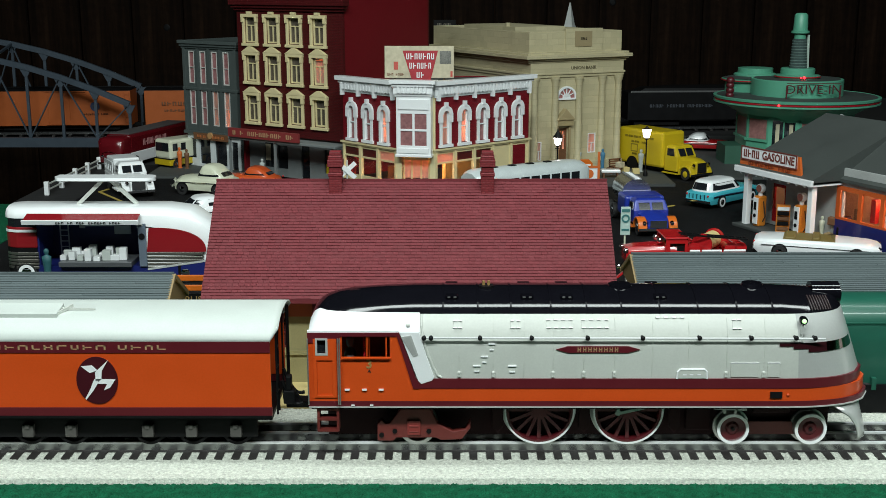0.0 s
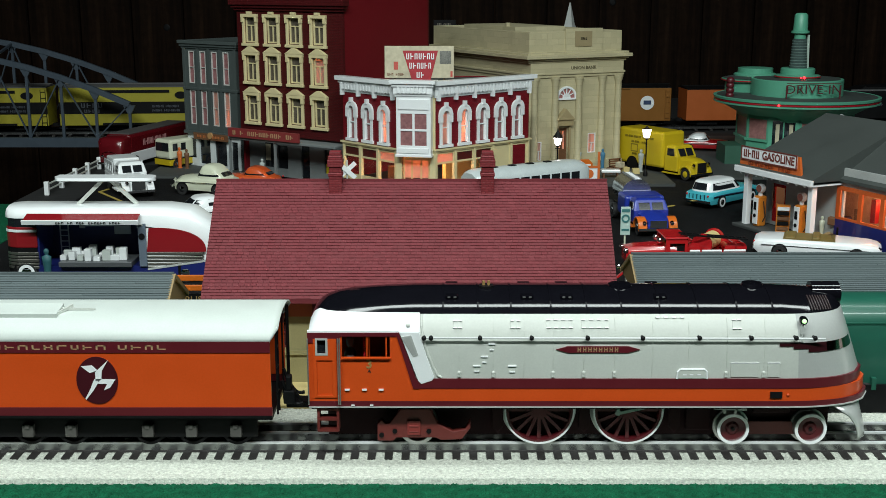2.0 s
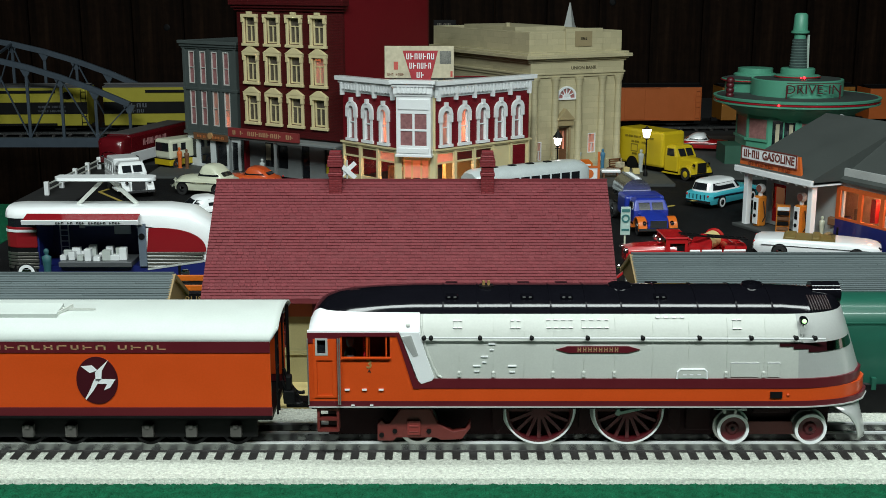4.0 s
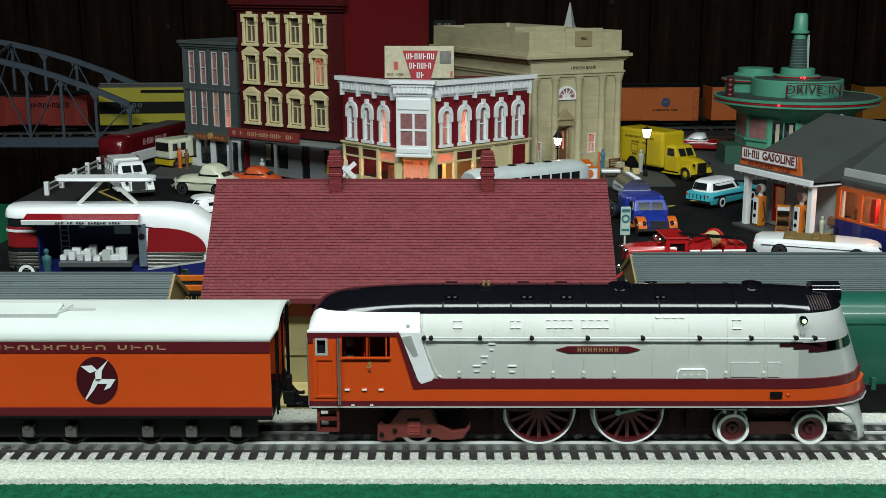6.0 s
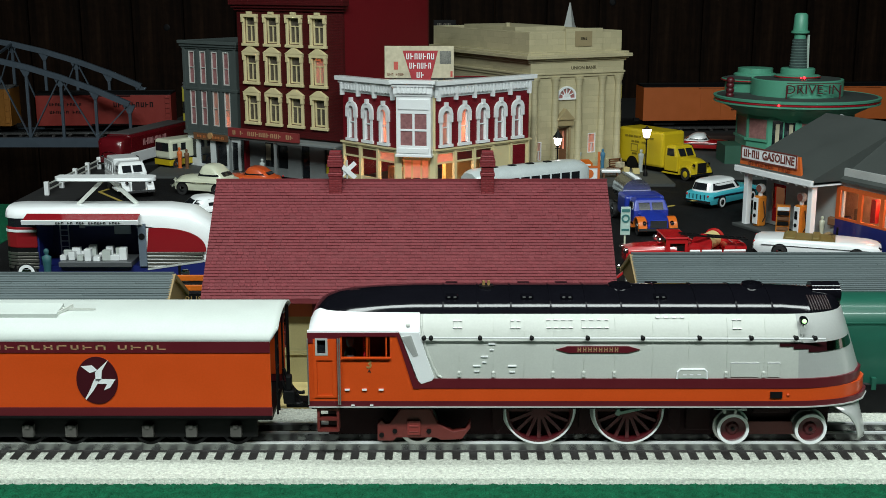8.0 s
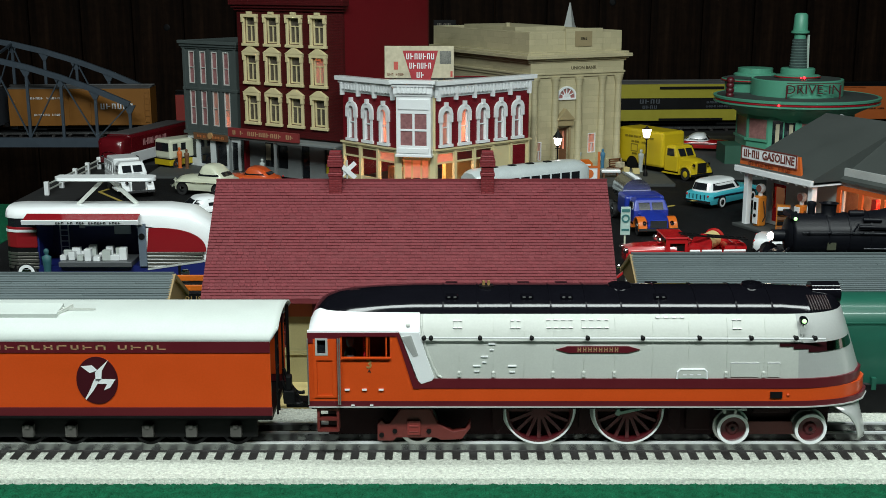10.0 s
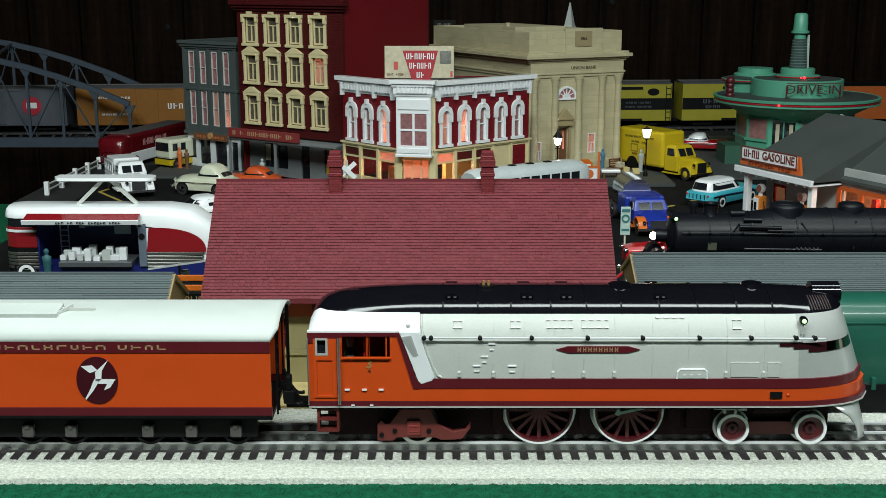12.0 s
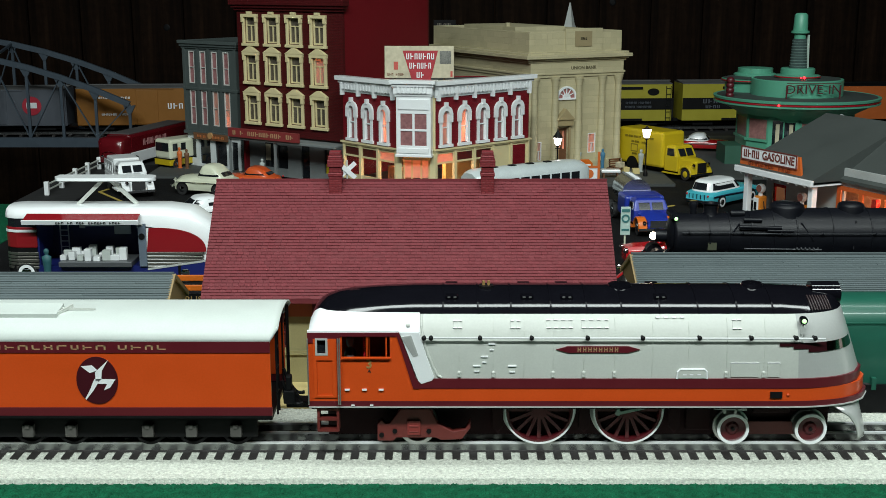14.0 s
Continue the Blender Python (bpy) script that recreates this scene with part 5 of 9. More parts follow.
    for i in range(k + 1):
        bx(bm, max(0, i * bay - 0.0022), min(ln, i * bay + 0.0022), -0.002, 0.0, 0, 0.0515)
    part("shop_trim", bm, CREAM, store, at=m)
    if ln > 0.15:
        part("board_panel", bx(B(), 4 * bay + 0.004, 5 * bay - 0.008, -0.0012, 0.0, 0.006, 0.048), DEEPRED, store, "red boarded panel", at=m)
part("chamfer_wall", panel(B(), chw, SH, 0.003, [(0.008, 0.004, chw - 0.008, 0.044)], 0, 0, 0), CREAM, store, at=wc)
# white oriel bay over the corner door
bm = panel(B(), 0.049, 0.104, 0.0025, [(0.006, 0.062, 0.0228, 0.082), (0.0262, 0.062, 0.043, 0.082), (0.006, 0.085, 0.0228, 0.106), (0.0262, 0.085, 0.043, 0.106)], 0, 0.046, 0)
bx(bm, 0, 0.0025, 0.0025, 0.016, 0.046, 0.15)
bx(bm, 0.0465, 0.049, 0.0025, 0.016, 0.046, 0.15)
bx(bm, 0, 0.049, 0.0025, 0.016, 0.046, 0.048)
bx(bm, -0.0015, 0.0505, -0.002, 0.012, 0.0462, 0.0495)
bx(bm, 0.003, 0.046, -0.0015, 0.0, 0.0515, 0.0585)
bx(bm, 0.003, 0.046, -0.0015, 0.0, 0.112, 0.126)
bay_m = wc @ pose((chw - 0.049) / 2, -0.0135, 0)
part("bay", bm, GLOSSWHITE, store, "white oriel bay", at=bay_m, bevel=0.0004)
bm = B()
cornice(bm, 0, 0.049, 0, 0.1305, ((0, 0.0015, 0.003), (0.003, 0.003, 0.01), (0.013, 0.005, 0.004), (0.017, 0.0075, 0.005)))
bx(bm, -0.006, 0.055, -0.006, 0.02, 0.1485, 0.1515)
for k in np.arange(0.003, 0.047, 0.0055):
    bx(bm, k, k + 0.0024, -0.0055, 0.0, 0.135, 0.143)
part("bay_cornice", bm, GLOSSWHITE, store, "white bay cornice", at=bay_m)
for x, z, h in ((0.006, 0.062, 0.02), (0.0262, 0.062, 0.02), (0.006, 0.085, 0.021), (0.0262, 0.085, 0.021)):
    part("bay_window", bx(B(), x, x + 0.0168, 0.001, 0.0015, z, z + h), FROSTDIM, store, at=bay_m)
part("corner_door", panel(B(), 0.038, 0.042, 0.002, [(0.002, 0.012, 0.011, 0.039), (0.0135, 0.012, 0.0245, 0.039), (0.027, 0.012, 0.036, 0.039)], 0, 0.002, 0), CREAM, store, "cream corner door", at=wc @ pose((chw - 0.038) / 2, 0.004, 0))
part("door_glass", bx(B(), 0.002, 0.036, 0.0005, 0.001, 0.014, 0.041), FROST, store, at=wc @ pose((chw - 0.038) / 2, 0.0045, 0))
# rear, roof and floor
eL, eR = wl @ Vector((0, 0, 0)), wr @ Vector((LR, 0, 0))
back = [(eL.x + 0.004, eL.y + 0.003), (cL.x, cL.y + 0.004), (cR.x, cR.y + 0.004), (eR.x - 0.003, eR.y + 0.004), (eR.x - 0.07, eR.y + 0.075), (eL.x + 0.07, eL.y + 0.075)]
part("flat_roof", prism(B(), back, 0.1385, 0.1405, "z"), STATIONGREY, store)
part("foundation", prism(B(), back, -0.0245, -0.0005, "z"), PAVING, store)
part("upper_floor", prism(B(), back, 0.0525, 0.054, "z"), PAPER, store)
for a, b in zip(back[3:], back[4:] + back[:1]):
    part("rear_wall", bx(B(), 0, math.dist(a, b), -0.0015, 0.0015, 0, 0.142), DEEPRED, store, at=pose(a[0], a[1], 0, 0, 0, math.degrees(math.atan2(b[1] - a[1], b[0] - a[0]))))
part("shop_counter", bx(B(), -0.02, 0.02, 0.0, 0.02, 0.0, 0.022), BROWN, store, at=pose(-0.06, 1.0, 0))
part("shop_shelf", bx(B(), -0.03, 0.03, 0.0, 0.01, 0.0, 0.04), SAND, store, at=pose(0.03, 1.02, 0, 0, 0, 30))
bulb("store_bulb", STORE_M @ Vector((-0.03, 0.985, 0.04)), 0.24)
bulb("store_bulb", STORE_M @ Vector((0.025, 0.988, 0.08)), 0.17)
bulb("store_bulb", STORE_M @ Vector((-0.075, 0.982, 0.08)), 0.1)

# billboard on the store roof
bill = thing("billboard", "worn cream paper billboard with a red trapezoid panel and white lettering", "billboard", STORE_M @ pose(-0.0335, 0.988, 0.1465, -4, 0, 0))
part("board", bx(B(), -0.049, 0.049, 0.0, 0.002, 0.004, 0.049), PAPER, bill, "worn cream printed board", bevel=0.0006)
part("red_panel", prism(B(), [(-0.0235, 0.0425), (0.0265, 0.0425), (0.016, 0.0015), (-0.0105, 0.0015)], -0.0006, 0.0), mat("poster_red", (0.36, 0.02, 0.03), 0.5), bill, "red trapezoid panel")
for w, n, z in ((0.041, (7,), 0.0345), (0.032, (6,), 0.0215), (0.012, (2,), 0.0085)):
    letter_bars(n, w, 0.0082, GLOSSWHITE, bill, pose(0.0015, -0.0008, z), label="white letter bars")
letter_bars((3, 4), 0.024, 0.0035, mat("brown_print", (0.2, 0.08, 0.04), 0.6), bill, pose(-0.0335, -0.0003, 0.0095))
part("printed_bottle", bx(B(), -0.036, -0.03, -0.0004, 0.0, 0.016, 0.027), mat("poster_red_print", (0.5, 0.08, 0.06), 0.6), bill)
part("printed_patch", bx(B(), 0.029, 0.045, -0.0004, 0.0, 0.024, 0.042), mat("grey_print", (0.16, 0.16, 0.14), 0.6, grain=0.6, fine=500), bill)
part("printed_patch", bx(B(), 0.044, 0.047, -0.0004, 0.0, 0.006, 0.014), bpy.data.materials["poster_red_print"], bill)
for x in (-0.035, 0.035):
    part("support", bar(B(), (x, 0.002, 0.045), (x, 0.03, 0.0), 0.002), BROWN, bill)
    part("support", bar(B(), (x, 0.003, 0.0), (x, 0.003, 0.045), 0.002), BROWN, bill)

# bank
bank = thing("bank", "tan stone bank with columns, arched window, pediment door and parapet", "bank", pose(0.126, 1.038, 0.004, 0, 0, 28))
BW, BD, BH = 0.166, 0.3, 0.17
holes = [(0.052, 0.012, 0.069, 0.066), (0.013, 0.02, 0.023, 0.048), (0.106, 0.026, 0.12, 0.056)]
part("front_wall", panel(B(), BW, BH, 0.004, holes, 0, 0, 0), TAN, bank, "tan stone front")
part("side_wall", bx(B(), 0, 0.004, 0.004, BD, 0, BH), TAN, bank)
part("side_wall", bx(B(), BW - 0.004, BW, 0.004, BD, 0, BH), TAN, bank)
part("rear_wall", bx(B(), 0, BW, BD, BD + 0.004, 0, BH), TAN, bank)
part("flat_roof", bx(B(), 0.004, BW - 0.004, 0.004, BD, 0.182, 0.186), STATIONGREY, bank)
part("plinth", bx(B(), -0.003, BW + 0.003, -0.004, BD, -0.004, 0.014), TAN, bank, bevel=0.0006)
bm = B()
for z, d, h in ((0.142, 0.002, 0.004), (0.146, 0.0035, 0.003), (0.164, 0.004, 0.003), (0.167, 0.007, 0.003), (0.17, 0.011, 0.005), (0.175, 0.007, 0.003)):
    bx(bm, -d, BW + d, -d, BD + d, z, z + h)
part("entablature", bm, TAN, bank, "tan moulded cornice", bevel=0.0004)
bm = bx(B(), 0.001, BW - 0.001, 0.002, 0.006, 0.178, 0.2085)
bx(bm, 0.001, 0.005, 0.006, BD, 0.178, 0.2085)
bx(bm, BW - 0.005, BW - 0.001, 0.006, BD, 0.178, 0.2085)
bx(bm, 0.001, BW - 0.001, BD, BD + 0.004, 0.178, 0.2085)
bx(bm, 0.062, 0.128, -0.0005, 0.007, 0.178, 0.2125)
bx(bm, -0.001, 0.03, 0.0005, 0.007, 0.178, 0.207)
bx(bm, -0.0005, 0.007, -0.0005, 0.05, 0.178, 0.207)
part("parapet", bm, TAN, bank, "tan parapet wall", bevel=0.0004)
part("date_panel", bx(B(), 0.078, 0.108, -0.0015, 0.0, 0.186, 0.2085), mat("brown_stone_panel", (0.3, 0.24, 0.13), 0.6), bank, "brown date panel")
text("1862", 0.0062, DARK, bank, front(0.093, -0.0017, 0.1975), "dark date figures")
text("UNION BANK", 0.0068, mat("bronze_letters", (0.06, 0.045, 0.02), 0.5), bank, front(0.093, -0.0036, 0.155), "dark bank name lettering", width=0.045)
part("fascia", bx(B(), 0.0, BW, -0.0032, 0.0, 0.149, 0.164), TAN, bank)
for x in (0.008, 0.044, 0.086, 0.128, BW - 0.008):
    bm = lathe(B(), [(0.007, 0.014), (0.007, 0.02), (0.0056, 0.023), (0.0053, 0.08), (0.0047, 0.132), (0.0064, 0.136), (0.0072, 0.142), (0, 0.142)], (x, -0.0025, 0), 14)
    part("column", bm, TAN, bank, "tan column", smooth=40)
bm = B()
n = 12
for k in range(n):
    a0, a1 = math.pi * k / n, math.pi * (k + 1) / n
    prism(bm, [(0.065 + r * math.cos(a), 0.111 + r * math.sin(a)) for r, a in ((0.0145, a0), (0.0175, a0), (0.0175, a1), (0.0145, a1))], -0.0025, 0.0)
bx(bm, 0.0475, 0.0825, -0.0025, 0.0, 0.1085, 0.111)
for k in range(1, 6):
    a = math.pi * k / 6
    bar(bm, (0.065, -0.001, 0.112), (0.065 + 0.0145 * math.cos(a), -0.001, 0.111 + 0.0145 * math.sin(a)), 0.0012, 0.0012)
prism(bm, [(0.065 + 0.007 * math.cos(math.pi * i / 8), 0.111 + 0.007 * math.sin(math.pi * i / 8)) for i in range(9)], -0.0016, -0.0004)
part("fan_window_frame", bm, GLOSSWHITE, bank, "white fan window bars")
part("fan_window", prism(B(), [(0.065 + 0.0148 * math.cos(math.pi * i / 12), 0.111 + 0.0148 * math.sin(math.pi * i / 12)) for i in range(13)], -0.0005, 0.0), mat("rose_glass", (0.35, 0.15, 0.14), 0.2), bank, "rose fan window")
bm = B()
bx(bm, 0.0485, 0.0515, -0.004, 0.0, 0.012, 0.072)
bx(bm, 0.0695, 0.0725, -0.004, 0.0, 0.012, 0.072)
bx(bm, 0.046, 0.075, -0.007, 0.0, 0.07, 0.079)
prism(bm, [(0.044, 0.079), (0.077, 0.079), (0.0605, 0.096)], -0.009, 0.0)
part("door_pediment", bm, mat("brown_stone", (0.34, 0.27, 0.14), 0.6, grain=0.1), bank, "brown stone door pediment", bevel=0.0005)
part("bank_door", panel(B(), 0.017, 0.054, 0.002, [(0.0545, 0.034, 0.0595, 0.062), (0.0615, 0.034, 0.0665, 0.062)], 0.052, 0.012, 0.003), BROWN, bank, "brown double door")
part("door_glass", bx(B(), 0.052, 0.069, 0.0052, 0.0056, 0.03, 0.064), FROST, bank)
for x, z, w, h in ((0.013, 0.02, 0.01, 0.028), (0.106, 0.026, 0.014, 0.03)):
    sash(bank, x, z, w, h, 0.0, GLOSSWHITE, FROST, 0.0014)
for i in range(3):
    part("step", bx(B(), 0.042 - i * 0.003, 0.079 + i * 0.003, -0.014 - i * 0.005, -0.004, -0.004, 0.009 - i * 0.004), PAVING, bank)
bulb("bank_bulb", (0.185, 1.1, 0.04), 0.106)
part("roof_house", bx(B(), 0.03, 0.12, 0.09, 0.25, 0.186, 0.2125), TAN, bank, "tan roof house")
part("roof_vent", cy(B(), (0.035, 0.12, 0.21), (0.035, 0.12, 0.218), 0.004, n=10), TAN, bank)
sp = tagged(part("spire", loft(B(), [[(0.2125 + r * a, 1.315 + r * b, z) for a, b in ((1, 0.3), (-0.3, 1), (-1, -0.3), (0.3, -1))] for r, z in ((0.0115, 0.19), (0.011, 0.21), (0.009, 0.2135), (0.001, 0.25))]), SILVER), "pale grey pointed spire behind the bank", "spire")
sg = thing("rooftop_sign", "small dark rooftop sign beside the brick building", "sign", pose(0.0, 1.36, 0.19))
part("sign_board", bx(B(), -0.016, 0.022, 0, 0.002, 0.012, 0.03), DARK, sg)
letter_bars((5,), 0.026, 0.007, mat("grey_letters", (0.2, 0.18, 0.14), 0.6), sg, pose(0.003, -0.0005, 0.021))
part("sign_leg", bx(B(), -0.012, -0.01, 0, 0.002, -0.19, 0.012), DARK, sg)
part("sign_leg", bx(B(), 0.016, 0.018, 0, 0.002, -0.19, 0.012), DARK, sg)

# drive-in restaurant
drive = thing("drive_in", "mint green round drive-in restaurant with red neon rings and glass tower", "restaurant", pose(0.5655, 1.2, 0.003) @ Matrix.Scale(0.965, 4))
part("disc_roof", lathe(B(), [(0, 0.093), (0.118, 0.093), (0.1335, 0.0975), (0.1335, 0.1), (0.13, 0.1), (0.13, 0.1042), (0.1335, 0.1042), (0.134, 0.1075), (0.13, 0.1085), (0.127, 0.1065), (0, 0.1085)], n=64), MINT, drive, "mint disc roof rim", smooth=30)
part("roof_deck", lathe(B(), [(0.05, 0.107), (0.1285, 0.107), (0.1285, 0.1078), (0.05, 0.1095)], n=64), MINTDK, drive, "dark grey roof deck")
part("neon_ring", lathe(B(), [(0.1302, 0.1004), (0.1322, 0.1008), (0.1322, 0.1036), (0.1302, 0.104), (0.1302, 0.1004)], n=64), mat("red_neon_tube", (0.4, 0.01, 0.02), 0.3), drive, "red ring under the rim")
part("under_cone", lathe(B(), [(0.086, 0.07), (0.09, 0.078), (0.118, 0.093), (0.0, 0.094)], n=48), MINT, drive, smooth=40)
part("upper_drum", lathe(B(), [(0.074, 0.107), (0.074, 0.1345), (0.073, 0.1355), (0, 0.1355)], n=48), MINT, drive, "mint upper drum", smooth=40)
part("drum_deck", lathe(B(), [(0.0, 0.1352), (0.069, 0.1352), (0.069, 0.136), (0.0, 0.1362)], n=48), MINTDK, drive)
part("lamp_ring", lathe(B(), [(0.0, 0.136), (0.035, 0.136), (0.0365, 0.1385), (0.0365, 0.141), (0.03, 0.142), (0, 0.142)], n=36), MINT, drive, smooth=40)
part("neon_ring", lathe(B(), [(0.036, 0.1375), (0.0372, 0.138), (0.0372, 0.1395), (0.036, 0.14), (0.036, 0.1375)], n=36), bpy.data.materials["red_neon_tube"], drive)
part("tower_base", lathe(B(), [(0.0275, 0.14), (0.0275, 0.151), (0.026, 0.1525), (0, 0.1525)], n=32), MINT, drive, smooth=40)
part("tower_tube", lathe(B(), [(0.0145, 0.151), (0.0115, 0.2), (0, 0.2)], n=20), mat("grey_green_glass", (0.06, 0.09, 0.085), 0.12, coat=0.3), drive, "ribbed glass tower tube", smooth=40)
bm = B()
for i in range(10):
    z = 0.155 + i * 0.0045
    lathe(bm, [(0.0137 - i * 0.00028, z), (0.0146 - i * 0.00028, z + 0.0008), (0.0137 - i * 0.00028, z + 0.0016)], n=20)
part("tower_ring", bm, mat("pale_green_rings", (0.2, 0.3, 0.27), 0.4), drive)
bm = prism(B(), [(0.009, 0.151), (0.0165, 0.151), (0.015, 0.206), (0.0118, 0.206)], -0.003, 0.003)
part("tower_fin", bm, mat("pale_fin", (0.4, 0.5, 0.44), 0.4), drive)
part("tower_cap", lathe(B(), [(0.0095, 0.199), (0.0095, 0.208), (0.0145, 0.209), (0.0145, 0.212), (0.0118, 0.213), (0.0105, 0.238), (0.008, 0.241), (0, 0.2415)], n=20), MINT, drive, "mint tower cap", smooth=40)
part("rear_tier", lathe(B(), [(0.05, 0.107), (0.05, 0.124), (0.056, 0.126), (0.056, 0.1295), (0.05, 0.1305), (0.036, 0.134), (0.036, 0.137), (0.034, 0.1385), (0.0295, 0.1395), (0.0295, 0.1475), (0, 0.1485)], (-0.05, 0.075, 0), n=36), MINT, drive, "mint rear tier", smooth=30)
# Dark ring laid on the tier as the shade below its upper drum.
part("tier_shadow_ring", lathe(B(), [(0.0495, 0.1305), (0.053, 0.1308), (0.036, 0.1345), (0.0355, 0.133)], (-0.05, 0.075, 0), n=36), MINTDK, drive)
part("neon_ring", lathe(B(), [(0.0555, 0.1268), (0.0572, 0.1268), (0.0572, 0.1285), (0.0555, 0.1285), (0.0555, 0.1268)], (-0.05, 0.075, 0), n=36), bpy.data.materials["red_neon_tube"], drive)
for p, r in (((-0.062, -0.1185, 0.1022), 0.0018), ((0.0, -0.0375, 0.1388), 0.0022), ((-0.0055, -0.0375, 0.1388), 0.0014), ((-0.0405, 0.0195, 0.1277), 0.0022), ((-0.046, 0.0187, 0.1277), 0.0014)):
    part("red_light", ball(B(), p, r), REDGLOW, drive, "glowing red light")
text("DRIVE-IN", 0.021, mat("dark_red_letters", (0.09, 0.01, 0.015), 0.4), drive, front(0.004, -0.0785, 0.123), "dark red roof lettering", depth=0.001, width=0.086, bold=-0.0003)
bm = B()
for x in (-0.039, 0.046):
    bx(bm, x - 0.001, x + 0.001, -0.0785, -0.0765, 0.107, 0.13)
bx(bm, -0.039, 0.046, -0.0778, -0.0768, 0.1325, 0.1335)
part("sign_post", bm, bpy.data.materials["dark_red_letters"], drive)
bm = B()
for z, r in ((0.11, 0.008), (0.118, 0.0085), (0.126, 0.009), (0.134, 0.008)):
    ball(bm, (-0.117, -0.028, z), 0.007, 8, 0.9)
bx(bm, -0.122, -0.12, -0.029, -0.027, 0.107, 0.12)
bx(bm, -0.114, -0.112, -0.029, -0.027, 0.107, 0.12)
part("roof_ornament", bm, bpy.data.materials["dark_red_letters"], drive, "dark red roof ornament", smooth=50)
# lower body: faceted mint walls with windows
segs = [(-0.088, -0.035), (-0.062, -0.07), (-0.018, -0.087), (0.04, -0.084), (0.084, -0.045), (0.09, 0.03), (0.04, 0.085), (-0.05, 0.08), (-0.09, 0.03)]
for i, (a, b) in enumerate(zip(segs, segs[1:] + segs[:1])):
    ln = math.dist(a, b)
    m = pose(a[0], a[1], 0, 0, 0, math.degrees(math.atan2(b[1] - a[1], b[0] - a[0])))
    hs = [(0.004, 0.042, ln - 0.004, 0.074)]
    if i == 1:
        hs = [(0.006, 0.022, ln / 2 - 0.001, 0.074), (ln / 2 + 0.001, 0.022, ln - 0.006, 0.074)]
    part("wall_facet", panel(B(), ln, 0.082, 0.003, hs, 0, 0, 0), MINT, drive, "mint wall", at=m)
    for h in hs:
        part("window", bx(B(), h[0], h[2], 0.0015, 0.002, h[1], h[3]), mat("rose_curtain", (0.36, 0.17, 0.16), 0.3, grain=0.35, fine=220, coarse=80) if i == 0 else bpy.data.materials["rose_curtain"] if i != 1 else DKGLASS, drive, at=m)
    if i != 1:
        part("sill", bx(B(), 0, ln, -0.003, 0.001, 0.038, 0.042), MINT, drive, at=m)
    else:
        for k in (0.011, 0.032):
            part("door_figure_print", bx(B(), k, k + 0.006, 0.0008, 0.0014, 0.026, 0.068), PAPER, drive, at=m)
part("porch", bx(B(), -0.085, -0.02, -0.11, -0.07, -0.003, 0.02), MINT, drive, "mint porch block", bevel=0.001)
part("planter", bx(B(), -0.125, -0.095, -0.05, 0.01, -0.003, 0.03), mat("dark_green_planter", (0.03, 0.1, 0.065), 0.5), drive, "dark green planter")

# petrol station
GASM = pose(0.3476, 0.6917, 0, 0, 0, -65.5)
gas = thing("petrol_station", "white and orange petrol station with big grey roof and canopy", "petrol station", GASM)
CW = 0.126
bm = prism(B(), [(0.0, 0.07), (0.0, 0.0725), (0.13, 0.128), (0.27, 0.07), (0.27, 0.067), (0.13, 0.124), (0.045, 0.07)], 0, CW, "x")
part("canopy_roof", bm, STATIONGREY, gas, "grey canopy and gable roof")
bm = prism(B(), [(0.04, 0.0725), (0.13, 0.128), (0.27, 0.07), (0.27, 0.067), (0.13, 0.124), (0.04, 0.069)], CW, 0.36, "x")
part("main_roof", bm, STATIONGREY, gas, "grey main roof")
part("main_fascia", bx(B(), CW + 0.075, 0.36, 0.038, 0.0405, 0.0702, 0.0725), GLOSSWHITE, gas, "white eave board")
bm = bx(B(), -0.002, CW + 0.002, -0.003, 0.001, 0.066, 0.0728)
bx(bm, -0.002, 0.001, 0.001, 0.05, 0.066, 0.0728)
part("canopy_fascia", bm, GLOSSWHITE, gas, "white canopy fascia", bevel=0.0005)
for i in range(9):
    part("canopy_lamp", ball(B(), (0.008 + i * 0.0135, -0.0005, 0.065), 0.0014, 8), GLOSSWHITE, gas, "small white canopy lamp")
part("canopy_ceiling", bx(B(), 0, CW, 0.001, 0.045, 0.0655, 0.067), GLOSSWHITE, gas)
part("sign_base", prism(B(), [(-0.001, 0.0735), (0.104, 0.0735), (0.1, 0.0945), (0.003, 0.0945)], 0.004, 0.007), mat("sign_orange", (0.6, 0.12, 0.02), 0.5), gas, "orange sign backing")
part("sign_board", bx(B(), 0.004, 0.097, 0.0025, 0.004, 0.0815, 0.0955), GLOSSWHITE, gas, "white sign board")
part("sign_frame", panel(B(), 0.095, 0.016, 0.001, [(0.0042, 0.0818, 0.0968, 0.0952)], 0.003, 0.0805, 0.0018), mat("sign_brown", (0.15, 0.03, 0.02), 0.5), gas)
letter_bars((4,), 0.029, 0.0088, bpy.data.materials["sign_brown"], gas, pose(0.0215, 0.0022, 0.0885), label="dark red letter bars")
text("GASOLINE", 0.0128, bpy.data.materials["sign_brown"], gas, front(0.067, 0.0022, 0.0885), "dark red lettering", width=0.054, bold=0.0003)
letter_bars((8, 4), 0.075, 0.0035, mat("dark_orange_print", (0.25, 0.04, 0.01), 0.5), gas, pose(0.052, 0.0036, 0.077))
for x in (0.012, CW - 0.006):
    part("canopy_post", bx(B(), x - 0.0035, x + 0.0035, 0.004, 0.011, 0.003, 0.066), GLOSSWHITE, gas, "white square canopy post", bevel=0.0005)
part("pump_island", bx(B(), 0.0, CW + 0.005, -0.004, 0.03, 0.0, 0.004), PAVING, gas, "grey kerbed pump island", bevel=0.001)
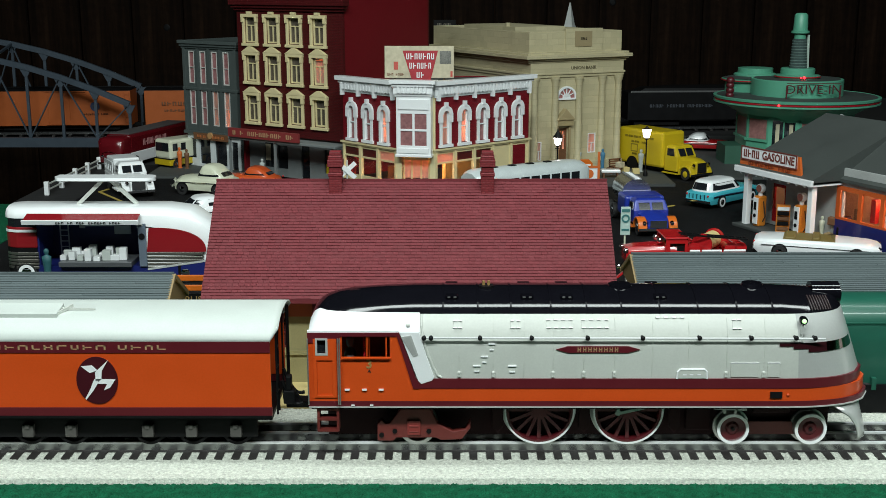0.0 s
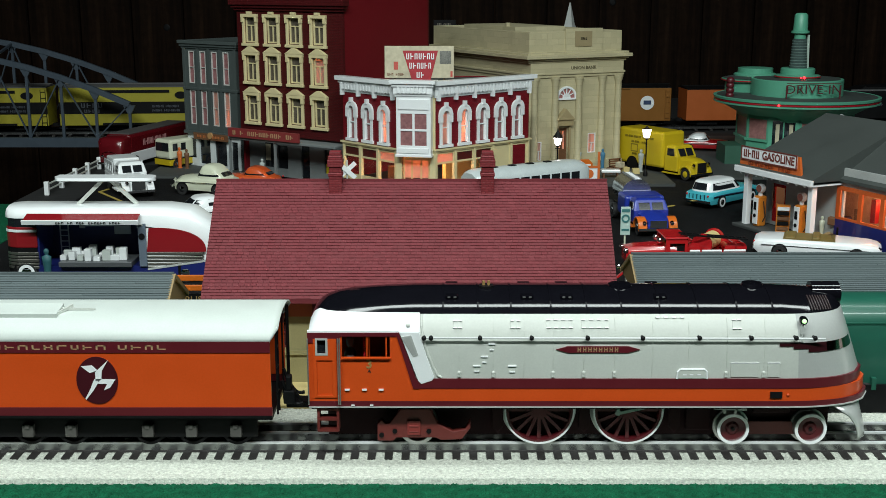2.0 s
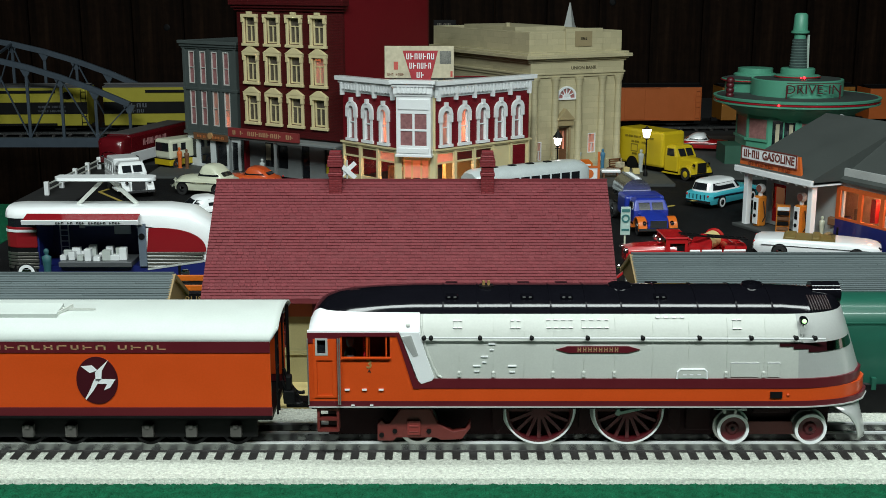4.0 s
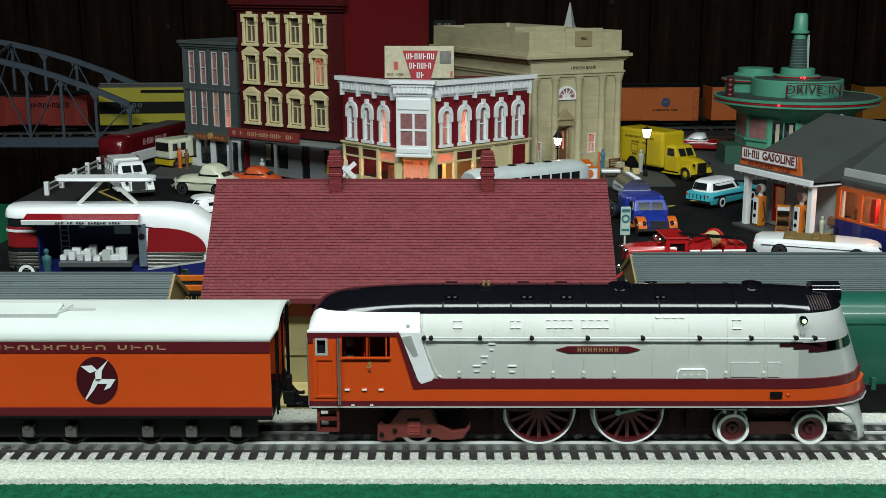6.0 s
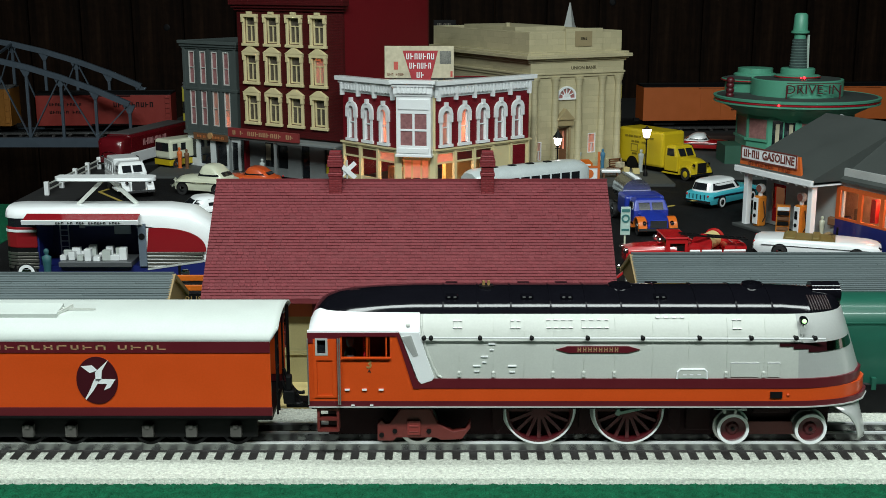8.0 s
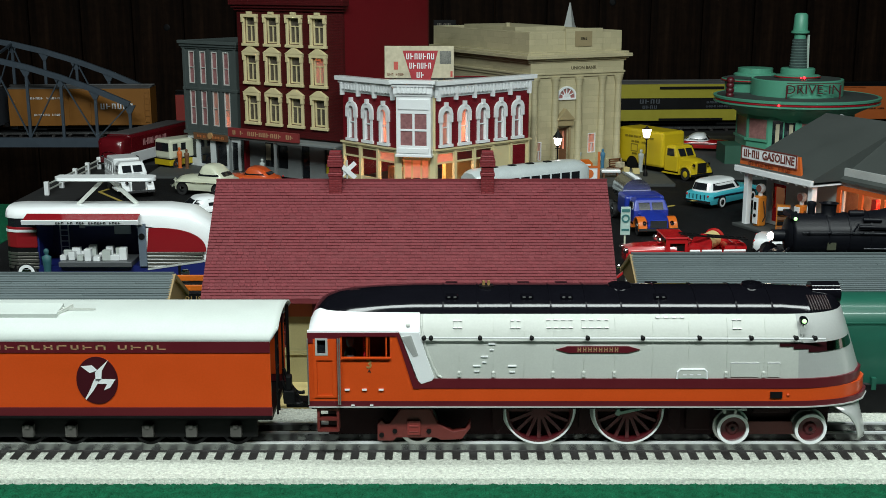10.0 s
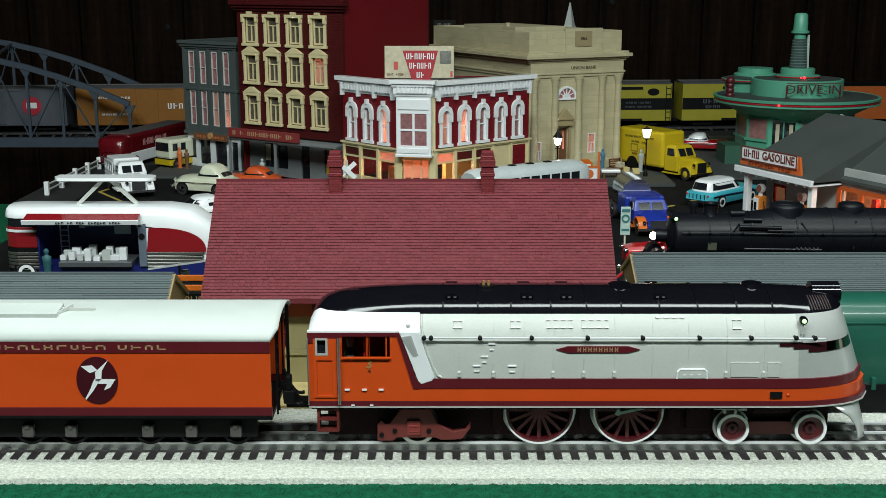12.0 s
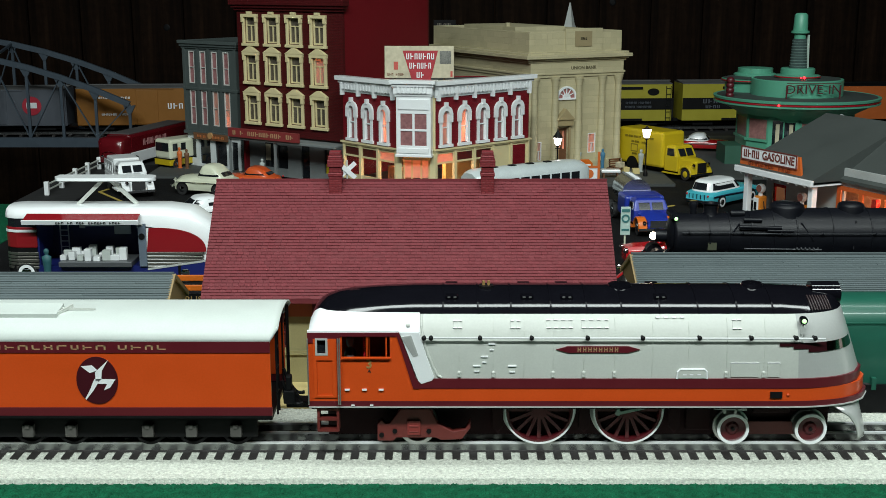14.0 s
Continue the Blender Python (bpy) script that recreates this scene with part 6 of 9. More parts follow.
part("station_wall", panel(B(), 0.36, 0.084, 0.003, [(0.012, 0.004, 0.035, 0.05), (CW + 0.002, 0.028, 0.35, 0.062)], 0.0, 0.0, 0.045), mat("pale_grey_wall", (0.4, 0.42, 0.41), 0.55), gas, "pale grey wall")
part("end_wall", prism(B(), [(0.048, 0), (0.048, 0.076), (0.15, 0.126), (0.26, 0.07), (0.26, 0)], 0.003, 0.006, "x"), bpy.data.materials["pale_grey_wall"], gas)
part("end_wall", prism(B(), [(0.048, 0), (0.048, 0.076), (0.15, 0.126), (0.26, 0.07), (0.26, 0)], 0.354, 0.357, "x"), bpy.data.materials["pale_grey_wall"], gas)
part("rear_wall", bx(B(), 0.0, 0.36, 0.26, 0.263, 0, 0.07), bpy.data.materials["pale_grey_wall"], gas)
part("lower_wall", bx(B(), CW - 0.006, 0.352, 0.0415, 0.045, 0.0, 0.027), NAVY, gas, "navy blue lower wall")
part("window_frame", panel(B(), 0.232, 0.037, 0.003, [(CW + 0.0 + k * 0.032, 0.0295, CW + 0.027 + k * 0.032, 0.0595) for k in range(7)], CW - 0.006, 0.027, 0.042), mat("orange_frame", (0.5, 0.09, 0.015), 0.45), gas, "orange window frame")
part("window", bx(B(), CW, 0.35, 0.0462, 0.0466, 0.028, 0.062), CLEAR, gas)
part("interior_wall", bx(B(), 0.01, 0.352, 0.1, 0.102, 0, 0.07), mat("warm_interior", (0.6, 0.4, 0.28), 0.6, grain=0.3, fine=120, coarse=40), gas)
for i in range(9):
    part("stock_item", bx(B(), 0.13 + i * 0.014, 0.137 + i * 0.014, 0.06 + 0.01 * (i % 3), 0.066 + 0.01 * (i % 3), 0.024, 0.038 + 0.012 * ((i * 5) % 3) / 2), (BROWN, RED, SAND, GLOSSWHITE)[i % 4], gas)
part("door", panel(B(), 0.023, 0.046, 0.002, [(0.015, 0.02, 0.032, 0.046)], 0.012, 0.004, 0.046), RED, gas, "red door")
gb = GASM @ Vector((0.16, 0.075, 0.058))
bulb("petrol_station_bulb", gb, 0.16, (1.0, 0.42, 0.2))
gb = GASM @ Vector((0.23, 0.075, 0.058))
bulb("petrol_station_bulb", gb, 0.14, (1.0, 0.42, 0.2))


def pump(m):
    p = thing("petrol_pump", "orange and white vintage petrol pump with round white globe", "petrol pump", m, "petrol pumps")
    part("body", bx(B(), -0.006, 0.006, -0.005, 0.005, 0.0, 0.036), mat("pump_orange", (0.62, 0.2, 0.02), 0.35, coat=0.3) if "pump_orange" not in bpy.data.materials else bpy.data.materials["pump_orange"], p, "orange pump body", bevel=0.002)
    part("face", bx(B(), -0.0072, -0.0058, -0.004, 0.004, 0.003, 0.034), GLOSSWHITE, p, "white pump face", bevel=0.0004)
    part("dial", cy(B(), (-0.0078, 0, 0.013), (-0.007, 0, 0.013), 0.0022, n=12), DARK, p)
    part("gauge", bx(B(), -0.0078, -0.007, -0.002, 0.002, 0.02, 0.029), DARK, p)
    part("neck", cy(B(), (0, 0, 0.036), (0, 0, 0.039), 0.0025, n=10), GLOSSWHITE, p)
    part("globe", lathe(B(), [(0, -0.003), (0.005, -0.0028), (0.006, 0), (0.005, 0.0028), (0, 0.003)], (0, 0, 0.0445), 20, "x"), GLOSSWHITE, p, "round white globe", smooth=60)
    part("globe_face", cy(B(), (-0.0036, 0, 0.0445), (-0.0028, 0, 0.0445), 0.0042, n=18), mat("globe_face", (0.28, 0.1, 0.07), 0.3) if "globe_face" not in bpy.data.materials else bpy.data.materials["globe_face"], p, "brown globe face")
    part("hose", cy(cy(B(), (0.0, -0.0058, 0.03), (0.002, -0.0075, 0.012), 0.0007, n=6), (0.002, -0.0075, 0.012), (0.0, -0.0058, 0.006), 0.0007, n=6), RUBBER, p)
    return p


pump(GASM @ pose(0.03, 0.012, 0.004, 0, 0, 65.5 + 25))
pump(GASM @ pose(0.095, 0.016, 0.004, 0, 0, 65.5 + 25))
rack = thing("oil_rack", "orange oil can rack with dark shelves", "rack", GASM @ pose(0.068, 0.014, 0.004, 0, 0, 65.5 - 15))
part("rack_body", prism(B(), [(-0.006, 0), (0.006, 0), (0.004, 0.031), (-0.003, 0.031)], -0.0075, 0.0075, "x"), bpy.data.materials["pump_orange"], rack, "orange rack")
for i in range(4):
    part("rack_shelf", bx(B(), -0.0065, 0.0065, -0.0072, -0.004, 0.003 + i * 0.0058, 0.0068 + i * 0.0058), DARK if i % 2 else BROWN, rack)
part("rack_header", bx(B(), -0.0065, 0.0065, -0.0055, -0.004, 0.0255, 0.0295), GLOSSWHITE, rack, "white header")
pl = thing("flower_planter", "small brown planter box on the pump island", "planter", GASM @ pose(0.008, 0.022, 0.004))
part("box", bx(B(), -0.006, 0.006, -0.004, 0.004, 0, 0.009), BROWN, pl, bevel=0.0006)
part("plants", ball(ball(B(), (-0.002, 0, 0.011), 0.0035, 8), (0.003, 0.001, 0.011), 0.003, 8), VGREEN, pl)
# ---- vehicles ----
def tyre(parent, x, y, r, w=0.004, wall=None, hub=None, s=-1):
    """A road wheel with its face on side s."""
    o = part("wheel", lathe(B(), [(0, -w / 2), (r * 0.6, -w / 2), (r * 0.95, -w / 2), (r, -w / 4), (r, w / 4), (r * 0.95, w / 2), (0, w / 2)], n=24, axis="y"), RUBBER, parent, at=pose(x, y, r), smooth=40)
    if wall:
        part("whitewall", lathe(B(), [(r * 0.5, s * (w / 2 + 0.0003)), (r * 0.8, s * (w / 2 + 0.0003)), (r * 0.8, s * w / 2 * 0.9), (r * 0.5, s * w / 2 * 0.9), (r * 0.5, s * (w / 2 + 0.0003))], n=24, axis="y"), wall, o)
    part("hubcap", lathe(B(), [(0, s * (w / 2 + 0.0011)), (r * 0.3, s * (w / 2 + 0.0008)), (r * 0.5, s * (w / 2 + 0.0002)), (r * 0.5, s * w / 2 * 0.8), (0, s * w / 2 * 0.8)], n=20, axis="y"), hub or CHROME, o, smooth=40)
    return o


def shell(bm, stations, y_round=0.3):
    """A car body lofted along x. Each station: x, half width, bottom z, shoulder z, top z, top half width."""
    rings = []
    for x, w, z0, zs, zt, wt in stations:
        rings.append([(x, -w * 0.94, z0), (x, -w, z0 + (zs - z0) * 0.35), (x, -w, zs - (zs - z0) * 0.12), (x, -w * 0.93, zs), (x, -wt, zt), (x, 0, zt + (zt - zs) * 0.04 + 0.0002),
                      (x, wt, zt), (x, w * 0.93, zs), (x, w, zs - (zs - z0) * 0.12), (x, w, z0 + (zs - z0) * 0.35), (x, w * 0.94, z0)])
    return loft(bm, rings)


def sedan(name, label, m, L, W, H, body, roof, style="sedan", wall=None, category="car", open_top=False):
    """A 1940s to 1950s car, nose towards +x, standing on z = 0."""
    c = thing(name, label, category, m)
    w, zb, zs = W / 2, H * 0.16, H * 0.6
    hood = H * 0.58
    st = [(-L / 2, w * 0.8, zb * 1.6, zs * 0.82, zs * 0.86, w * 0.6), (-L * 0.46, w * 0.95, zb, zs * 0.92, zs * 0.98, w * 0.75), (-L * 0.3, w, zb, zs, zs * 1.02, w * 0.8), (0, w, zb, zs, zs * 1.02, w * 0.8),
          (L * 0.2, w, zb, zs, zs * 1.03, w * 0.75), (L * 0.4, w * 0.96, zb, zs * 0.94, zs, w * 0.6), (L * 0.47, w * 0.9, zb, zs * 0.86, zs * 0.9, w * 0.5), (L / 2, w * 0.72, zb * 1.4, zs * 0.74, zs * 0.76, w * 0.4)]
    if style == "coupe":
        st = [(-L / 2, w * 0.6, zb * 1.3, zs * 0.55, zs * 0.6, w * 0.45), (-L * 0.44, w * 0.88, zb, zs * 0.78, zs * 0.88, w * 0.66), (-L * 0.3, w, zb, zs * 0.9, zs * 1.0, w * 0.75), (-L * 0.12, w * 0.94, zb, zs * 0.92, zs * 1.02, w * 0.76), (L * 0.08, w * 0.92, zb, zs * 0.92, zs * 1.02, w * 0.66), (L * 0.22, w * 0.98, zb, zs * 0.84, zs * 1.0, w * 0.42), (L * 0.36, w, zb, zs * 0.8, zs * 0.98, w * 0.34), (L * 0.45, w * 0.92, zb, zs * 0.7, zs * 0.9, w * 0.26), (L / 2, w * 0.6, zb * 1.3, zs * 0.55, zs * 0.6, w * 0.18)]
    part("body", shell(B(), st), body, c, smooth=45)
    if not open_top:
        # rings from the belt line up: rear x, front x, half width, height, as shares of the car's size
        lv = {"wagon": ((-0.46, 0.2, 0.9, 0.56), (-0.455, 0.17, 0.87, 0.64), (-0.43, 0.1, 0.78, 0.86), (-0.42, 0.075, 0.73, 0.94), (-0.39, 0.05, 0.6, 0.985), (-0.33, 0.0, 0.35, 1.0)),
              "sedan": ((-0.33, 0.18, 0.88, 0.56), (-0.31, 0.155, 0.85, 0.64), (-0.22, 0.08, 0.74, 0.86), (-0.19, 0.055, 0.68, 0.94), (-0.15, 0.03, 0.55, 0.985), (-0.11, -0.01, 0.3, 1.0)),
              "coupe": ((-0.42, 0.13, 0.9, 0.5), (-0.38, 0.11, 0.86, 0.62), (-0.27, 0.05, 0.76, 0.84), (-0.22, 0.025, 0.68, 0.93), (-0.17, -0.005, 0.52, 0.985), (-0.12, -0.05, 0.28, 1.0))}[style]
        N = 36

        def ring(x0, x1, k, z, g=1.0):
            pts = []
            for i in range(N):
                t = 2 * math.pi * i / N
                cx, sy = math.cos(t), math.sin(t)
                pts.append(((x0 + x1) / 2 * L + g * (x1 - x0) / 2 * L * math.copysign(abs(cx) ** 0.45, cx), g * w * k * math.copysign(abs(sy) ** 0.6, sy), z * H))
            return pts
        part("cabin", loft(B(), [ring(*q) for q in lv]), roof, c, "painted cabin and roof", smooth=50)
        glass_rows = [ring(*[p + (q - p) * f for p, q in zip(lv[1], lv[3])], 1.012) for f in (0.06, 0.5, 0.86)]
        wins = {"wagon": ((-4, 4), (5, 7), (7.6, 9.6), (10.2, 13)), "sedan": ((-4, 4), (5, 8.4), (9, 12.6), (14, 22)), "coupe": ((-4, 4), (5, 8.6), (9.2, 11.6), (15, 17.6), (18.4, 21))}[style]
        spans = []
        for p, q in wins:
            p, q = int(round(p)), int(round(q))
            spans.append((p, q))
            if p > 0 and q < 14:
                spans.append((N - q, N - p))
        if style == "wagon":
            spans.append((15, 21))
        for p, q in spans:
            bm = loft(B(), [[r[i % N] for i in range(p, q + 1)] for r in glass_rows], closed=False)
            part("window", bm, DKGLASS, c, "dark window")
    else:
        part("interior", bx(B(), -L * 0.27, L * 0.14, -w * 0.8, w * 0.8, zs * 0.85, zs * 1.04), open_top, c, "tan interior")
        for xa, xb, k in ((-L * 0.04, L * 0.02, 1.16), (-L * 0.26, -L * 0.17, 1.13)):
            part("seat", bx(B(), xa, xb, -w * 0.74, w * 0.74, zs, zs * k), open_top, c, bevel=0.001)
        part("windscreen", loft(B(), [[(L * 0.13, -w * 0.8, zs), (L * 0.15, -w * 0.8, zs), (L * 0.15, w * 0.8, zs), (L * 0.13, w * 0.8, zs)], [(L * 0.09, -w * 0.7, zs * 1.5), (L * 0.1, -w * 0.7, zs * 1.5), (L * 0.1, w * 0.7, zs * 1.5), (L * 0.09, w * 0.7, zs * 1.5)]]), CLEAR, c)
    r = H * (0.19 if style == "coupe" else 0.215)
    for x in (-L * 0.29, L * 0.31):
        for s in (-1, 1):
            part("wheel_arch", lathe(B(), [(0, -0.0006), (r * 1.12, -0.0006), (r * 1.12, 0.0008), (0, 0.0008)], (x, s * w * 0.985, r * 1.15), 20, "y"), DARK, c)
            tyre(c, x, s * (w - 0.0012), r, 0.004, wall, None, s)
    for x, s in ((-L / 2, -1), (L / 2, 1)):
        part("bumper", bar(B(), (x + s * 0.001, -w * 0.95, zb * 1.7), (x + s * 0.001, w * 0.95, zb * 1.7), 0.0022, H * 0.09), CHROME, c, "chrome bumper", bevel=0.0005)
    for s in (-1, 1):
        part("headlight", lathe(B(), [(0, 0.0012), (H * 0.05, 0.0008), (H * 0.075, -0.002), (0, -0.003)], (L * 0.49, s * w * 0.68, zs * 0.78), 12, "x"), CHROME, c, smooth=50)
        part("tail_light", ball(B(), (-L * 0.495, s * w * 0.74, zs * 0.8), H * 0.045, 8), RED, c)
        part("side_trim", bar(B(), (-L * 0.44, s * (w + 0.0002), zs * 0.72), (L * 0.42, s * (w + 0.0002), zs * 0.7), 0.0006, 0.0009), CHROME, c)
    part("grille", bx(B(), L * 0.488, L * 0.502, -w * 0.48, w * 0.48, zb * 1.9, zs * 0.72), CHROME, c, "chrome grille")
    return c


def mid(a, b):
    return pose((a[0] + b[0]) / 2, (a[1] + b[1]) / 2, 0)


def heading(a, b):
    return math.degrees(math.atan2(b[1] - a[1], b[0] - a[0]))


wagon = sedan("station_wagon", "turquoise two-door station wagon with white roof on asphalt", pose(0.368, 0.838, 0, 0, 0, 43), 0.116, 0.043, 0.0355, TURQ, GLOSSWHITE, "wagon", GLOSSWHITE)
for s in (-1, 1):
    part("side_stripe", prism(B(), [(-0.052, 0.0168), (-0.02, 0.0172), (0.03, 0.0158), (0.03, 0.0132), (-0.02, 0.0148), (-0.052, 0.015)], s * 0.0214, s * 0.0219), mat("dark_teal_stripe", (0.012, 0.03, 0.07), 0.3, coat=0.4) if s < 0 else bpy.data.materials["dark_teal_stripe"], wagon, "dark blue side stripe")
for i in range(5):
    part("tailgate_rib", bx(B(), -0.0592, -0.0582, -0.0125 + i * 0.0058, -0.0113 + i * 0.0058, 0.0125, 0.0185), CHROME, wagon, "thin chrome tailgate rib")
sedan("coupe", "ivory rounded 1940s coupe parked at the pavement", pose(-0.322, 0.905, 0, 0, 0, 160), 0.09, 0.043, 0.042, IVORY, IVORY, "coupe")
sedan("white_sedan", "white 1950s two-door car beside the display bus", pose(-0.297, 0.72, 0, 0, 0, 205), 0.112, 0.044, 0.031, GLOSSWHITE, GLOSSWHITE, "sedan")
sedan("red_car", "dark red convertible with white folded top at the drive-in", pose(0.447, 1.31, 0.003, 0, 0, -12), 0.085, 0.038, 0.03, RED, GLOSSWHITE, "coupe", GLOSSWHITE)
sedan("convertible", "white 1950s convertible with tan interior at the pumps", pose(0.394, 0.527, 0, 0, 0, -19), 0.127, 0.046, 0.034, GLOSSWHITE, GLOSSWHITE, open_top=mat("tan_interior", (0.17, 0.12, 0.03), 0.6))
sedan("orange_car", "small orange car at the kerb before the shops", pose(-0.272, 0.965, 0, 0, 0, 165), 0.085, 0.038, 0.029, mat("orange_car_paint", (0.6, 0.09, 0.02), 0.3, coat=0.4), bpy.data.materials["orange_car_paint"], "coupe")


def box_vehicle(c, x0, x1, W, z0, z1, material, name="body", bev=0.003, label=""):
    return part(name, bx(B(), x0, x1, -W / 2, W / 2, z0, z1), material, c, label, bevel=bev)


def truck_cab(c, x, W, material, z0=0.01, hood=0.028, top=0.043, fender=None, L=0.05):
    """Bonneted cab from x (rear of the cab) forwards."""
    w = W / 2
    fender = fender or material
    part("cab", loft(B(), [[(x, -w * 0.9, z0), (x, w * 0.9, z0), (x + L * 0.46, w * 0.9, z0), (x + L * 0.46, -w * 0.9, z0)], [(x, -w * 0.9, hood), (x, w * 0.9, hood), (x + L * 0.46, w * 0.9, hood), (x + L * 0.46, -w * 0.9, hood)],
                           [(x + 0.001, -w * 0.78, top - 0.002), (x + 0.001, w * 0.78, top - 0.002), (x + L * 0.34, w * 0.78, top - 0.002), (x + L * 0.34, -w * 0.78, top - 0.002)], [(x + 0.003, -w * 0.6, top), (x + 0.003, w * 0.6, top), (x + L * 0.3, w * 0.6, top), (x + L * 0.3, -w * 0.6, top)]]), material, c, bevel=0.0015)
    bm = B()
    for s in (-1, 1):
        prism(bm, [(x + L * 0.1, hood + 0.0008), (x + L * 0.36, hood + 0.0008), (x + L * 0.3, top - 0.0045), (x + L * 0.1, top - 0.0045)], s * w * 0.8, s * w * 0.905)
    part("side_window", bm, DKGLASS, c, "dark side windows")
    bm = B()
    for s in (-1, 1):
        a, b = sorted((s * w * 0.06, s * w * 0.62))
        loft(bm, [[(x + L * 0.455, a, hood + 0.001), (x + L * 0.455, b, hood + 0.001), (x + L * 0.47, b, hood + 0.001), (x + L * 0.47, a, hood + 0.001)], [(x + L * 0.36, a, top - 0.0045), (x + L * 0.36, b, top - 0.0045), (x + L * 0.375, b, top - 0.0045), (x + L * 0.375, a, top - 0.0045)]])
    part("windscreen", bm, DKGLASS, c, "split windscreen")
    part("bonnet", loft(B(), [[(xx, -ww, z0), (xx, -ww, hh - 0.003), (xx, -ww * 0.55, hh), (xx, ww * 0.55, hh), (xx, ww, hh - 0.003), (xx, ww, z0)] for xx, ww, hh in ((x + L * 0.44, w * 0.7, hood), (x + L * 0.8, w * 0.6, hood - 0.001), (x + L * 0.97, w * 0.5, hood - 0.004))]), material, c, smooth=40)
    part("grille", bx(B(), x + L * 0.965, x + L * 0.995, -w * 0.42, w * 0.42, z0 + 0.001, hood - 0.006), CHROME, c, "chrome grille")
    for s in (-1, 1):
        fx = x + L * 0.76
        r = 0.0098
        ring = [(fx + (r + 0.0035) * math.cos(a), 0.0085 + (r + 0.0035) * math.sin(a)) for a in [math.pi * (-0.05 + 1.1 * i / 12) for i in range(13)]] + [(fx + (r + 0.0008) * math.cos(a), 0.0085 + (r + 0.0008) * math.sin(a)) for a in [math.pi * (1.05 - 1.1 * i / 12) for i in range(13)]]
        part("fender", prism(B(), ring, s * w * 0.55, s * w * 1.0), fender, c, "rounded fender", bevel=0.0008, smooth=40)
        part("headlight", lathe(B(), [(0, 0.0015), (0.0022, 0.001), (0.0026, -0.001), (0, -0.003)], (x + L * 0.97, s * w * 0.7, hood - 0.009), 12, "x"), CHROME, c, smooth=50)
        tyre(c, fx, s * (w * 0.92 - 0.002), 0.0092, 0.0045, None, material if material is YELLOW else CHROME, s)
        part("running_board", bx(B(), x, x + L * 0.55, s * w - 0.002, s * w + 0.002, 0.007, 0.0085), fender, c)
    part("bumper", bar(B(), (x + L, -w, 0.009), (x + L, w, 0.009), 0.0016, 0.003), CHROME, c)


# yellow delivery truck
yt = thing("delivery_truck", "yellow vintage delivery truck with printed box body", "truck", pose(0.333, 1.078, 0, 0, 0, -56))
box_vehicle(yt, -0.075, 0.022, 0.046, 0.012, 0.066, YELLOW, "box_body", 0.004, "yellow box body")
truck_cab(yt, 0.023, 0.044, YELLOW, hood=0.032, top=0.048, L=0.058)
part("chassis", bx(B(), -0.07, 0.07, -0.012, 0.012, 0.006, 0.012), DARK, yt)
for s in (-1, 1):
    tyre(yt, -0.042, s * 0.02, 0.0098, 0.005, None, YELLOW, s)
    part("wheel_arch", lathe(B(), [(0, -0.0008), (0.0118, -0.0008), (0.0118, 0.0008), (0, 0.0008)], (-0.042, s * 0.0228, 0.012), 20, "y"), DARK, yt)
    PRN = mat("olive_print", (0.2, 0.15, 0.01), 0.5) if s < 0 else bpy.data.materials["olive_print"]
    for z, n, w in ((0.054, (9, 6), 0.062), (0.0465, (5, 3), 0.034), (0.028, (4, 6), 0.03)):
        letter_bars(n, w, 0.0032, PRN, yt, pose(-0.028, s * 0.0234, z))
    part("printed_square", panel(B(), 0.015, 0.012, 0.0006, [(-0.0445, 0.0325, -0.0325, 0.0415)], -0.046, 0.031, s * 0.0234), PRN, yt)

# blue and orange tanker truck
bt = thing("tanker_truck", "blue and orange vintage tanker truck with polished tank", "truck", pose(0.237, 0.697, 0, 0, 0, -84))
OR2 = mat("bright_orange_paint", (0.62, 0.14, 0.015), 0.3, coat=0.4)
truck_cab(bt, 0.016, 0.046, BLUE, hood=0.025, top=0.038, fender=OR2, L=0.058)
box_vehicle(bt, -0.022, 0.014, 0.048, 0.012, 0.037, BLUE, "blue_locker", 0.003, "blue locker body")
part("tank", loft(B(), [[(x, 0.0178 * k * math.cos(a), 0.0345 + 0.0168 * k * math.sin(a)) for a in [2 * math.pi * i / 24 for i in range(24)]] for x, k in [(-0.079, 0.75), (-0.0765, 0.92)] + [(-0.074 + i * 0.0027, 1.0 if i % 2 else 0.965) for i in range(20)]]), mat("polished_tank", (0.62, 0.63, 0.63), 0.22, 1.0, grain=0.1), bt, "polished tank", smooth=40)
for y in (-0.005, 0.0035):
    part("ladder_rail", bx(B(), -0.074, -0.02, y, y + 0.0015, 0.0505, 0.0525), STEEL, bt)
for i in range(9):
    part("ladder_rung", bx(B(), -0.071 + i * 0.006, -0.0695 + i * 0.006, -0.0036, 0.0036, 0.0508, 0.0522), GLOSSWHITE, bt)
part("chassis", bx(B(), -0.078, 0.07, -0.014, 0.014, 0.007, 0.016), DARK, bt)
for s in (-1, 1):
    for x in (-0.064, -0.042):
        tyre(bt, x, s * 0.022, 0.0095, 0.006, None, None, s)

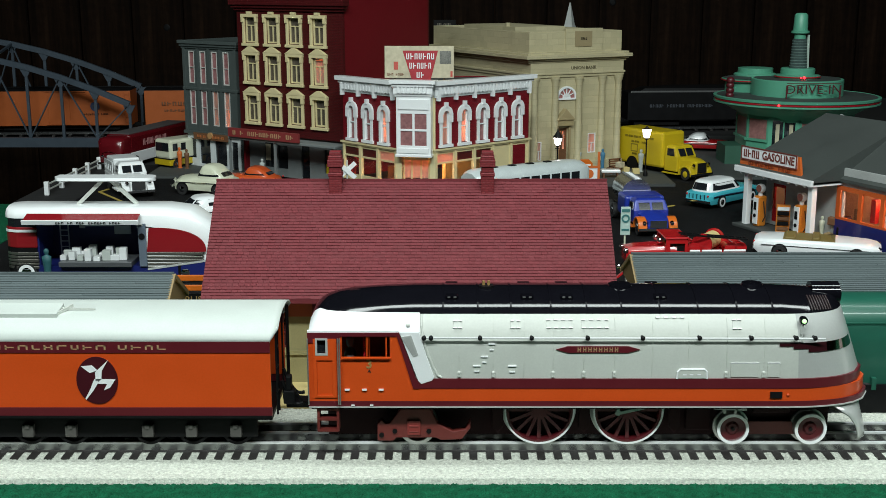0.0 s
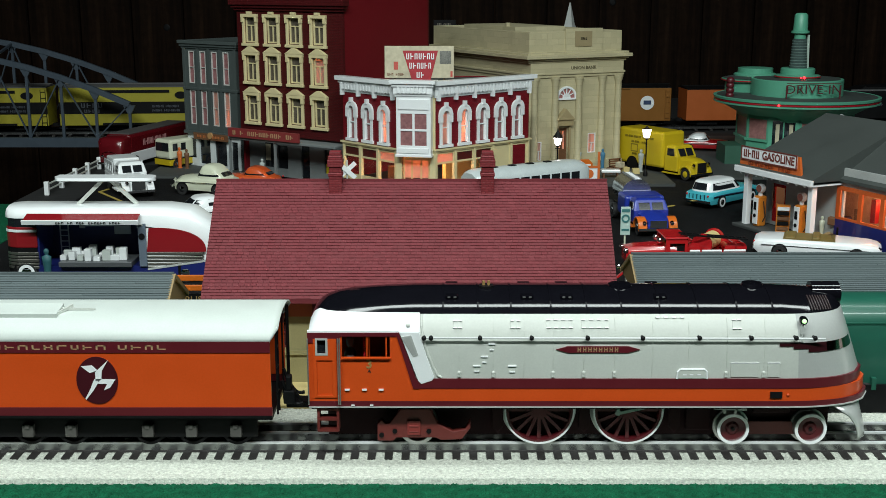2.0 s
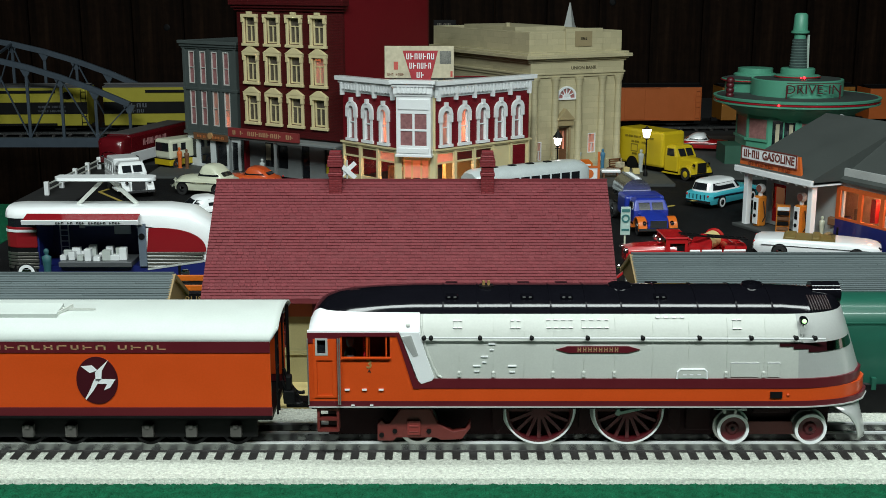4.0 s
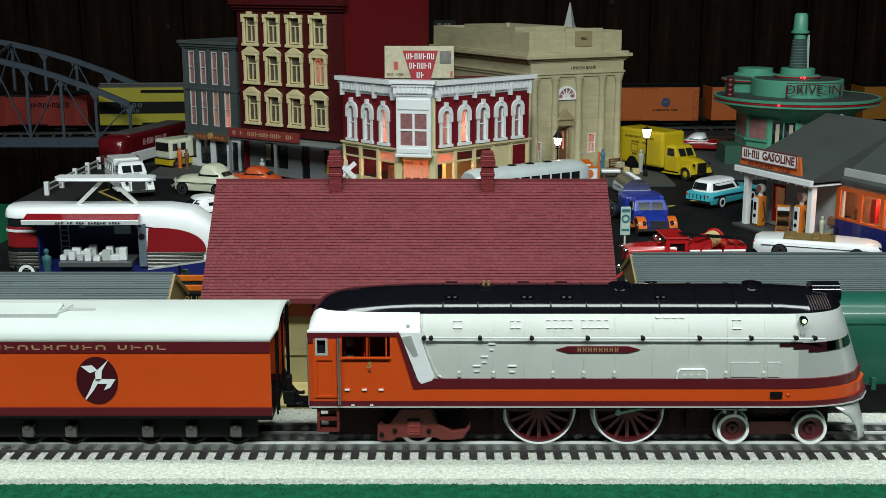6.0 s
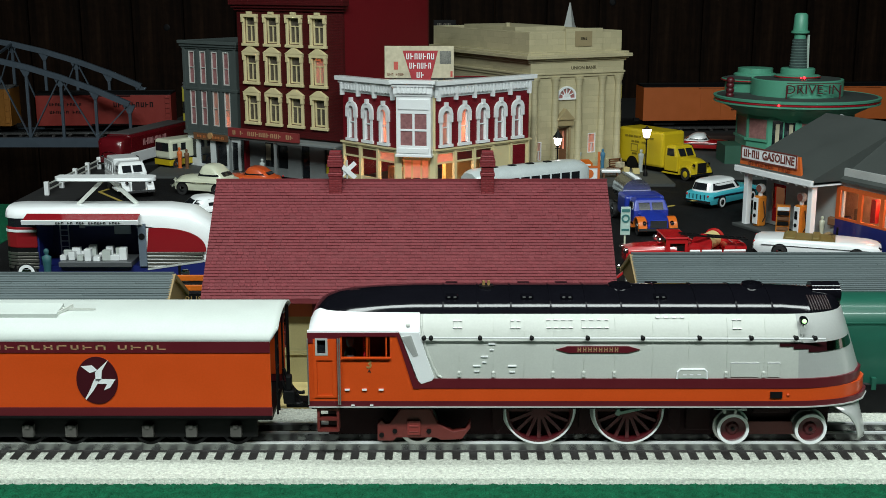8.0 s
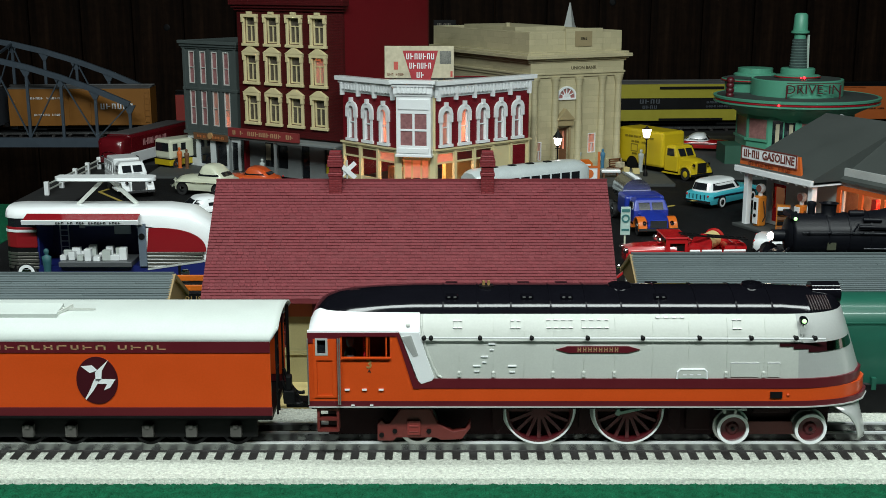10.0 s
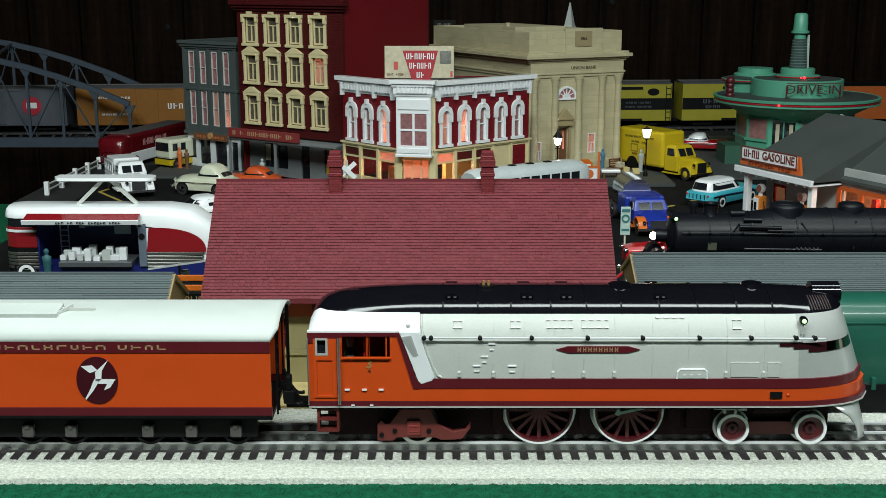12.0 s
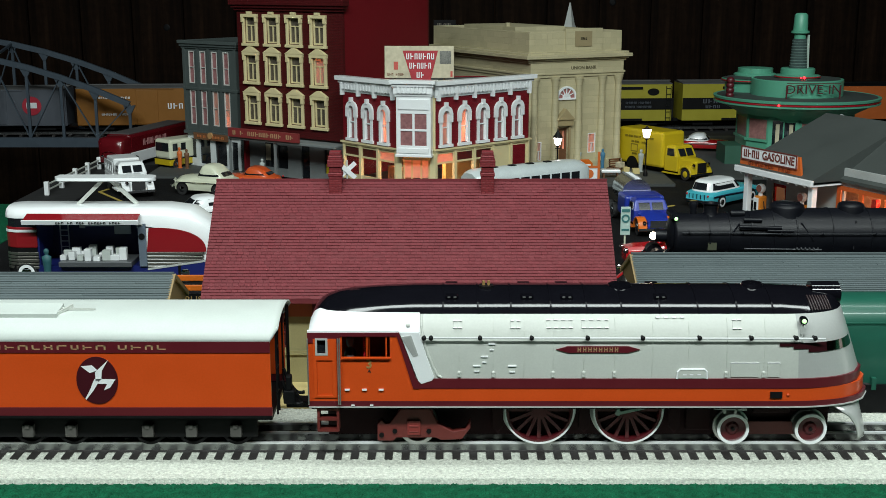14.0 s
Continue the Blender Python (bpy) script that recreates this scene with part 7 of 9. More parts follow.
# red fire engine with ladder and hose reel
fe = thing("fire_engine", "open red vintage fire engine with hose reel and white rails", "fire engine", pose(0.243, 0.482, 0, 0, 0, 183))
part("body", shell(B(), [(0.0, 0.018, 0.008, 0.02, 0.022, 0.016), (0.012, 0.017, 0.008, 0.023, 0.025, 0.015), (0.05, 0.012, 0.009, 0.021, 0.024, 0.009), (0.06, 0.011, 0.009, 0.02, 0.0225, 0.008)]), RED, fe, "red bonnet", smooth=45)
box_vehicle(fe, -0.062, 0.002, 0.04, 0.008, 0.018, RED, "bed", 0.001, "red bed")
part("cab", panel(B(), 0.022, 0.024, 0.001, [(0.003, 0.02, 0.018, 0.029)], 0.0, 0.01, -0.0195), RED, fe)
part("cab", panel(B(), 0.022, 0.024, 0.001, [(0.003, 0.02, 0.018, 0.029)], 0.0, 0.01, 0.0185), RED, fe)
part("cab_roof", bx(B(), -0.001, 0.023, -0.0205, 0.0205, 0.033, 0.0355), RED, fe, bevel=0.001)
part("seat", bx(B(), 0.001, 0.01, -0.017, 0.017, 0.018, 0.026), DARK, fe)
part("hose_reel", cy(B(), (-0.034, -0.011, 0.027), (-0.018, 0.011, 0.027), 0.0085, n=20), SAND, fe, "tan hose reel", smooth=40)
for x, y in ((-0.036, -0.013), (-0.016, 0.013)):
    part("reel_flange", cy(B(), (x - 0.0006, y - 0.0008, 0.027), (x + 0.0006, y + 0.0008, 0.027), 0.0105, n=20), RED, fe)
for x in (-0.008, -0.046, -0.056):
    part("red_drum", cy(B(), (x, -0.012, 0.022), (x, 0.012, 0.022), 0.0062, n=16), RED, fe, "red drum", smooth=40)
bm = B()
for s in (-1, 1):
    for x0, x1 in ((-0.058, -0.036), (-0.034, -0.014), (-0.012, -0.002)):
        cy(bm, (x0, s * 0.021, 0.0215), (x1, s * 0.021, 0.0215), 0.0012, n=8)
part("white_rail", bm, GLOSSWHITE, fe, "white side rails")
bm = B()
for y in (0.012, 0.02):
    bar(bm, (-0.06, y, 0.0325), (0.008, y, 0.0385), 0.0016)
for i in range(9):
    bar(bm, (-0.056 + i * 0.0072, 0.012, 0.0329 + i * 0.00062), (-0.056 + i * 0.0072, 0.02, 0.0329 + i * 0.00062), 0.001)
part("fire_ladder", bm, DARK, fe, "dark ladder")
part("lamp", ball(ball(B(), (0.026, -0.008, 0.03), 0.003, 10), (0.026, 0.008, 0.03), 0.003, 10), CHROME, fe, smooth=60)
part("front_lamp", ball(ball(B(), (0.06, -0.01, 0.02), 0.003, 10), (0.06, 0.01, 0.02), 0.003, 10), CHROME, fe, smooth=60)
for x in (-0.045, 0.045):
    for s in (-1, 1):
        tyre(fe, x, s * 0.019, 0.0095, 0.004, GLOSSWHITE, RED, s)

# white pickup
wt = thing("pickup_truck", "white vintage tow truck seen from the front", "truck", pose(-0.432, 0.915, 0, 0, 0, -62))
truck_cab(wt, -0.006, 0.043, GLOSSWHITE, hood=0.03, top=0.044, L=0.058)
box_vehicle(wt, -0.058, -0.008, 0.043, 0.01, 0.026, GLOSSWHITE, "bed", 0.002, "white bed")
for s in (-1, 1):
    part("stake_side", panel(B(), 0.048, 0.016, 0.0012, [(-0.055 + i * 0.0115, 0.029, -0.0465 + i * 0.0115, 0.0375) for i in range(4)], -0.057, 0.026, s * 0.0205 - 0.0006), GLOSSWHITE, wt, "white stake side")
part("load_cover", bx(B(), -0.055, -0.012, -0.018, 0.018, 0.03, 0.046), GLOSSWHITE, wt, "white load box", bevel=0.002)
for s in (-1, 1):
    tyre(wt, -0.04, s * 0.019, 0.0092, 0.005, None, None, s)

# silver blue bus behind the station
sb = thing("coach_bus", "pale silver-blue coach with dark windows before the store", "bus", pose(0.108, 0.816, 0, 0, 0, 33) @ Matrix.Diagonal((0.95, 0.97, 1.1, 1)))
rings = []
for x, k in ((-0.095, 0.8), (-0.09, 0.95), (-0.08, 1), (0.075, 1), (0.088, 0.95), (0.095, 0.78)):
    rings.append([(x, -0.0225 * k, 0.008), (x, -0.0225 * k, 0.04), (x, -0.018 * k, 0.046 * (0.6 + 0.4 * k)), (x, -0.008 * k, 0.0495 * (0.6 + 0.4 * k)), (x, 0.008 * k, 0.0495 * (0.6 + 0.4 * k)), (x, 0.018 * k, 0.046 * (0.6 + 0.4 * k)), (x, 0.0225 * k, 0.04), (x, 0.0225 * k, 0.008)])
part("body", loft(B(), rings), mat("pale_silver_blue", (0.68, 0.75, 0.75), 0.3, 0.2, coat=0.3), sb, "pale rounded body", smooth=50)
for s in (-1, 1):
    for i in range(9):
        part("window", bx(B(), -0.078 + i * 0.0172, -0.064 + i * 0.0172, s * 0.0226 - 0.0003, s * 0.0226 + 0.0003, 0.026, 0.0385), DKGLASS, sb)
    for x in (-0.06, 0.06):
        tyre(sb, x, s * 0.0205, 0.0092, 0.004, None, None, s)
for i in range(4):
    part("roof_vent", bx(B(), -0.06 + i * 0.03, -0.05 + i * 0.03, -0.004, 0.004, 0.0494, 0.0508), DARK, sb, bevel=0.0006)
part("windscreen", bx(B(), 0.0885, 0.0945, -0.017, 0.017, 0.027, 0.0395), DKGLASS, sb)

# red and white streamlined trailer truck
rt = thing("trailer_truck", "dark red and white streamlined trailer truck", "truck", pose(-0.489, 1.215, 0, 0, 0, -106) @ Matrix.Diagonal((1, 1, 0.92, 1)))
part("trailer", bx(B(), -0.12, 0.075, -0.022, 0.022, 0.02, 0.055), mat("dark_red_gloss", (0.12, 0.005, 0.009), 0.25, coat=0.5), rt, "dark red upper body", bevel=0.005)
part("lower_body", bx(B(), -0.12, 0.075, -0.0226, 0.0226, 0.006, 0.0245), GLOSSWHITE, rt, "white lower body", bevel=0.001)
part("trailer_roof", bx(B(), -0.115, 0.07, -0.018, 0.018, 0.0545, 0.0565), mat("dull_grey_roof", (0.08, 0.075, 0.075), 0.5), rt, "grey roof", bevel=0.001)
part("nose", loft(B(), [[(x, -0.022 * k, z0), (x, -0.022 * k, z1), (x, -0.012 * k, z1 + 0.003), (x, 0.012 * k, z1 + 0.003), (x, 0.022 * k, z1), (x, 0.022 * k, z0)] for x, k, z0, z1 in ((0.072, 1, 0.006, 0.051), (0.09, 1, 0.006, 0.05), (0.098, 0.9, 0.008, 0.046), (0.101, 0.7, 0.012, 0.036))]), bpy.data.materials["dark_red_gloss"], rt, "rounded red nose", smooth=50)
part("windscreen", loft(B(), [[(0.0955, -0.019, 0.034), (0.0955, 0.019, 0.034), (0.1005, 0.016, 0.034), (0.1005, -0.016, 0.034)], [(0.0945, -0.019, 0.044), (0.0945, 0.019, 0.044), (0.0985, 0.016, 0.044), (0.0985, -0.016, 0.044)]]), SILVER, rt, "pale windscreen")
for s in (-1, 1):
    letter_bars((9,), 0.075, 0.011, mat("faded_script", (0.42, 0.2, 0.2), 0.5) if s < 0 else bpy.data.materials["faded_script"], rt, pose(0.0, s * 0.0224, 0.038), label="pale script bars")
    part("headlight", ball(B(), (0.1, s * 0.012, 0.022), 0.0026, 10), CHROME, rt)
    part("nose_trim", bar(B(), (0.1015, s * 0.001, 0.03), (0.1005, s * 0.013, 0.026), 0.001), CHROME, rt)
    for x in (-0.08, -0.06, 0.06):
        tyre(rt, x, s * 0.0205, 0.0092, 0.005, None, None, s)
part("bumper", bar(B(), (0.102, -0.02, 0.01), (0.102, 0.02, 0.01), 0.0016, 0.003), CHROME, rt)

# cream and yellow milk van
mv = thing("milk_van", "cream and yellow vintage milk van beside the grey building", "van", pose(-0.421, 1.13, 0, 0, 0, -128))
part("body", bx(B(), -0.045, 0.02, -0.019, 0.019, 0.016, 0.047), IVORY, mv, "cream van body", bevel=0.004)
part("lower_body", bx(B(), -0.045, 0.021, -0.0193, 0.0193, 0.007, 0.017), YELLOW, mv, "yellow lower body", bevel=0.001)
part("belt_line", bx(B(), -0.0452, 0.0212, -0.0195, 0.0195, 0.0165, 0.018), DARK, mv)
part("windscreen", bx(B(), 0.0195, 0.0205, -0.015, 0.015, 0.029, 0.042), DKGLASS, mv)
bm = B()
for s in (-1, 1):
    for x in (-0.01, 0.006):
        bx(bm, x, x + 0.009, s * 0.0192 - 0.0003, s * 0.0192 + 0.0003, 0.03, 0.041)
part("window", bm, DKGLASS, mv)
for s in (-1, 1):
    for x in (-0.032, 0.008):
        tyre(mv, x, s * 0.0175, 0.0085, 0.004, None, None, s)

# display bus with an open side, awning and a raised light panel
db = thing("display_bus", "red, white and blue exhibition bus with one open side", "bus", pose(-0.318, 0.42, 0))
BRED = mat("bus_red_paint", (0.24, 0.009, 0.014), 0.25, grain=0.05, coat=0.5)
W2 = 0.052
BRONZED = mat("dull_ribbed_metal", (0.3, 0.28, 0.25), 0.3, 0.85, grain=0.1)
xs = [(-0.102, 0.72), (-0.098, 0.88), (-0.09, 1.0), (-0.02, 1.0), (0.05, 1.0), (0.075, 0.97), (0.093, 0.85), (0.103, 0.62), (0.107, 0.35)]


def bus_ring(x, k, z0, z1, y0=0.0):
    d = (1 - k) * 0.026
    return [(x, y0 + d, z0), (x, y0 + d, z1), (x, W2 - d, z1), (x, W2 - d, z0)]


rear = lambda x: 0.0 if x < 0.06 else (x - 0.06) ** 2 * 14
rings = []
for x, k in xs:
    d, dz = (1 - k) * 0.026, rear(x)
    rings.append([(x, d, (0.053 if x > 0.02 else 0.063) - dz), (x, d, 0.066 - dz), (x, d + 0.004, 0.0705 - dz), (x, d + 0.012, 0.0725 - dz), (x, W2 - d - 0.012, 0.0725 - dz), (x, W2 - d - 0.004, 0.0705 - dz), (x, W2 - d, 0.066 - dz), (x, W2 - d, (0.053 if x > 0.02 else 0.063) - dz)])
part("roof", loft(B(), rings), GLOSSWHITE, db, "white rounded roof", smooth=50)
# front cab
part("cab", loft(B(), [bus_ring(x, k, 0.034, 0.0545) for x, k in xs[:3]] + [bus_ring(-0.071, 1.0, 0.034, 0.0545)]), BRED, db, "red cab front", bevel=0.001)
part("cab_window", loft(B(), [bus_ring(x, k, 0.0535, 0.0645, 0.0003) for x, k in ((-0.099, 0.84), (-0.0905, 0.985), (-0.071, 1.0))]), DKGLASS, db, "dark cab window")
part("belt_strip", loft(B(), [bus_ring(x - 0.0003, k, 0.0495, 0.052, -0.0004) for x, k in xs[:3]] + [bus_ring(-0.071, 1.0, 0.0495, 0.052, -0.0004)]), GLOSSWHITE, db, "white belt strip")
for i in range(5):
    z = 0.0135 + i * 0.0034
    part("chrome_rib", loft(B(), [bus_ring(x - 0.0002, k, z, z + 0.0026, -0.0003) for x, k in xs[:3]] + [bus_ring(-0.0705, 1.0, z, z + 0.0026, -0.0003)]), BRONZED, db, "ribbed dull metal panel", bevel=0.0004)
    part("chrome_rib", bx(B(), 0.034, 0.088, -0.0003, 0.002, z, z + 0.0026), BRONZED, db, bevel=0.0004)
part("lower_front", loft(B(), [bus_ring(x, k * 0.99, 0.006, 0.034) for x, k in xs[:3]] + [bus_ring(-0.0715, 0.99, 0.006, 0.034)]), DARK, db)
# tail: red flank with a curved top under the white roof, blue skirt
part("tail_body", loft(B(), [bus_ring(x, k * 0.995, 0.006, 0.0535 - rear(x)) for x, k in ((0.034, 1.0), (0.05, 1.0), (0.075, 0.97), (0.093, 0.85), (0.103, 0.62), (0.107, 0.35))]), GLOSSWHITE, db, "white tail", smooth=40)
for y in (-0.0006, W2 - 0.0006):
    part("red_flank", prism(B(), [(0.034, 0.0305)] + [(0.046 + 0.045 * math.sin(radians(6 * i)), 0.0305 + 0.0235 * math.cos(radians(6 * i)) ** 0.8) for i in range(-2, 15)] + [(0.091, 0.0305)], y, y + 0.0012), BRED, db, "red curved flank")
    part("blue_skirt", prism(B(), [(0.0, 0.006), (0.095, 0.006), (0.098, 0.022), (0.034, 0.0125)], y - 0.0003, y + 0.0015), NAVY, db, "navy blue skirt")
    part("bright_trim", prism(B(), [(0.034, 0.0125), (0.098, 0.022), (0.098, 0.0237), (0.034, 0.0142)], y - 0.0006, y + 0.0015), SILVER, db)
# interior stage
part("stage_floor", bx(B(), -0.0715, 0.034, 0.0, 0.05, 0.006, 0.0165), NAVY, db, "navy stage floor")
part("stage_back", bx(B(), -0.0715, 0.034, 0.044, 0.0475, 0.0165, 0.056), mat("deep_navy_interior", (0.007, 0.012, 0.085), 0.5), db, "deep navy back panel")
part("stage_side", bx(B(), -0.0715, -0.0695, 0.002, 0.044, 0.0165, 0.056), NAVY, db)
part("stage_side", bx(B(), 0.0322, 0.034, 0.0, 0.044, 0.0165, 0.056), mat("grey_blue_panel", (0.12, 0.15, 0.19), 0.4), db)
part("side_panel", bx(B(), 0.0268, 0.034, -0.0022, 0.001, 0.0165, 0.058), bpy.data.materials["grey_blue_panel"], db, "grey panel with round speaker")
part("speaker", cy(B(), (0.0302, -0.0032, 0.046), (0.0302, -0.002, 0.046), 0.003, n=16), DARK, db, "round black speaker")
LATT = mat("pale_blue_grey_plastic", (0.46, 0.53, 0.6), 0.5)
bm = B()
for x in (-0.06, -0.052):
    bx(bm, x, x + 0.001, 0.034, 0.035, 0.0165, 0.055)
for i in range(6):
    bx(bm, -0.06, -0.051, 0.034, 0.035, 0.022 + i * 0.0055, 0.0228 + i * 0.0055)
part("lattice", bm, LATT, db, "pale lattice stand")
part("display_table", bx(B(), -0.05, 0.02, -0.006, 0.03, 0.0165, 0.0215), mat("grey_table", (0.07, 0.075, 0.08), 0.4), db, "dark grey display table", bevel=0.0006)
rnd = random.Random(8)
for i in range(15):
    x, y = -0.0475 + (i % 8) * 0.0083 + rnd.uniform(-0.001, 0.001), 0.004 + (i // 8) * 0.014 + rnd.uniform(-0.002, 0.002)
    a, b, h = rnd.uniform(0.0026, 0.0045), rnd.uniform(0.0025, 0.0045), rnd.uniform(0.004, 0.0125)
    part("model_block", bx(B(), x - a, x + a, y - b, y + b, 0.0215, 0.0215 + h), (GLOSSWHITE, GLOSSWHITE, WHITE)[i % 3], db, "white model block", bevel=0.0004)
for x, z, w, h in ((-0.04, 0.045, 0.005, 0.009), (-0.02, 0.047, 0.034, 0.0075), (0.0, 0.039, 0.016, 0.0085), (0.02, 0.045, 0.011, 0.01)):
    part("hanging_panel", bx(B(), x - w / 2, x + w / 2, 0.041, 0.0435, z, z + h), LATT, db)
# awning
aw = Matrix.Translation((0, -0.001, 0.0665)) @ Euler((radians(16), 0, 0)).to_matrix().to_4x4()
part("awning", bx(B(), -0.078, 0.03, -0.014, 0.0, 0.0, 0.0016), BRED, db, "red awning flap", at=aw)
part("awning_edge", bx(B(), -0.079, 0.031, -0.0155, -0.0138, -0.0024, 0.0018), GLOSSWHITE, db, "white awning edge", at=aw)
letter_bars((3, 2, 3, 6, 4), 0.062, 0.002, DARK, db, aw @ pose(-0.016, -0.0157, -0.0004), label="dark letter bars")
part("awning_strut", bar(B(), (0.026, -0.012, 0.0622), (0.032, 0.0, 0.056), 0.0012), GREY, db)
# raised light panel
bm = B()
rings = []
for x, k in ((-0.05, 0.25), (-0.048, 0.7), (-0.044, 1.0), (0.04, 1.0), (0.045, 0.7), (0.047, 0.25)):
    rings.append([(x, -0.012 * k, 0.0), (x, -0.011 * k, 0.0026), (x, 0.011 * k, 0.0026), (x, 0.012 * k, 0.0), (x, 0.008 * k, -0.0015), (x, -0.008 * k, -0.0015)])
part("light_panel", loft(bm, rings), GLOSSWHITE, db, "white raised light panel", smooth=40, at=pose(-0.008, 0.028, 0.0965))
for s in (-1, 1):
    part("panel_arm", bar(B(), (-0.008 + s * 0.003, 0.026, 0.0965), (-0.008 + s * 0.029, 0.026, 0.072), 0.0034, 0.0034), GREY, db, "pale grey folding arm")
for s, y in ((-1, 0.0015), (1, W2 - 0.0015)):
    tyre(db, -0.083, y, 0.0098, 0.004, GLOSSWHITE, None, s)
    tyre(db, 0.07, y, 0.0098, 0.004, GLOSSWHITE, None, s)
    part("wheel_arch", lathe(B(), [(0, -0.0008), (0.0128, -0.0008), (0.0128, 0.0008), (0, 0.0008)], (-0.083, y, 0.0105), 24, "y"), DARK, db)

# dark green van on the platform side beyond the locomotive's nose
gv = thing("green_van", "dark green van body with rounded roof parked by the platform", "van", pose(0.36, 0.09, 0))
rings = []
for x, k in ((-0.125, 0.55), (-0.121, 0.8), (-0.112, 0.96), (-0.09, 1.0), (0.1, 1.0)):
    rings.append([(x, -0.022 * k, 0.022), (x, -0.0225 * k, 0.05), (x, -0.0225 * k, 0.06 + 0.006 * k), (x, -0.017 * k, 0.066 + 0.0085 * k), (x, -0.008 * k, 0.067 + 0.0105 * k), (x, 0.008 * k, 0.067 + 0.0105 * k), (x, 0.017 * k, 0.066 + 0.0085 * k), (x, 0.0225 * k, 0.06 + 0.006 * k), (x, 0.0225 * k, 0.05), (x, 0.022 * k, 0.022)])
part("body", loft(B(), rings), VGREEN, gv, "dark green body", smooth=50)
part("roof_bead", bx(B(), -0.11, 0.1, -0.0232, -0.022, 0.0635, 0.0648), VGREEN, gv)
# Skirt runs down over the wheels; its black also gives the shade below.
part("skirt", bx(B(), -0.118, 0.1, -0.0246, 0.0246, 0.003, 0.022), DARK, gv, "black skirt with the shade beneath drawn in")
for i in range(8):
    part("skirt_rib", bx(B(), -0.1 + i * 0.012, -0.097 + i * 0.012, -0.0254, -0.0215, 0.019, 0.027), VGREEN, gv)
for x in (-0.08, 0.07):
    for s in (-1, 1):
        tyre(gv, x, s * 0.0215, 0.0115, 0.005, None, DARK, s)

# ---- street furniture ----
def street_lamp(x, y, h, lantern, label):
    c = thing("street_lamp", label, "street lamp", pose(x, y, 0.004))
    part("base", lathe(B(), [(0.0035, 0), (0.0035, 0.004), (0.002, 0.008), (0.0012, 0.01), (0, 0.01)], n=12), DARK, c, smooth=40)
    part("pole", cy(B(), (0, 0, 0.008), (0, 0, h - 0.014), 0.0011, 0.0009, 10), DARK, c)
    if lantern:
        part("lantern_glass", lathe(B(), [(0.002, h - 0.0135), (0.004, h - 0.012), (0.0062, h - 0.003), (0.0062, h - 0.002), (0, h - 0.002)], n=6), LAMPGLOW, c, "glowing lantern")
        part("lantern_cap", lathe(B(), [(0.0072, h - 0.002), (0.0065, h), (0.003, h + 0.005), (0.0012, h + 0.008), (0.0006, h + 0.013), (0, h + 0.013)], n=6), DARK, c, "black lantern cap")
        bm = B()
        for i in range(6):
            a = math.pi / 3 * i
            bar(bm, (0.0041 * math.cos(a), 0.0041 * math.sin(a), h - 0.0125), (0.0064 * math.cos(a), 0.0064 * math.sin(a), h - 0.002), 0.0006)
        part("lantern_frame", bm, DARK, c)
        part("crossarm", bar(B(), (-0.004, 0, h - 0.018), (0.004, 0, h - 0.018), 0.001), DARK, c)
    else:
        part("globe", lathe(B(), [(0.002, h - 0.0135), (0.0045, h - 0.012), (0.0062, h - 0.004), (0.0066, h - 0.0005), (0.004, h), (0, h)], n=16), LAMPGLOW, c, "glowing globe", smooth=50)
        part("cap", lathe(B(), [(0.0068, h - 0.0003), (0.003, h + 0.0012), (0.0008, h + 0.004), (0, h + 0.004)], n=12), DARK, c)
    part("collar", lathe(B(), [(0, h - 0.016), (0.002, h - 0.016), (0.0028, h - 0.0135), (0, h - 0.0132)], n=10), DARK, c)
    return c


street_lamp(0.2985, 1.028, 0.07, False, "black street lamp with a lit white globe")
street_lamp(0.1675, 1.02, 0.06, True, "black lantern street lamp, lit, before the bank")
bulb("street_lamp_bulb", (0.2985, 1.02, 0.086), 0.006, (1.0, 0.85, 0.65))

fn = thing("fence", "white post-and-rail fence beside the parking place", "fence")
pts = [(-0.541, 0.897), (-0.5395, 0.955), (-0.538, 1.013), (-0.537, 1.07), (-0.5355, 1.125)]
for p in pts:
    part("post", bx(B(), p[0] - 0.003, p[0] + 0.003, p[1] - 0.003, p[1] + 0.003, -0.001, 0.018), GLOSSWHITE, fn, bevel=0.0006)
for p, q in zip(pts, pts[1:]):
    for z in (0.006, 0.0135):
        part("rail", bar(B(), (*p, z), (*q, z), 0.0022, 0.0016), GREY, fn)

cb = thing("crossbuck", "white railway crossbuck sign on a grey post", "sign", pose(-0.119, 0.76, 0))
part("post", cy(B(), (0, 0.001, 0), (0, 0.001, 0.068), 0.0011, n=8), GREY, cb)
for s in (-1, 1):
    part("board", bx(B(), -0.014, 0.014, -0.0006, 0.0006, -0.0028, 0.0028), GLOSSWHITE, cb, "white crossed board", at=pose(0, -0.0014 - 0.0007 * s, 0.0555, 0, s * 42, 0))

bs = thing("road_sign", "pale green framed road sign on a cream post", "sign", pose(0.1921, 0.533, 0))
part("post", cy(B(), (0, 0, 0), (0, 0, 0.05), 0.001, n=8), IVORY, bs)
part("sign_plate", bx(B(), -0.0052, 0.0052, -0.0016, -0.0006, 0.0225, 0.053), mat("pale_green_plate", (0.42, 0.55, 0.5), 0.4), bs, "pale green plate", bevel=0.0008)
part("sign_ring", lathe(B(), [(0.0026, -0.0022), (0.0044, -0.0022), (0.0044, -0.0014), (0.0026, -0.0014), (0.0026, -0.0022)], (0, 0, 0.0405), 20, "y"), mat("teal_ink", (0.04, 0.16, 0.16), 0.5), bs, "teal ring")
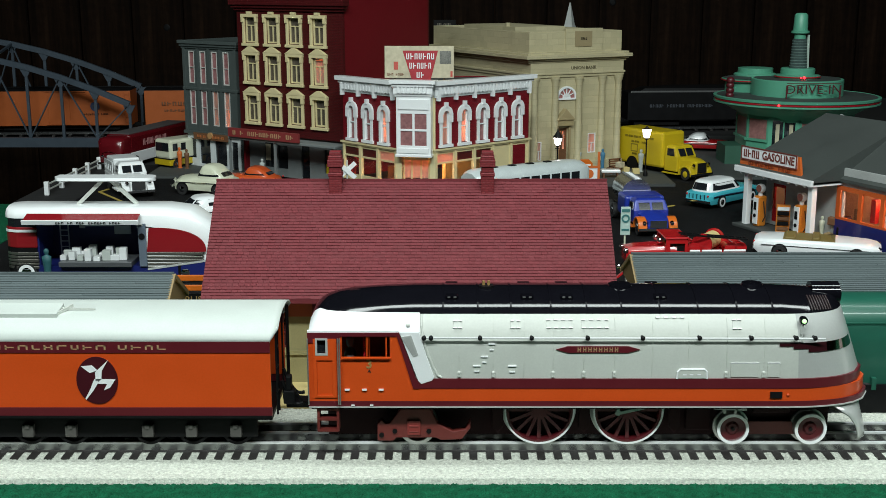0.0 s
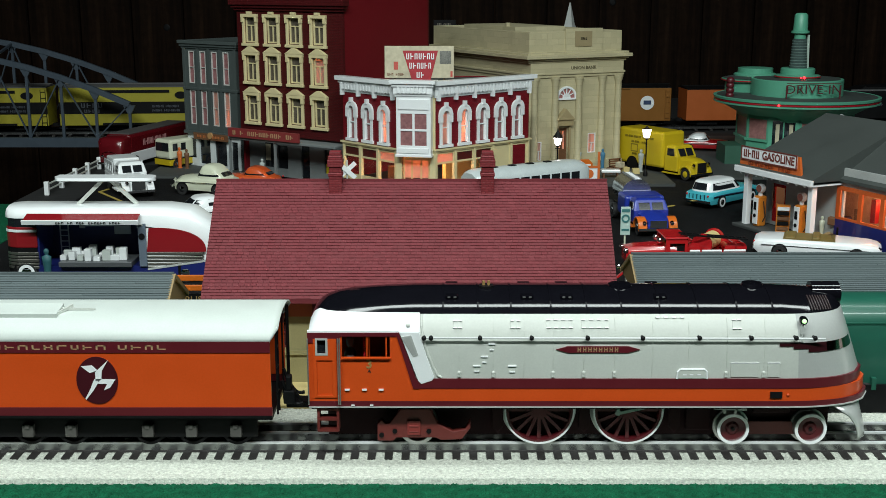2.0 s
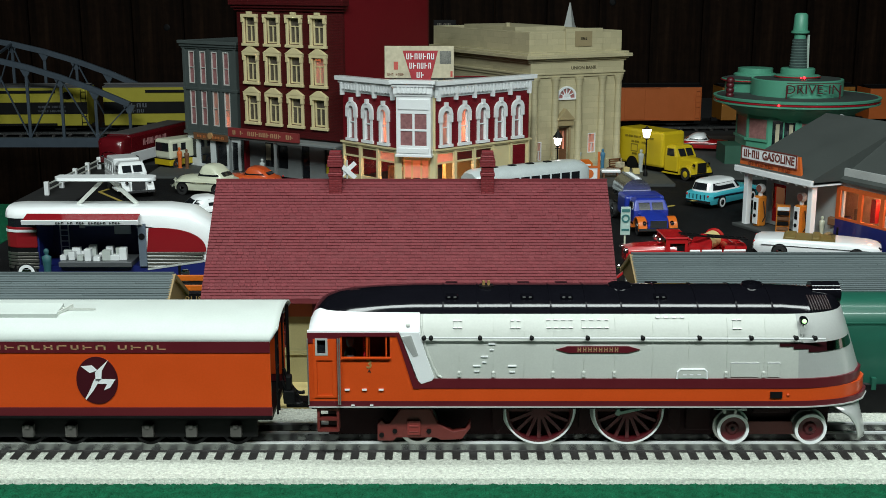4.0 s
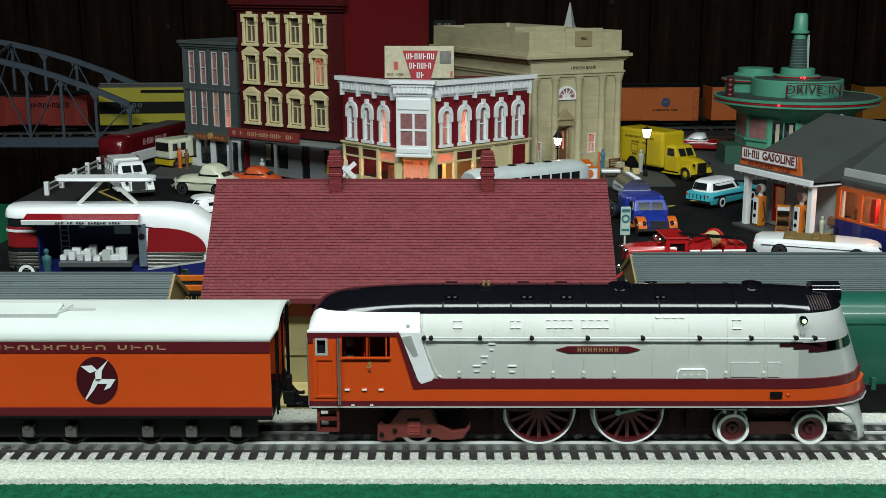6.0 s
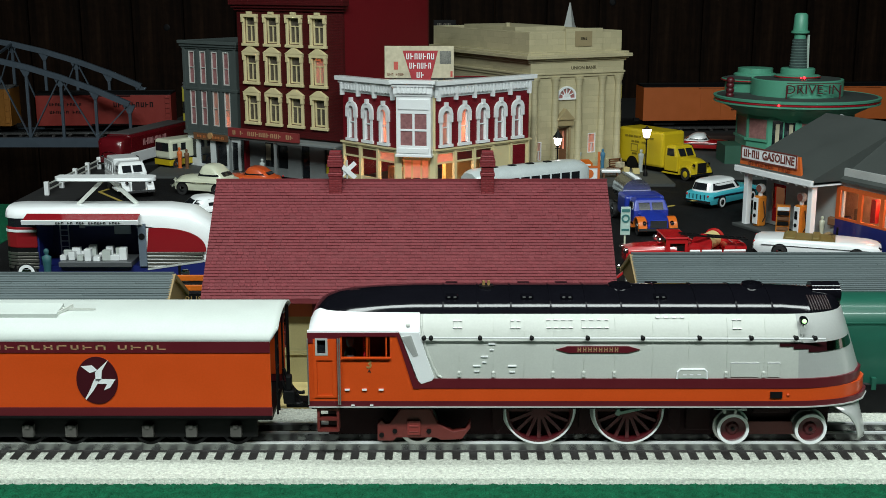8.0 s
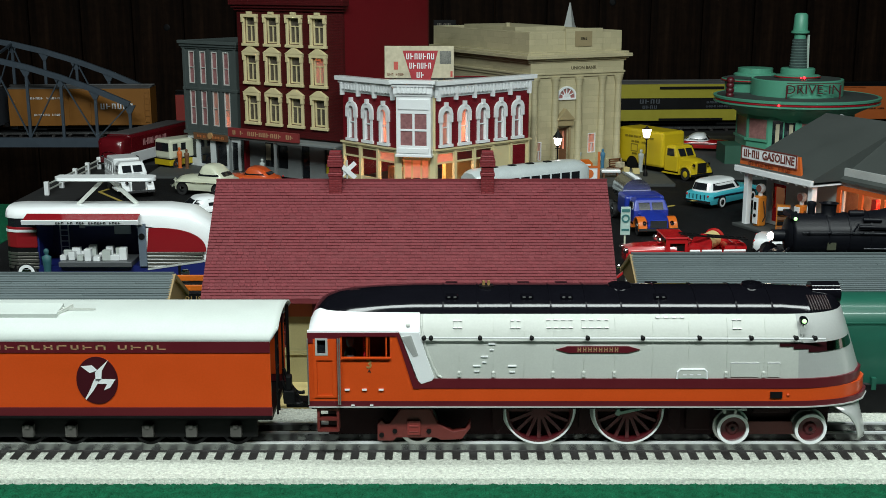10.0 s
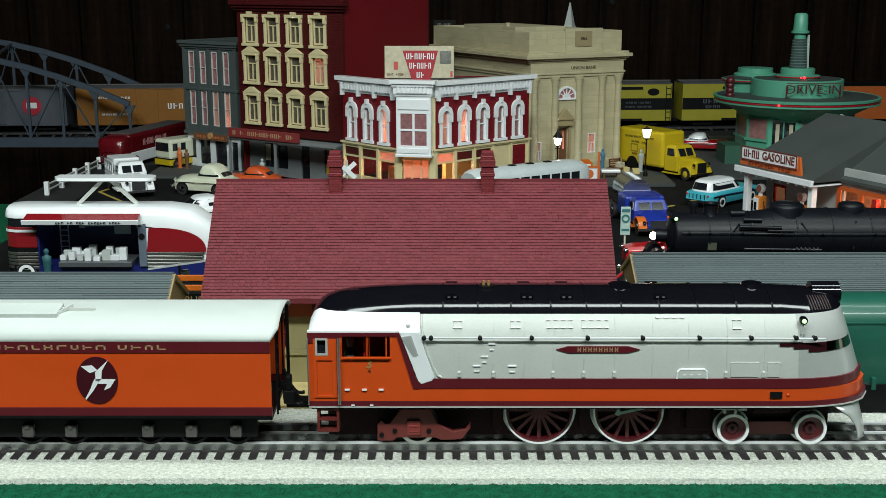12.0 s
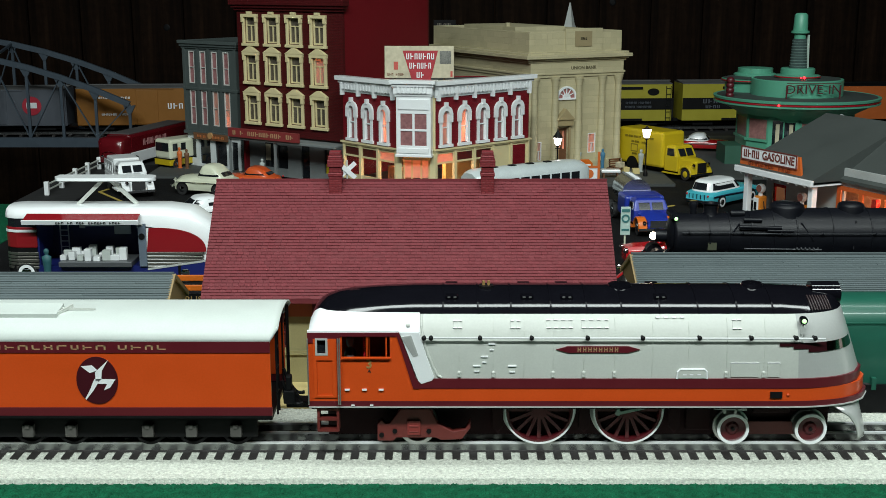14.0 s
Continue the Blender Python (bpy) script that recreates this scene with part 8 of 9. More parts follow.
part("sign_bar", bx(bx(B(), -0.0042, 0.0042, -0.0021, -0.0014, 0.0475, 0.0505), -0.004, 0.004, -0.0021, -0.0014, 0.0275, 0.0295), bpy.data.materials["teal_ink"], bs)

sgn = thing("crossing_signal", "small red and chrome crossing signal beside the station", "signal", pose(0.157, 0.3, 0))
part("mast", cy(B(), (0, 0, 0), (0, 0, 0.045), 0.001, n=8), STEEL, sgn)
part("arm", bar(B(), (-0.008, -0.001, 0.036), (0.008, -0.001, 0.05), 0.003, 0.0015), RED, sgn, "red arm")
part("lamp", ball(ball(B(), (-0.007, -0.003, 0.046), 0.0026, 10), (0.004, -0.003, 0.029), 0.0026, 10), CHROME, sgn, "chrome lamps", smooth=60)

st = thing("bus_stop", "orange and black bus stop board beside the station", "sign", pose(-0.21, 0.275, 0))
part("post", bx(bx(B(), -0.011, -0.009, 0, 0.002, -0.001, 0.052), 0.014, 0.016, 0, 0.002, -0.001, 0.052), DARK, st)
part("board", bx(B(), -0.012, 0.014, -0.0015, 0.0, 0.0175, 0.0285), DARK, st, "black board")
text("BUS", 0.0085, GOLD, st, front(0.001, -0.0018, 0.023), "yellow lettering", width=0.014)
for z in (0.031, 0.0395):
    part("orange_rail", bx(B(), -0.012, 0.02, -0.0025, 0.0, z, z + 0.005), OR2, st, "orange rail", bevel=0.0006)


def figurine(x, y, z, h, material, label, rz=0, lean=0.0):
    k = h / 0.037
    prof = ((0.0045, 0.0), (0.0045, 0.0008), (0.003, 0.001), (0.0033, 0.008), (0.0036, 0.017), (0.0045, 0.024), (0.0048, 0.029), (0.002, 0.0305), (0.0016, 0.0315), (0.0026, 0.033), (0.0026, 0.0355), (0.001, 0.037))
    bm = loft(B(), [[(r * k * math.cos(a) + lean * zz * k, r * k * 0.75 * math.sin(a), zz * k) for a in [i * math.pi / 6 for i in range(12)]] for r, zz in prof])
    o = part("figurine", bm, material, None, smooth=60)
    o.matrix_basis = pose(x, y, z, 0, 0, rz)
    return tagged(o, label, "figurine", "model figurines")


FORANGE = mat("orange_coat", (0.6, 0.13, 0.02), 0.6)
FGREY = mat("pale_grey_figure", (0.4, 0.44, 0.42), 0.6)
FTEAL = mat("dark_teal_coat", (0.02, 0.09, 0.1), 0.6)
FBLUE = mat("blue_coat", (0.05, 0.18, 0.3), 0.6)
figurine(-0.405, 1.105, 0.004, 0.032, FORANGE, "small orange painted figurine on the pavement")
figurine(-0.393, 1.1, 0.004, 0.03, BROWN, "small brown painted figurine on the pavement")
figurine(-0.377, 0.409, 0, 0.036, FTEAL, "small dark teal painted figurine beside the display bus")
figurine(0.2985, 1.07, 0.004, 0.034, FGREY, "pale grey painted figurine by the street lamp")
figurine(0.205, 1.075, 0.006, 0.034, FGREY, "pale grey painted figurine at the bank steps")
figurine(0.2435, 1.09, 0.006, 0.03, FBLUE, "small blue painted figurine at the bank")

# roadside sign and bench before the bank
sg = thing("roadside_sign", "orange framed white roadside sign with an orange disc on a post", "sign", pose(0.212, 1.0, 0.004))
part("post", bx(B(), 0.012, 0.0155, -0.0015, 0.0015, 0.0, 0.04), FORANGE, sg, "orange post", bevel=0.0004)
part("sign_board", bx(B(), -0.014, 0.012, -0.001, 0.001, 0.0, 0.0165), GLOSSWHITE, sg, "white board", bevel=0.0003)
part("sign_frame", bx(bx(B(), -0.016, 0.012, -0.0018, 0.0018, 0.0165, 0.0195), -0.016, -0.014, -0.0018, 0.0018, 0.0, 0.0165), FORANGE, sg, "orange frame")
part("disc", cy(B(), (0.0, -0.0016, 0.008), (0.0, -0.001, 0.008), 0.0065, n=20), FORANGE, sg, "orange disc")
bn = thing("bench", "small brown wooden street bench before the bank", "bench", pose(0.263, 1.07, 0.005, 0, 0, 28))
for i in range(3):
    part("seat_slat", bx(B(), -0.011, 0.011, -0.006 + i * 0.004, -0.0028 + i * 0.004, 0.0075, 0.0085), BROWN, bn)
    part("back_slat", bx(B(), -0.011, 0.011, 0.006, 0.007, 0.0095 + i * 0.0032, 0.0118 + i * 0.0032), BROWN, bn)
for s in (-1, 1):
    part("bench_leg", bx(bx(B(), s * 0.009 - 0.0007, s * 0.009 + 0.0007, -0.0055, 0.006, 0.0, 0.0075), s * 0.009 - 0.0007, s * 0.009 + 0.0007, 0.006, 0.0075, 0.0, 0.018), DARK, bn)
figurine(-0.262, 1.0, 0.004, 0.03, FGREY, "pale painted figurine before the shops")
figurine(0.4275, 0.617, 0.0, 0.026, IVORY, "ivory painted figurine beside the luggage heap")
heap = thing("luggage_heap", "heap of dark brown luggage beside the pump island", "luggage", pose(0.439, 0.605, 0))
rnd = random.Random(4)
for i in range(17):
    lay = 0 if i < 7 else 1 if i < 13 else 2
    sp = (0.02, 0.015, 0.009)[lay]
    x, y, z = rnd.uniform(-sp, sp) + 0.006, rnd.uniform(-sp, sp) * 0.7, lay * 0.0092
    part("suitcase", bx(B(), -0.007, 0.007, -0.0048, 0.0048, 0, 0.0092), (BROWN, MAROON, DARK, GABLE)[i % 4], heap, bevel=0.0012, at=pose(x, y, z, 0, 0, rnd.uniform(0, 180)))
crate = thing("crate_stack", "small stack of pale and brown crates by the bank kerb", "crates", pose(0.262, 1.06, 0.004))
for i, (x, y, z) in enumerate(((0, 0, 0), (0.012, 0.003, 0), (0.004, 0.001, 0.008), (-0.012, -0.004, 0), (0.026, -0.01, 0))):
    part("crate", bx(B(), -0.005, 0.005, -0.005, 0.005, 0, 0.008), (BROWN, SAND, PAPER)[i % 3], crate, bevel=0.0005, at=pose(x, y, z, 0, 0, i * 23))
rub = thing("market_barrow", "low white-topped barrow at the bank corner", "barrow", pose(0.245, 1.015, 0.004))
part("tray", bx(B(), -0.014, 0.014, -0.008, 0.008, 0.008, 0.012), GLOSSWHITE, rub, bevel=0.001)
part("leg", bx(bx(B(), -0.011, -0.009, -0.006, 0.006, 0, 0.008), 0.009, 0.011, -0.006, 0.006, 0, 0.008), BROWN, rub)
ab = thing("shop_board", "orange and white folding board before the bank", "sign board", pose(0.208, 1.02, 0.004, 0, 0, 10))
part("board", prism(B(), [(-0.012, 0), (0.012, 0), (0.012, 0.02), (0.006, 0.026), (-0.006, 0.026), (-0.012, 0.02)], 0, 0.002), OR2, ab)
part("panel", bx(B(), -0.009, 0.009, -0.0006, 0.0, 0.003, 0.019), GLOSSWHITE, ab)
part("roundel", lathe(B(), [(0, -0.0012), (0.0055, -0.0012), (0.0055, 0), (0, 0)], (0, 0, 0.01), 16, "y"), OR2, ab)

# ---- arched truss bridge ----
br = thing("truss_bridge", "blue-grey arched steel truss bridge on round piers", "bridge")
def truss(y, xe, ze, xp, zp, n, name):
    """Half of an arched truss: from its end post at xe to the crown at xp and down to the mirrored end."""
    nodes = []
    for i in range(2 * n + 1):
        u = i / n - 1
        z = ze + (zp - ze) * (1 - abs(u) ** 1.75)
        nodes.append((xp + (xe - xp) * (-u), z))
    for (x0, z0), (x1, z1) in zip(nodes, nodes[1:]):
        part("top_chord", bar(B(), (x0, y, z0), (x1, y, z1), 0.009, 0.01), BRIDGE, br)
    part("bottom_chord", bx(B(), 2 * xp - xe - 0.02, xe + 0.02, y - 0.005, y + 0.005, -0.012, 0.0055), BRIDGE, br, "deep bottom girder")
    for i, (x, z) in enumerate(nodes):
        part("hanger", bx(B(), x - 0.0025, x + 0.0025, y - 0.002, y + 0.002, 0.0, z), BRIDGE, br)
        part("gusset", prism(B(), [(x - 0.011, z - 0.002), (x + 0.011, z - 0.002), (x + 0.003, z - 0.017), (x - 0.003, z - 0.017)], y - 0.003, y + 0.003), BRIDGE, br)
        if i < len(nodes) - 1:
            x1, z1 = nodes[i + 1]
            lo_first = i < n
            a, b = ((x, z), (x1, 0.004)) if (i % 2 == 0) else ((x, 0.004), (x1, z1))
            part("diagonal", bar(B(), (a[0], y - 0.001, a[1]), (b[0], y - 0.001, b[1]), 0.004, 0.002), BRIDGE, br)
    return nodes


n1 = truss(1.455, -0.572, 0.066, -0.94, 0.162, 6, "near")
n2 = truss(1.605, -0.588, 0.086, -0.955, 0.181, 6, "far")
for (x0, z0), (x1, z1) in list(zip(n1, n2))[::2]:
    part("cross_strut", bar(B(), (x0, 1.455, z0), (x1, 1.605, z1), 0.004), BRIDGE, br) if z0 > 0.125 else None
part("deck", bx(B(), -2.8, -0.56, 1.462, 1.6, -0.012, -0.0005), DARK, br, "dark bridge deck")
for x in (-0.62, -1.25):
    part("pier", lathe(B(), [(0.014, -0.3), (0.0155, -0.018), (0.019, -0.018), (0.019, -0.0125), (0, -0.0125)], (x, 1.49, 0), 20), SLATE, br, "round grey pier", smooth=40)
# ---- trains that move ----
FAR_Y0, FAR_SLOPE = 1.526, math.tan(radians(4.0))


def far_y(x):
    return FAR_Y0 + FAR_SLOPE * (x + 0.62) + 0.016


def boxcar(name, label, length, h, body, roof_mat, m, stripe=None, dark_stripe=False, emblem=None, word=(), wordcol=None, category="boxcar"):
    c = thing(name, label, category, m)
    w, z0 = 0.032, 0.021
    bm = bx(B(), -length / 2, length / 2, -w, w, z0, z0 + h)
    part("body", bm, body, c, bevel=0.0008)
    part("roof", prism(B(), [(-w - 0.001, z0 + h), (w + 0.001, z0 + h), (w + 0.001, z0 + h + 0.001), (0, z0 + h + 0.004), (-w - 0.001, z0 + h + 0.001)], -length / 2, length / 2, "x"), roof_mat, c, "roof")
    part("roof_walk", bx(B(), -length / 2 - 0.003, length / 2 + 0.003, -0.005, 0.005, z0 + h + 0.0042, z0 + h + 0.0056), roof_mat, c)
    part("underframe", bx(B(), -length / 2 + 0.01, length / 2 - 0.01, -0.02, 0.02, 0.014, z0), DARK, c)
    if dark_stripe:
        part("stripe", bx(B(), -length / 2 + 0.0004, length / 2 - 0.0004, -w - 0.0008, -w, z0 + h * 0.31, z0 + h * 0.62), DARK, c, "black middle band")
        part("door_rail", bx(B(), -length * 0.2, length * 0.28, -w - 0.0018, -w, z0 + h * 0.86, z0 + h * 0.93), DARK, c)
        part("door_rail", bx(B(), -length * 0.2, length * 0.28, -w - 0.0018, -w, z0 + 0.001, z0 + h * 0.07), DARK, c)
        part("oval_emblem", prism(B(), [(length * 0.36 + 0.0115 * math.cos(a), z0 + h * 0.79 + 0.0068 * math.sin(a)) for a in [2 * math.pi * i / 20 for i in range(20)]], -w - 0.001, -w), DARK, c, "black oval emblem")
        letter_bars((7, 8), 0.05, 0.004, BOXSILVER, c, pose(length * 0.25, -w - 0.001, z0 + h * 0.5), label="pale letter bars")
        letter_bars((6, 9), 0.052, 0.004, BOXSILVER, c, pose(length * 0.25, -w - 0.001, z0 + h * 0.39))
        letter_bars((4,), 0.042, 0.008, BOXSILVER, c, pose(-length * 0.27, -w - 0.001, z0 + h * 0.53))
        letter_bars((4,), 0.03, 0.006, BOXSILVER, c, pose(-length * 0.27, -w - 0.001, z0 + h * 0.38))
    else:
        part("door", bx(B(), -0.02, 0.02, -w - 0.0012, -w, z0 + 0.003, z0 + h - 0.003), body, c, bevel=0.0006)
        for z in (z0 + 0.0015, z0 + h - 0.0025):
            part("door_rail", bx(B(), -0.024, 0.05, -w - 0.0018, -w, z, z + 0.0015), DARK if body is BOXRED else body, c)
    bm = B()
    for x in (length / 2 - 0.012, length / 2 - 0.003):
        bx(bm, x, x + 0.001, -w - 0.0016, -w, z0, z0 + h * 0.95)
    for i in range(6):
        bx(bm, length / 2 - 0.012, length / 2 - 0.002, -w - 0.0018, -w - 0.0006, z0 + h * (0.08 + i * 0.16), z0 + h * (0.08 + i * 0.16) + 0.001)
    part("side_ladder", bm, DARK if dark_stripe else body, c)
    if emblem:
        x, r, ma, mb = emblem
        part("round_emblem", lathe(B(), [(0, -w - 0.0012), (r, -w - 0.0012), (r, -w), (0, -w)], (x, 0, z0 + h * 0.55), 24, "y"), ma, c, "round emblem")
        part("emblem_device", bx(B(), x - r * 0.55, x + r * 0.55, -w - 0.0018, -w - 0.001, z0 + h * 0.55 - r * 0.25, z0 + h * 0.55 + r * 0.35), mb, c, bevel=0.001)
    for x, z, ww, hh, n in word:
        letter_bars(n, ww, hh, wordcol or DARK, c, pose(x, -w - 0.0012, z0 + h * z), label="letter bars")
    for s in (-1, 1):
        tx = s * (length / 2 - 0.045)
        bm = bx(B(), tx - 0.02, tx + 0.02, -0.022, -0.019, 0.012, 0.02)
        bx(bm, tx - 0.02, tx + 0.02, 0.019, 0.022, 0.012, 0.02)
        for dx in (-0.015, 0.015):
            for y in (-0.0165, 0.0165):
                cy(bm, (tx + dx, y - 0.002, 0.0185), (tx + dx, y + 0.002, 0.0185), 0.0085, n=14)
        part("truck", bm, DARK, c, "black wheel truck")
        part("coupler", bx(B(), s * length / 2, s * (length / 2 + 0.011), -0.003, 0.003, 0.017, 0.023), DARK, c) if s > 0 else part("coupler", bx(B(), -length / 2 - 0.011, -length / 2, -0.003, 0.003, 0.017, 0.023), DARK, c)
    return c


GREYROOF = mat("weathered_grey_roof", (0.1, 0.1, 0.1), 0.6, grain=0.2)
DKBLUE = mat("emblem_blue", (0.03, 0.05, 0.12), 0.5)
EMBRED = mat("emblem_red", (0.4, 0.02, 0.04), 0.5)


def car_at(x):
    return pose(x, far_y(x), 0, 0, 0, 4.0)


NY = "yellow boxcar with black middle band and grey roof"
cars = [
    (boxcar("refrigerator_car", "silver refrigerator car with red round emblem", 0.258, 0.068, BOXSILVER, GREYROOF, car_at(0), emblem=(0.066, 0.0175, EMBRED, GLOSSWHITE), word=((-0.06, 0.5, 0.07, 0.007, (6, 4)),)), -0.834),
    (boxcar("refrigerator_car", "amber refrigerator car with white letter bars", 0.261, 0.069, BOXAMBER, GREYROOF, car_at(0), word=((0.068, 0.52, 0.062, 0.0105, (6,)), (-0.06, 0.75, 0.06, 0.004, (5, 6)), (-0.06, 0.3, 0.05, 0.004, (7, 4))), wordcol=GLOSSWHITE), -0.5568),
    (boxcar("boxcar", "red-orange boxcar with dark lettering", 0.249, 0.057, BOXRED, DARK, car_at(0), word=((0.055, 0.68, 0.075, 0.009, (9,)), (-0.07, 0.7, 0.06, 0.005, (5, 5)), (-0.07, 0.45, 0.06, 0.005, (6, 3)))), -0.2568),
    (boxcar("boxcar", NY, 0.262, 0.071, BOXYELLOW, GREYROOF, car_at(0), dark_stripe=True), 0.0192),
    (boxcar("boxcar", NY, 0.262, 0.071, BOXYELLOW, GREYROOF, car_at(0), dark_stripe=True), 0.3096),
    (boxcar("boxcar", NY, 0.262, 0.071, BOXYELLOW, GREYROOF, car_at(0), dark_stripe=True), 0.5917),
    (boxcar("refrigerator_car", "orange refrigerator car with small round dark emblem", 0.264, 0.065, BOXORANGE, DARK, car_at(0), emblem=(0.066, 0.0085, DKBLUE, BOXSILVER), word=((0.066, 0.33, 0.05, 0.003, (9, 4)),)), 0.8967),
    (boxcar("refrigerator_car", "orange refrigerator car with brown lettering", 0.262, 0.065, BOXORANGE, DARK, car_at(0), word=((-0.075, 0.62, 0.05, 0.007, (5,)), (-0.075, 0.42, 0.04, 0.004, (8,))), wordcol=BROWN), 1.1843),
    (boxcar("refrigerator_car", "amber refrigerator car with white round emblem", 0.264, 0.064, BOXAMBER, DARK, car_at(0), emblem=(0.085, 0.0135, GLOSSWHITE, DKBLUE), word=((-0.075, 0.62, 0.055, 0.006, (6, 4)),), wordcol=BROWN), 1.4871),
    (boxcar("refrigerator_car", "orange refrigerator car with pale panel", 0.279, 0.06, BOXORANGE, DARK, car_at(0), word=((-0.02, 0.55, 0.018, 0.005, (3,)),), wordcol=BOXSILVER), 1.7889),
]
cars[-2][0]["label"] = "amber refrigerator car with a white round emblem"

# black tender that leads the far train
ft = thing("black_tender", "flat black model tender with pale letter bars", "tender", car_at(2.13))
part("tank", bx(B(), -0.16, 0.16, -0.031, 0.031, 0.022, 0.076), DARK, ft, "black tank", bevel=0.001)
part("coping", bx(B(), -0.155, 0.155, -0.0315, -0.0295, 0.076, 0.079), mat("worn_grey_edge", (0.12, 0.12, 0.12), 0.4), ft)
part("coal", loft(B(), [[(x * k, y * k, z) for x, y in ((-0.14, -0.026), (0.14, -0.026), (0.14, 0.026), (-0.14, 0.026))] for k, z in ((1, 0.076), (0.9, 0.083), (0.5, 0.087))]), DARK, ft)
letter_bars((5, 6, 9), 0.125, 0.006, BOXSILVER, ft, pose(-0.055, -0.0316, 0.05), label="pale letter bars")
for s in (-1, 1):
    bm = bx(B(), s * 0.1 - 0.045, s * 0.1 + 0.045, -0.022, 0.022, 0.012, 0.021)
    for dx in (-0.03, 0, 0.03):
        cy(bm, (s * 0.1 + dx, -0.0185, 0.0185), (s * 0.1 + dx, 0.0185, 0.0185), 0.0085, n=14)
    part("truck", bm, DARK, ft)
part("coupler", bx(B(), -0.171, -0.16, -0.003, 0.003, 0.017, 0.023), DARK, ft)
cars.append((ft, 2.13))

# black steam locomotive on the middle track
SOOT = mat("satin_black_boiler", (0.0045, 0.005, 0.0075), 0.4, 0.0, grain=0.3, fine=500, bump=0.1, spec=0.22)
NEAR_Y = 0.328
eng = thing("black_steam_locomotive", "satin black model steam locomotive with domes, pipes and lit headlight", "locomotive", pose(0.196, NEAR_Y, 0))
R = 0.0235
ZB = 0.0672


def rad(x):
    """Boiler radius: a narrower smokebox, then a cone up to the full barrel."""
    return float(np.interp(x, [0.0, 0.058, 0.09], [0.0188, 0.0194, R]))


part("boiler", lathe(B(), [(0, 0.0), (0.0145, 0.0), (0.0175, 0.0012), (0.0188, 0.003), (0.0194, 0.058), (R, 0.09), (R, 0.2), (R + 0.001, 0.21), (R + 0.0015, 0.34), (0, 0.34)], (0, 0, ZB), 40, "x"), SOOT, eng, "black boiler", smooth=40)
for x in (0.03, 0.048, 0.066, 0.085, 0.104, 0.135, 0.168, 0.2, 0.24, 0.29):
    q = rad(x)
    part("boiler_band", lathe(B(), [(q - 0.001, x), (q + 0.0006, x), (rad(x + 0.0014) + 0.0006, x + 0.0014), (q - 0.001, x + 0.0014), (q - 0.001, x)], (0, 0, ZB), 40, "x"), SOOT, eng)
part("smokebox_door", lathe(B(), [(0, -0.004), (0.008, -0.0035), (0.015, -0.001), (0.016, 0.0), (0, 0.001)], (0, 0, ZB), 24, "x"), SOOT, eng, smooth=40)
part("chimney", lathe(B(), [(0.0085, 0.083), (0.0062, 0.087), (0.0068, 0.0945), (0.0085, 0.0955), (0.006, 0.0958), (0.005, 0.093), (0, 0.093)], (0.034, 0, 0), 20), SOOT, eng, "short chimney", smooth=40)
part("bell", lathe(B(), [(0.0035, 0.083), (0.003, 0.0905), (0.0042, 0.0945), (0.0036, 0.0965), (0, 0.097)], (0.019, 0, 0), 14), SOOT, eng, smooth=40)
part("generator", cy(B(), (0.05, -0.006, 0.0872), (0.062, -0.006, 0.0872), 0.003, n=12), SOOT, eng, smooth=40)
part("sand_dome", lathe(B(), [(0.0165, 0.083), (0.0152, 0.0885), (0.0152, 0.0925), (0.0142, 0.0945), (0.0118, 0.0956), (0.0112, 0.0948), (0.0095, 0.0948), (0.009, 0.0956), (0.004, 0.0962), (0, 0.0963)], (0.1, 0, 0), 28), SOOT, eng, "round sand dome", smooth=40)
part("steam_dome", lathe(B(), [(0.0125, 0.085), (0.0115, 0.0888), (0.0113, 0.093), (0.0105, 0.0948), (0.0088, 0.0958), (0.0082, 0.095), (0.0068, 0.095), (0.006, 0.0958), (0, 0.0962)], (0.156, 0, 0), 28), SOOT, eng, "round steam dome", smooth=40)
part("rear_dome", lathe(B(), [(0.012, 0.085), (0.011, 0.093), (0.009, 0.0965), (0, 0.097)], (0.24, 0, 0), 24), SOOT, eng, smooth=40)
# A step lighter than the boiler black, for handrails, pipes and valves.
GREYIRON = mat("dark_grey_iron", (0.03, 0.032, 0.036), 0.3, 0.3)
